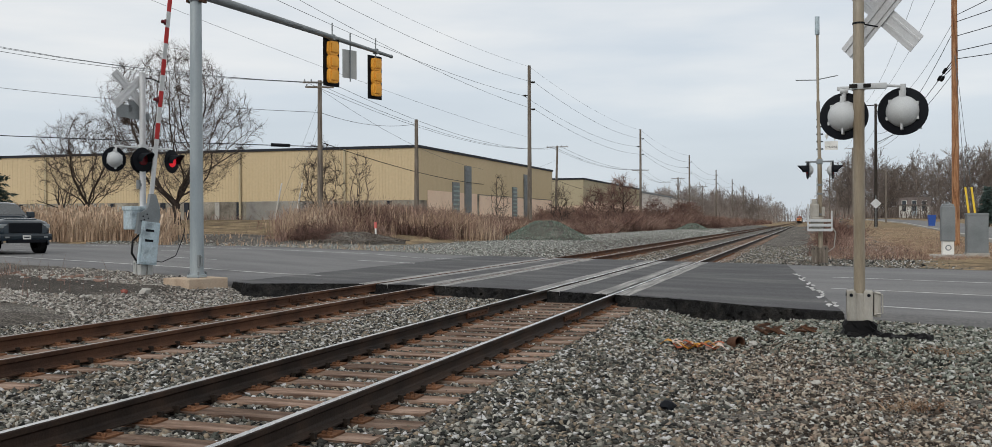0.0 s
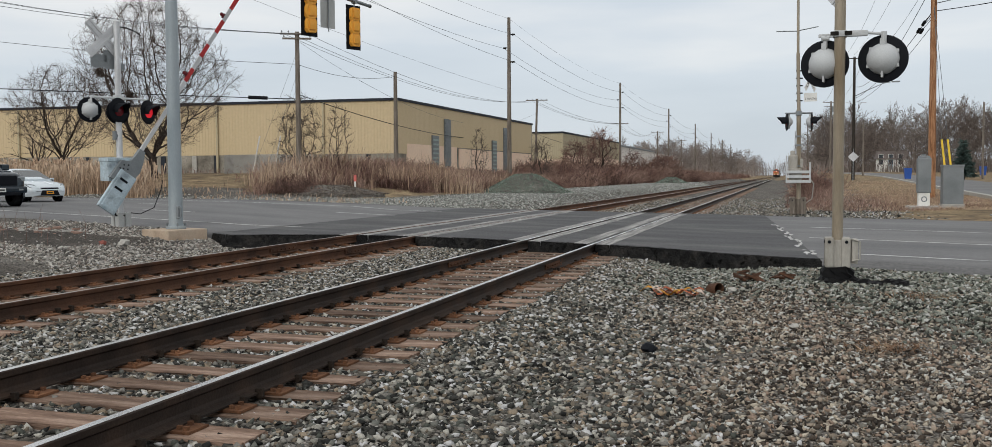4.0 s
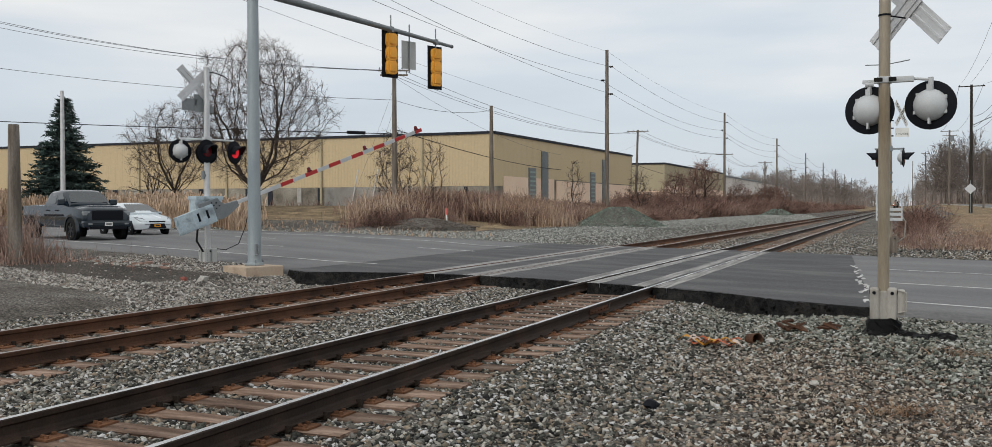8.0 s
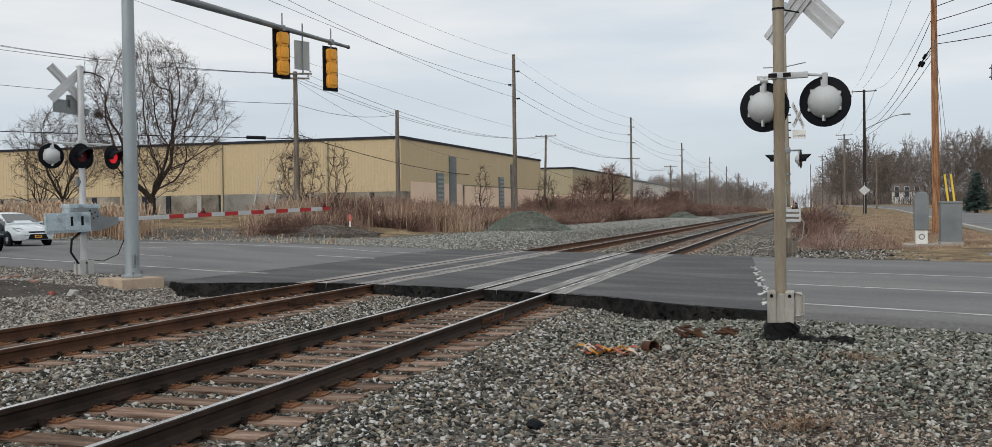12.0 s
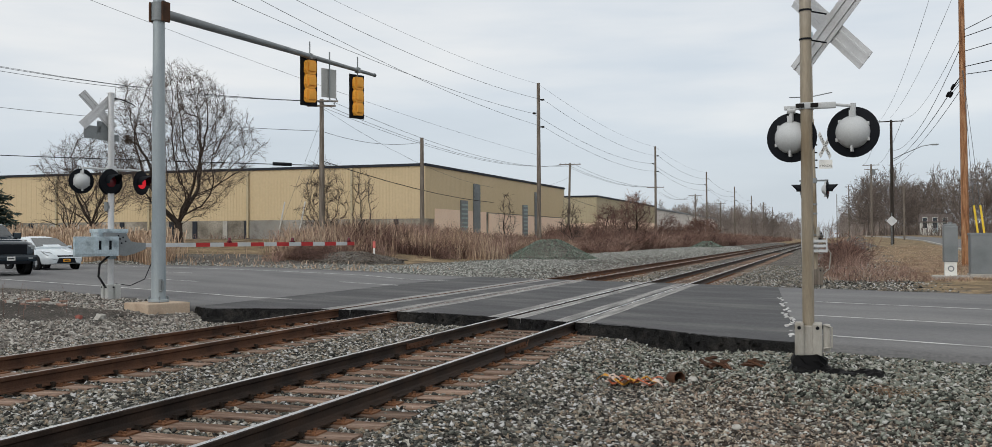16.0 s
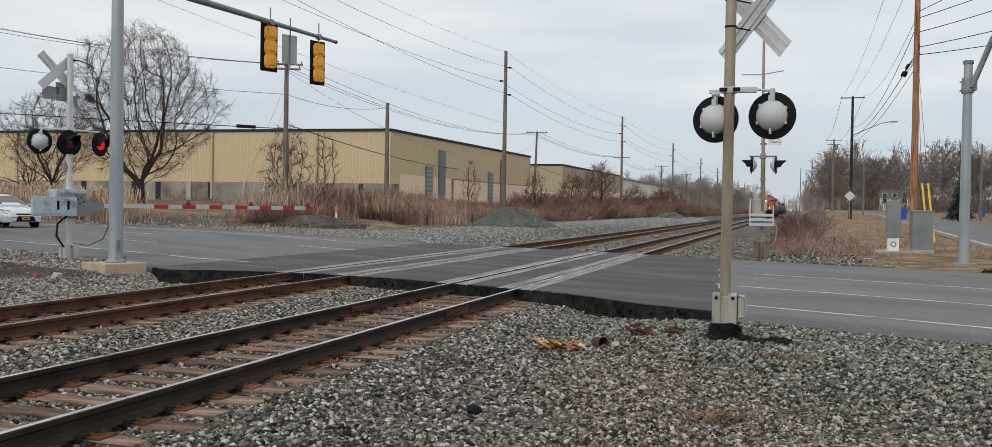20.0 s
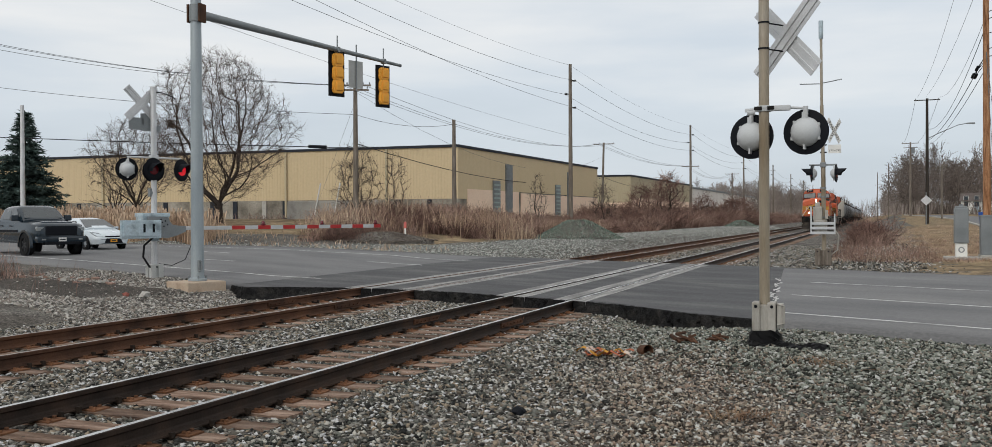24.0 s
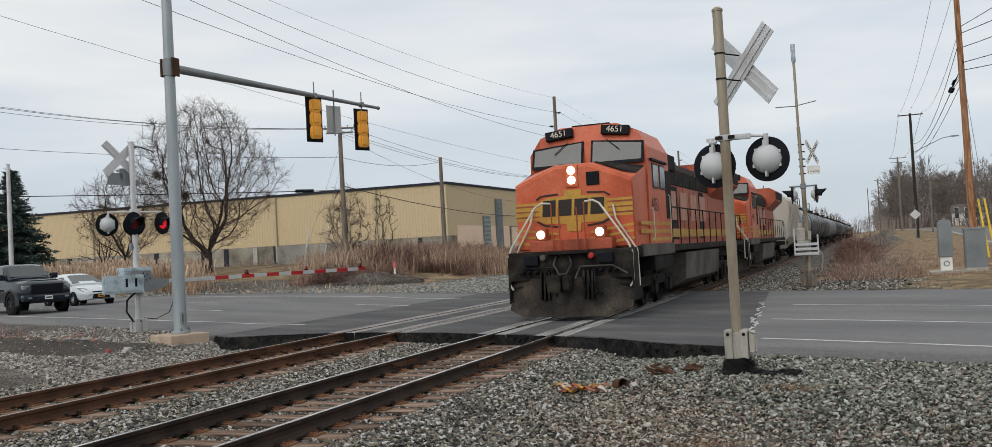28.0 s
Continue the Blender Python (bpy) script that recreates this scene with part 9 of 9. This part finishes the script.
        top = [(s * 0.44, 1.5, 3.705), (s * 1.46, 1.5, 3.335), (s * 1.485, 2.33, 3.58), (s * 0.45, 2.33, 3.76)]
        lo = [bm.verts.new((x, y, z - 0.01)) for x, y, z in top]
        hi = [bm.verts.new((x, y, z + 0.012)) for x, y, z in top]
        bm.faces.new(hi)
        for i in range(4):
            bm.faces.new((lo[i], lo[(i + 1) % 4], hi[(i + 1) % 4], hi[i]))
        bmesh.ops.recalc_face_normals(bm, faces=bm.faces)
        part("glare_panel", bm, mat_dark, t, "dull black glare panel")
        # number board
        bm = B()
        m = Matrix.Translation((s * 0.74, 2.62, 4.57)) @ pose(0, 0, 0, -8, s * 6, 0)
        box(bm, -0.36, 0.36, -0.1, 0.12, -0.12, 0.115, m, bevel=0.02)
        nb = part("number_board", bm, mat_black, t, "black number board")
        text_mesh("lettering", "4651", 0.22, mat_handrail, nb, m @ pose(0, -0.104, 0, 90, 0, 0), 0.002)
        # side windows and door
        bm = B()
        for y0, y1 in ((2.95, 3.65), (3.8, 4.5)):
            box(bm, min(s * 1.5, s * 1.545), max(s * 1.5, s * 1.545), y0, y1, 3.05, 3.7, bevel=0.02)
        part("side_window_frame", bm, mat_green_black, t)
        for y0, y1 in ((3.0, 3.6), (3.85, 4.45)):
            bm = B()
            box(bm, min(s * 1.54, s * 1.552), max(s * 1.54, s * 1.552), y0, y1, 3.1, 3.65)
            part("side_window", bm, mat_cab_glass, t)
        text_mesh("lettering", "4651", 0.46, mat_green_black, t, Matrix.Translation((s * 1.535, 3.15, 2.62)) @ pose(0, 0, 0, 90, 0, 90 * s), 0.002)
        # solid dark boxes paint in the shade of the recess behind the cab
        bm = B()
        box(bm, min(s * 1.3, s * 1.538), max(s * 1.3, s * 1.538), 4.55, 5.12, 2.3, 3.6, bevel=0.02)
        box(bm, min(s * 0.9, s * 1.5), max(s * 0.9, s * 1.5), 5.1, 5.5, 1.6, 4.0, bevel=0.02)
        part("door_recess", bm, mat_dark, t, "dark box standing for shade in the rear door recess")
        bm = B()
        pipe(bm, [(s * 1.56, 2.6, 1.75), (s * 1.6, 2.6, 1.8), (s * 1.6, 2.6, 2.5), (s * 1.56, 2.6, 2.55)], 0.015, 5)
        pipe(bm, [(s * 1.56, 4.75, 1.75), (s * 1.6, 4.75, 1.8), (s * 1.6, 4.75, 2.9), (s * 1.56, 4.75, 2.95)], 0.015, 5)
        part("grab_iron", bm, mat_handrail, t)
        bm = B()
        box(bm, min(s * 1.3, s * 1.542), max(s * 1.3, s * 1.542), 1.5, 5.4, 1.36, 1.66, bevel=0.02)
        part("side_sill", bm, mat_tank, t, "grey side sill below the cab")
        bm = B()
        box(bm, min(s * 1.53, s * 1.6), max(s * 1.53, s * 1.6), 2.7, 4.6, 3.74, 3.8, bevel=0.01)
        part("sunshade", bm, mat_black, t)
        for k, z in enumerate((1.72, 1.92, 2.12)):
            bm = B()
            box(bm, min(s * 1.53, s * 1.536), max(s * 1.53, s * 1.536), 1.4 if k else 2.4, 5.1, z, z + 0.09)
            part("gold_stripe", bm, mat_gold, t)
        bm = B()
        box(bm, min(s * 1.1, s * 1.5), max(s * 1.1, s * 1.5), 2.9, 5.3, 1.0, 1.55, bevel=0.03)
        part("battery_box", bm, mat_dark, t, "grey equipment box below the cab")
        # walkway rail
        y = 5.4
        rail = B()
        pipe(rail, [(s * 1.47, 5.2, 2.1), (s * 1.47, 5.4, 2.65), (s * 1.47, 20.6, 2.65), (s * 1.47, 20.9, 2.3)], 0.02, 6)
        part("walkway_rail", rail, mat_dark, t)
        while y < 20.7:
            bm = B()
            cyl(bm, (s * 1.47, y, 1.55), (s * 1.47, y, 2.65), 0.018, seg=6)
            part("walkway_post", bm, mat_dark, t)
            y += 1.38
        bm = B()
        pipe(bm, [(s * 1.5, 20.6, 2.6), (s * 1.5, 21.2, 2.4), (s * 1.5, 21.5, 1.6), (s * 1.5, 21.5, 0.8)], 0.024, 6)
        part("handrail", bm, mat_handrail, t, "white pipe handrail", True)
    # long hood
    bm = B()
    slab_poly(bm, [(-0.92, 1.6), (0.92, 1.6), (0.92, 3.95), (0.7, 4.2), (-0.7, 4.2), (-0.92, 3.95)], 5.1, 20.6)
    part("long_hood", bm, mat_orange_dark, t, "sooty orange engine hood")
    y = 5.3
    k = 0
    while y < 16.0:
        for s in (-1, 1):
            bm = B()
            box(bm, min(s * 0.92, s * 0.95), max(s * 0.92, s * 0.95), y, y + 0.95, 1.75, 3.4, bevel=0.01)
            part("hood_door", bm, mat_orange_dark if k % 5 != 3 else mat_dark, t)
        y += 1.02
        k += 1
    for s in (-1, 1):
        bm = B()
        box(bm, min(s * 0.93, s * 0.965), max(s * 0.93, s * 0.965), 5.3, 20.4, 1.82, 2.08)
        part("gold_stripe", bm, mat_gold, t)
        for q in range(5):
            bm = B()
            box(bm, min(s * 0.966, s * 0.97), max(s * 0.966, s * 0.97), 5.9 + q * 1.9, 7.1 + q * 1.9, 2.35, 3.25)
            part("name_bar", bm, mat_faded, t, "faded block of the painted name")
    for s in (-1, 1):
        y = 5.25
        while y < 15.6:
            bm = B()
            box(bm, min(s * 0.9, s * 0.955), max(s * 0.9, s * 0.955), y, y + 1.25, 3.45, 3.93, bevel=0.01)
            part("hood_grille", bm, mat_dark, t, "sooty black intake grille")
            y += 1.3
    bm = B()
    slab_poly(bm, [(-0.93, 3.95), (0.93, 3.95), (0.71, 4.215), (-0.71, 4.215)], 5.12, 15.8)
    part("hood_roof", bm, mat_dark, t, "sooty black hood roof")
    bm = B()
    box(bm, -0.72, 0.72, 5.3, 8.6, 4.2, 4.45, bevel=0.06)
    box(bm, -0.5, 0.5, 9.2, 11.2, 4.2, 4.55, bevel=0.05)
    box(bm, -1.3, 1.3, 5.2, 7.4, 3.75, 4.2, bevel=0.05)
    part("roof_hatch", bm, mat_dark, t, "sooty black roof boxes")
    bm = B()
    slab_poly(bm, [(-0.92, 3.3), (0.92, 3.3), (1.52, 3.85), (1.52, 4.4), (1.2, 4.6), (-1.2, 4.6), (-1.52, 4.4), (-1.52, 3.85)], 15.8, 20.3)
    part("radiator_wing", bm, mat_orange_dark, t, "flared radiator housing")
    for s in (-1, 1):
        for q in range(3):
            bm = B()
            box(bm, min(s * 1.52, s * 1.55), max(s * 1.52, s * 1.55), 15.95 + q * 1.45, 17.25 + q * 1.45, 3.92, 4.36)
            part("radiator_grille", bm, mat_dark, t)
    bm = B()
    box(bm, -0.3, 0.3, 11.6, 13.0, 4.2, 4.5, bevel=0.04)
    cyl(bm, (0, 12.3, 4.45), (0, 12.3, 4.7), 0.25, seg=14)
    part("exhaust_stack", bm, mat_dark, t)
    bm = B()
    cyl(bm, (0.3, 4.4, 4.76), (0.3, 4.4, 4.86), 0.12, seg=12)
    for q in (-0.12, 0, 0.12):
        lathe(bm, (-0.3 + q, 9.0, 4.66), (0, -1, 0), [(0, 0.02), (0.2, 0.03), (0.32, 0.07)], 8)
    cyl(bm, (-0.3, 9.0, 4.5), (-0.3, 9.0, 4.66), 0.03, seg=6)
    box(bm, -0.5, 0.5, 2.95, 4.9, 4.75, 4.83, bevel=0.03)
    part("air_horn", bm, mat_dark, t)
    # tank and bogies
    bm = B()
    prism(bm, [(-1.4, 0.55), (-1.1, 0.38), (1.1, 0.38), (1.4, 0.55), (1.45, 1.35), (-1.45, 1.35)], 7.6, 14.2, lambda u, v, w: (u, w, v))
    bmesh.ops.recalc_face_normals(bm, faces=bm.faces)
    part("fuel_tank", bm, mat_tank, t, "dusty grey fuel tank")
    bogie(t, 4.6, 3, 1.95)
    bogie(t, 17.6, 3, 1.95)
    return t


def covered_hopper():
    t = thing("covered_hopper", label="beige covered hopper car behind the locomotives", category="railway wagon", group="railway wagons")
    bm = B()
    slab_poly(bm, [(-1.5, 1.6), (-0.5, 0.7), (0.5, 0.7), (1.5, 1.6), (1.55, 4.1), (1.1, 4.5), (-1.1, 4.5), (-1.55, 4.1)], 2.2, 13.3)
    part("body", bm, mat_hopper, t)
    for s in (-1, 1):
        for k in range(10):
            bm = B()
            box(bm, min(s * 1.52, s * 1.6), max(s * 1.52, s * 1.6), 2.25 + k * 1.2, 2.35 + k * 1.2, 1.6, 4.1)
            part("side_post", bm, mat_hopper, t)
    bm = B()
    box(bm, -1.45, 1.45, 0.3, 2.2, 1.1, 1.35)
    box(bm, -1.45, 1.45, 13.3, 15.2, 1.1, 1.35)
    box(bm, -0.2, 0.2, -0.3, 15.8, 0.75, 1.05)
    part("end_platform", bm, mat_dark, t)
    bm = B()
    for x in (-1.2, 0.8):
        box(bm, x, x + 0.06, 0.35, 0.4, 1.3, 4.4)
    for k in range(8):
        box(bm, -1.2, 0.86, 0.36, 0.39, 1.5 + k * 0.38, 1.53 + k * 0.38)
    part("end_ladder", bm, mat_hopper, t)
    bm = B()
    box(bm, -0.6, 0.6, 2.4, 13.1, 4.5, 4.62, bevel=0.03)
    part("roof_walk", bm, mat_galv_dull, t)
    bogie(t, 1.9, 2, 1.7)
    bogie(t, 13.6, 2, 1.7)
    return t


def tank_car(mat, label):
    t = thing("tank_car", label=label, category="railway wagon", group="railway wagons")
    bm = B()
    lathe(bm, (0, 0.8, 2.72), (0, 1, 0), [(0, 0), (0.06, 0.7), (0.25, 1.25), (0.5, 1.48), (0.7, 1.52), (14.1, 1.52), (14.3, 1.48), (14.55, 1.25), (14.74, 0.7), (14.8, 0)], 28)
    part("barrel", bm, mat, t, "", True)
    for y in (4.5, 8.2, 11.9):
        bm = B()
        lathe(bm, (0, y, 2.72), (0, 1, 0), [(-0.05, 1.5), (-0.05, 1.54), (0.05, 1.54), (0.05, 1.5)], 28)
        part("weld_band", bm, mat, t, "", True)
    bm = B()
    cyl(bm, (0, 8.2, 4.1), (0, 8.2, 4.6), 0.45, seg=16)
    part("dome", bm, mat_dark, t)
    bm = B()
    for s in (-1, 1):
        pipe(bm, [(s * 0.9, 6.8, 4.1), (s * 0.9, 6.8, 5.0), (s * 0.9, 9.6, 5.0), (s * 0.9, 9.6, 4.1)], 0.03, 5)
    box(bm, -1.0, 1.0, 6.8, 9.6, 4.22, 4.26)
    part("top_platform", bm, mat_dark, t)
    bm = B()
    box(bm, -0.25, 0.25, 0.0, 16.2, 0.78, 1.15)
    box(bm, -1.4, 1.4, 0.5, 1.6, 1.1, 1.25)
    box(bm, -1.4, 1.4, 14.6, 15.7, 1.1, 1.25)
    part("underframe", bm, mat_dark, t)
    bogie(t, 2.2, 2, 1.7)
    bogie(t, 14.0, 2, 1.7)
    return t


TRAIN = [(locomotive(), 0.0)]
TRAIN.append((copy_thing(TRAIN[0][0], pose(0, 0, 0)), 22.2))
TRAIN[1][0]["label"] = "second sooty orange diesel locomotive coupled behind the first"
TRAIN.append((covered_hopper(), 44.4))
black_tank = tank_car(mat_tankcar, "black tank car in a long train")
grey_tank = tank_car(mat_tankcar_grey, "dark grey tank car in a long train")
TRAIN += [(grey_tank, 60.4), (black_tank, 76.8)]
for k in range(18):
    TRAIN.append((copy_thing(grey_tank if k in (2, 3, 7, 12) else black_tank, pose(0, 0, 0)), 93.2 + 16.4 * k))

# ---------------------------------------------------------------- what moves
TRAIN_Y = [(0, 667.0), (4, 575.0), (8, 483.0), (12, 391.0), (16, 298.5), (18, 252.0), (20, 206.0), (22, 160.0), (24, 113.5), (25, 90.0), (26, 66.4), (27, 42.6), (27.5, 30.9), (27.8, 24.4), (28, 20.4)]
ARM = [(0, 84), (2.0, 84), (2.6, 76), (3.5, 62), (4.5, 49.5), (5, 45), (6, 36), (7, 28), (8, 20), (9, 13.5), (10, 8.5), (11, 4.8), (12, 2), (13, 0.3), (14, 0), (28, 0)]
CAR_BACK = [(0, 8.6), (0.4, 6.6), (0.8, 4.7), (1.2, 3.1), (1.6, 2.1), (2.0, 1.4), (2.5, 0.75), (3.5, 0.3), (4.5, 0.08), (5.5, 0), (28, 0)]


def motions():
    for ob, back in TRAIN:
        walk(ob, [(t, pose(0, y + back, 0)) for t, y in TRAIN_Y])
    walk(GATE_ARM, [(t, pose(0, 0, 1.35, a)) for t, a in ARM])
    walk(TRUCK, [(0, pose(-22.9, 26.7, 0.27, 0, 0, -109)), (28, pose(-22.9, 26.7, 0.27, 0, 0, -109))])
    walk(CAR, [(t, pose(-25.4 - 0.945 * s, 31.9 + 0.327 * s, 0.29, 0, 0, -109)) for t, s in CAR_BACK])


motions()
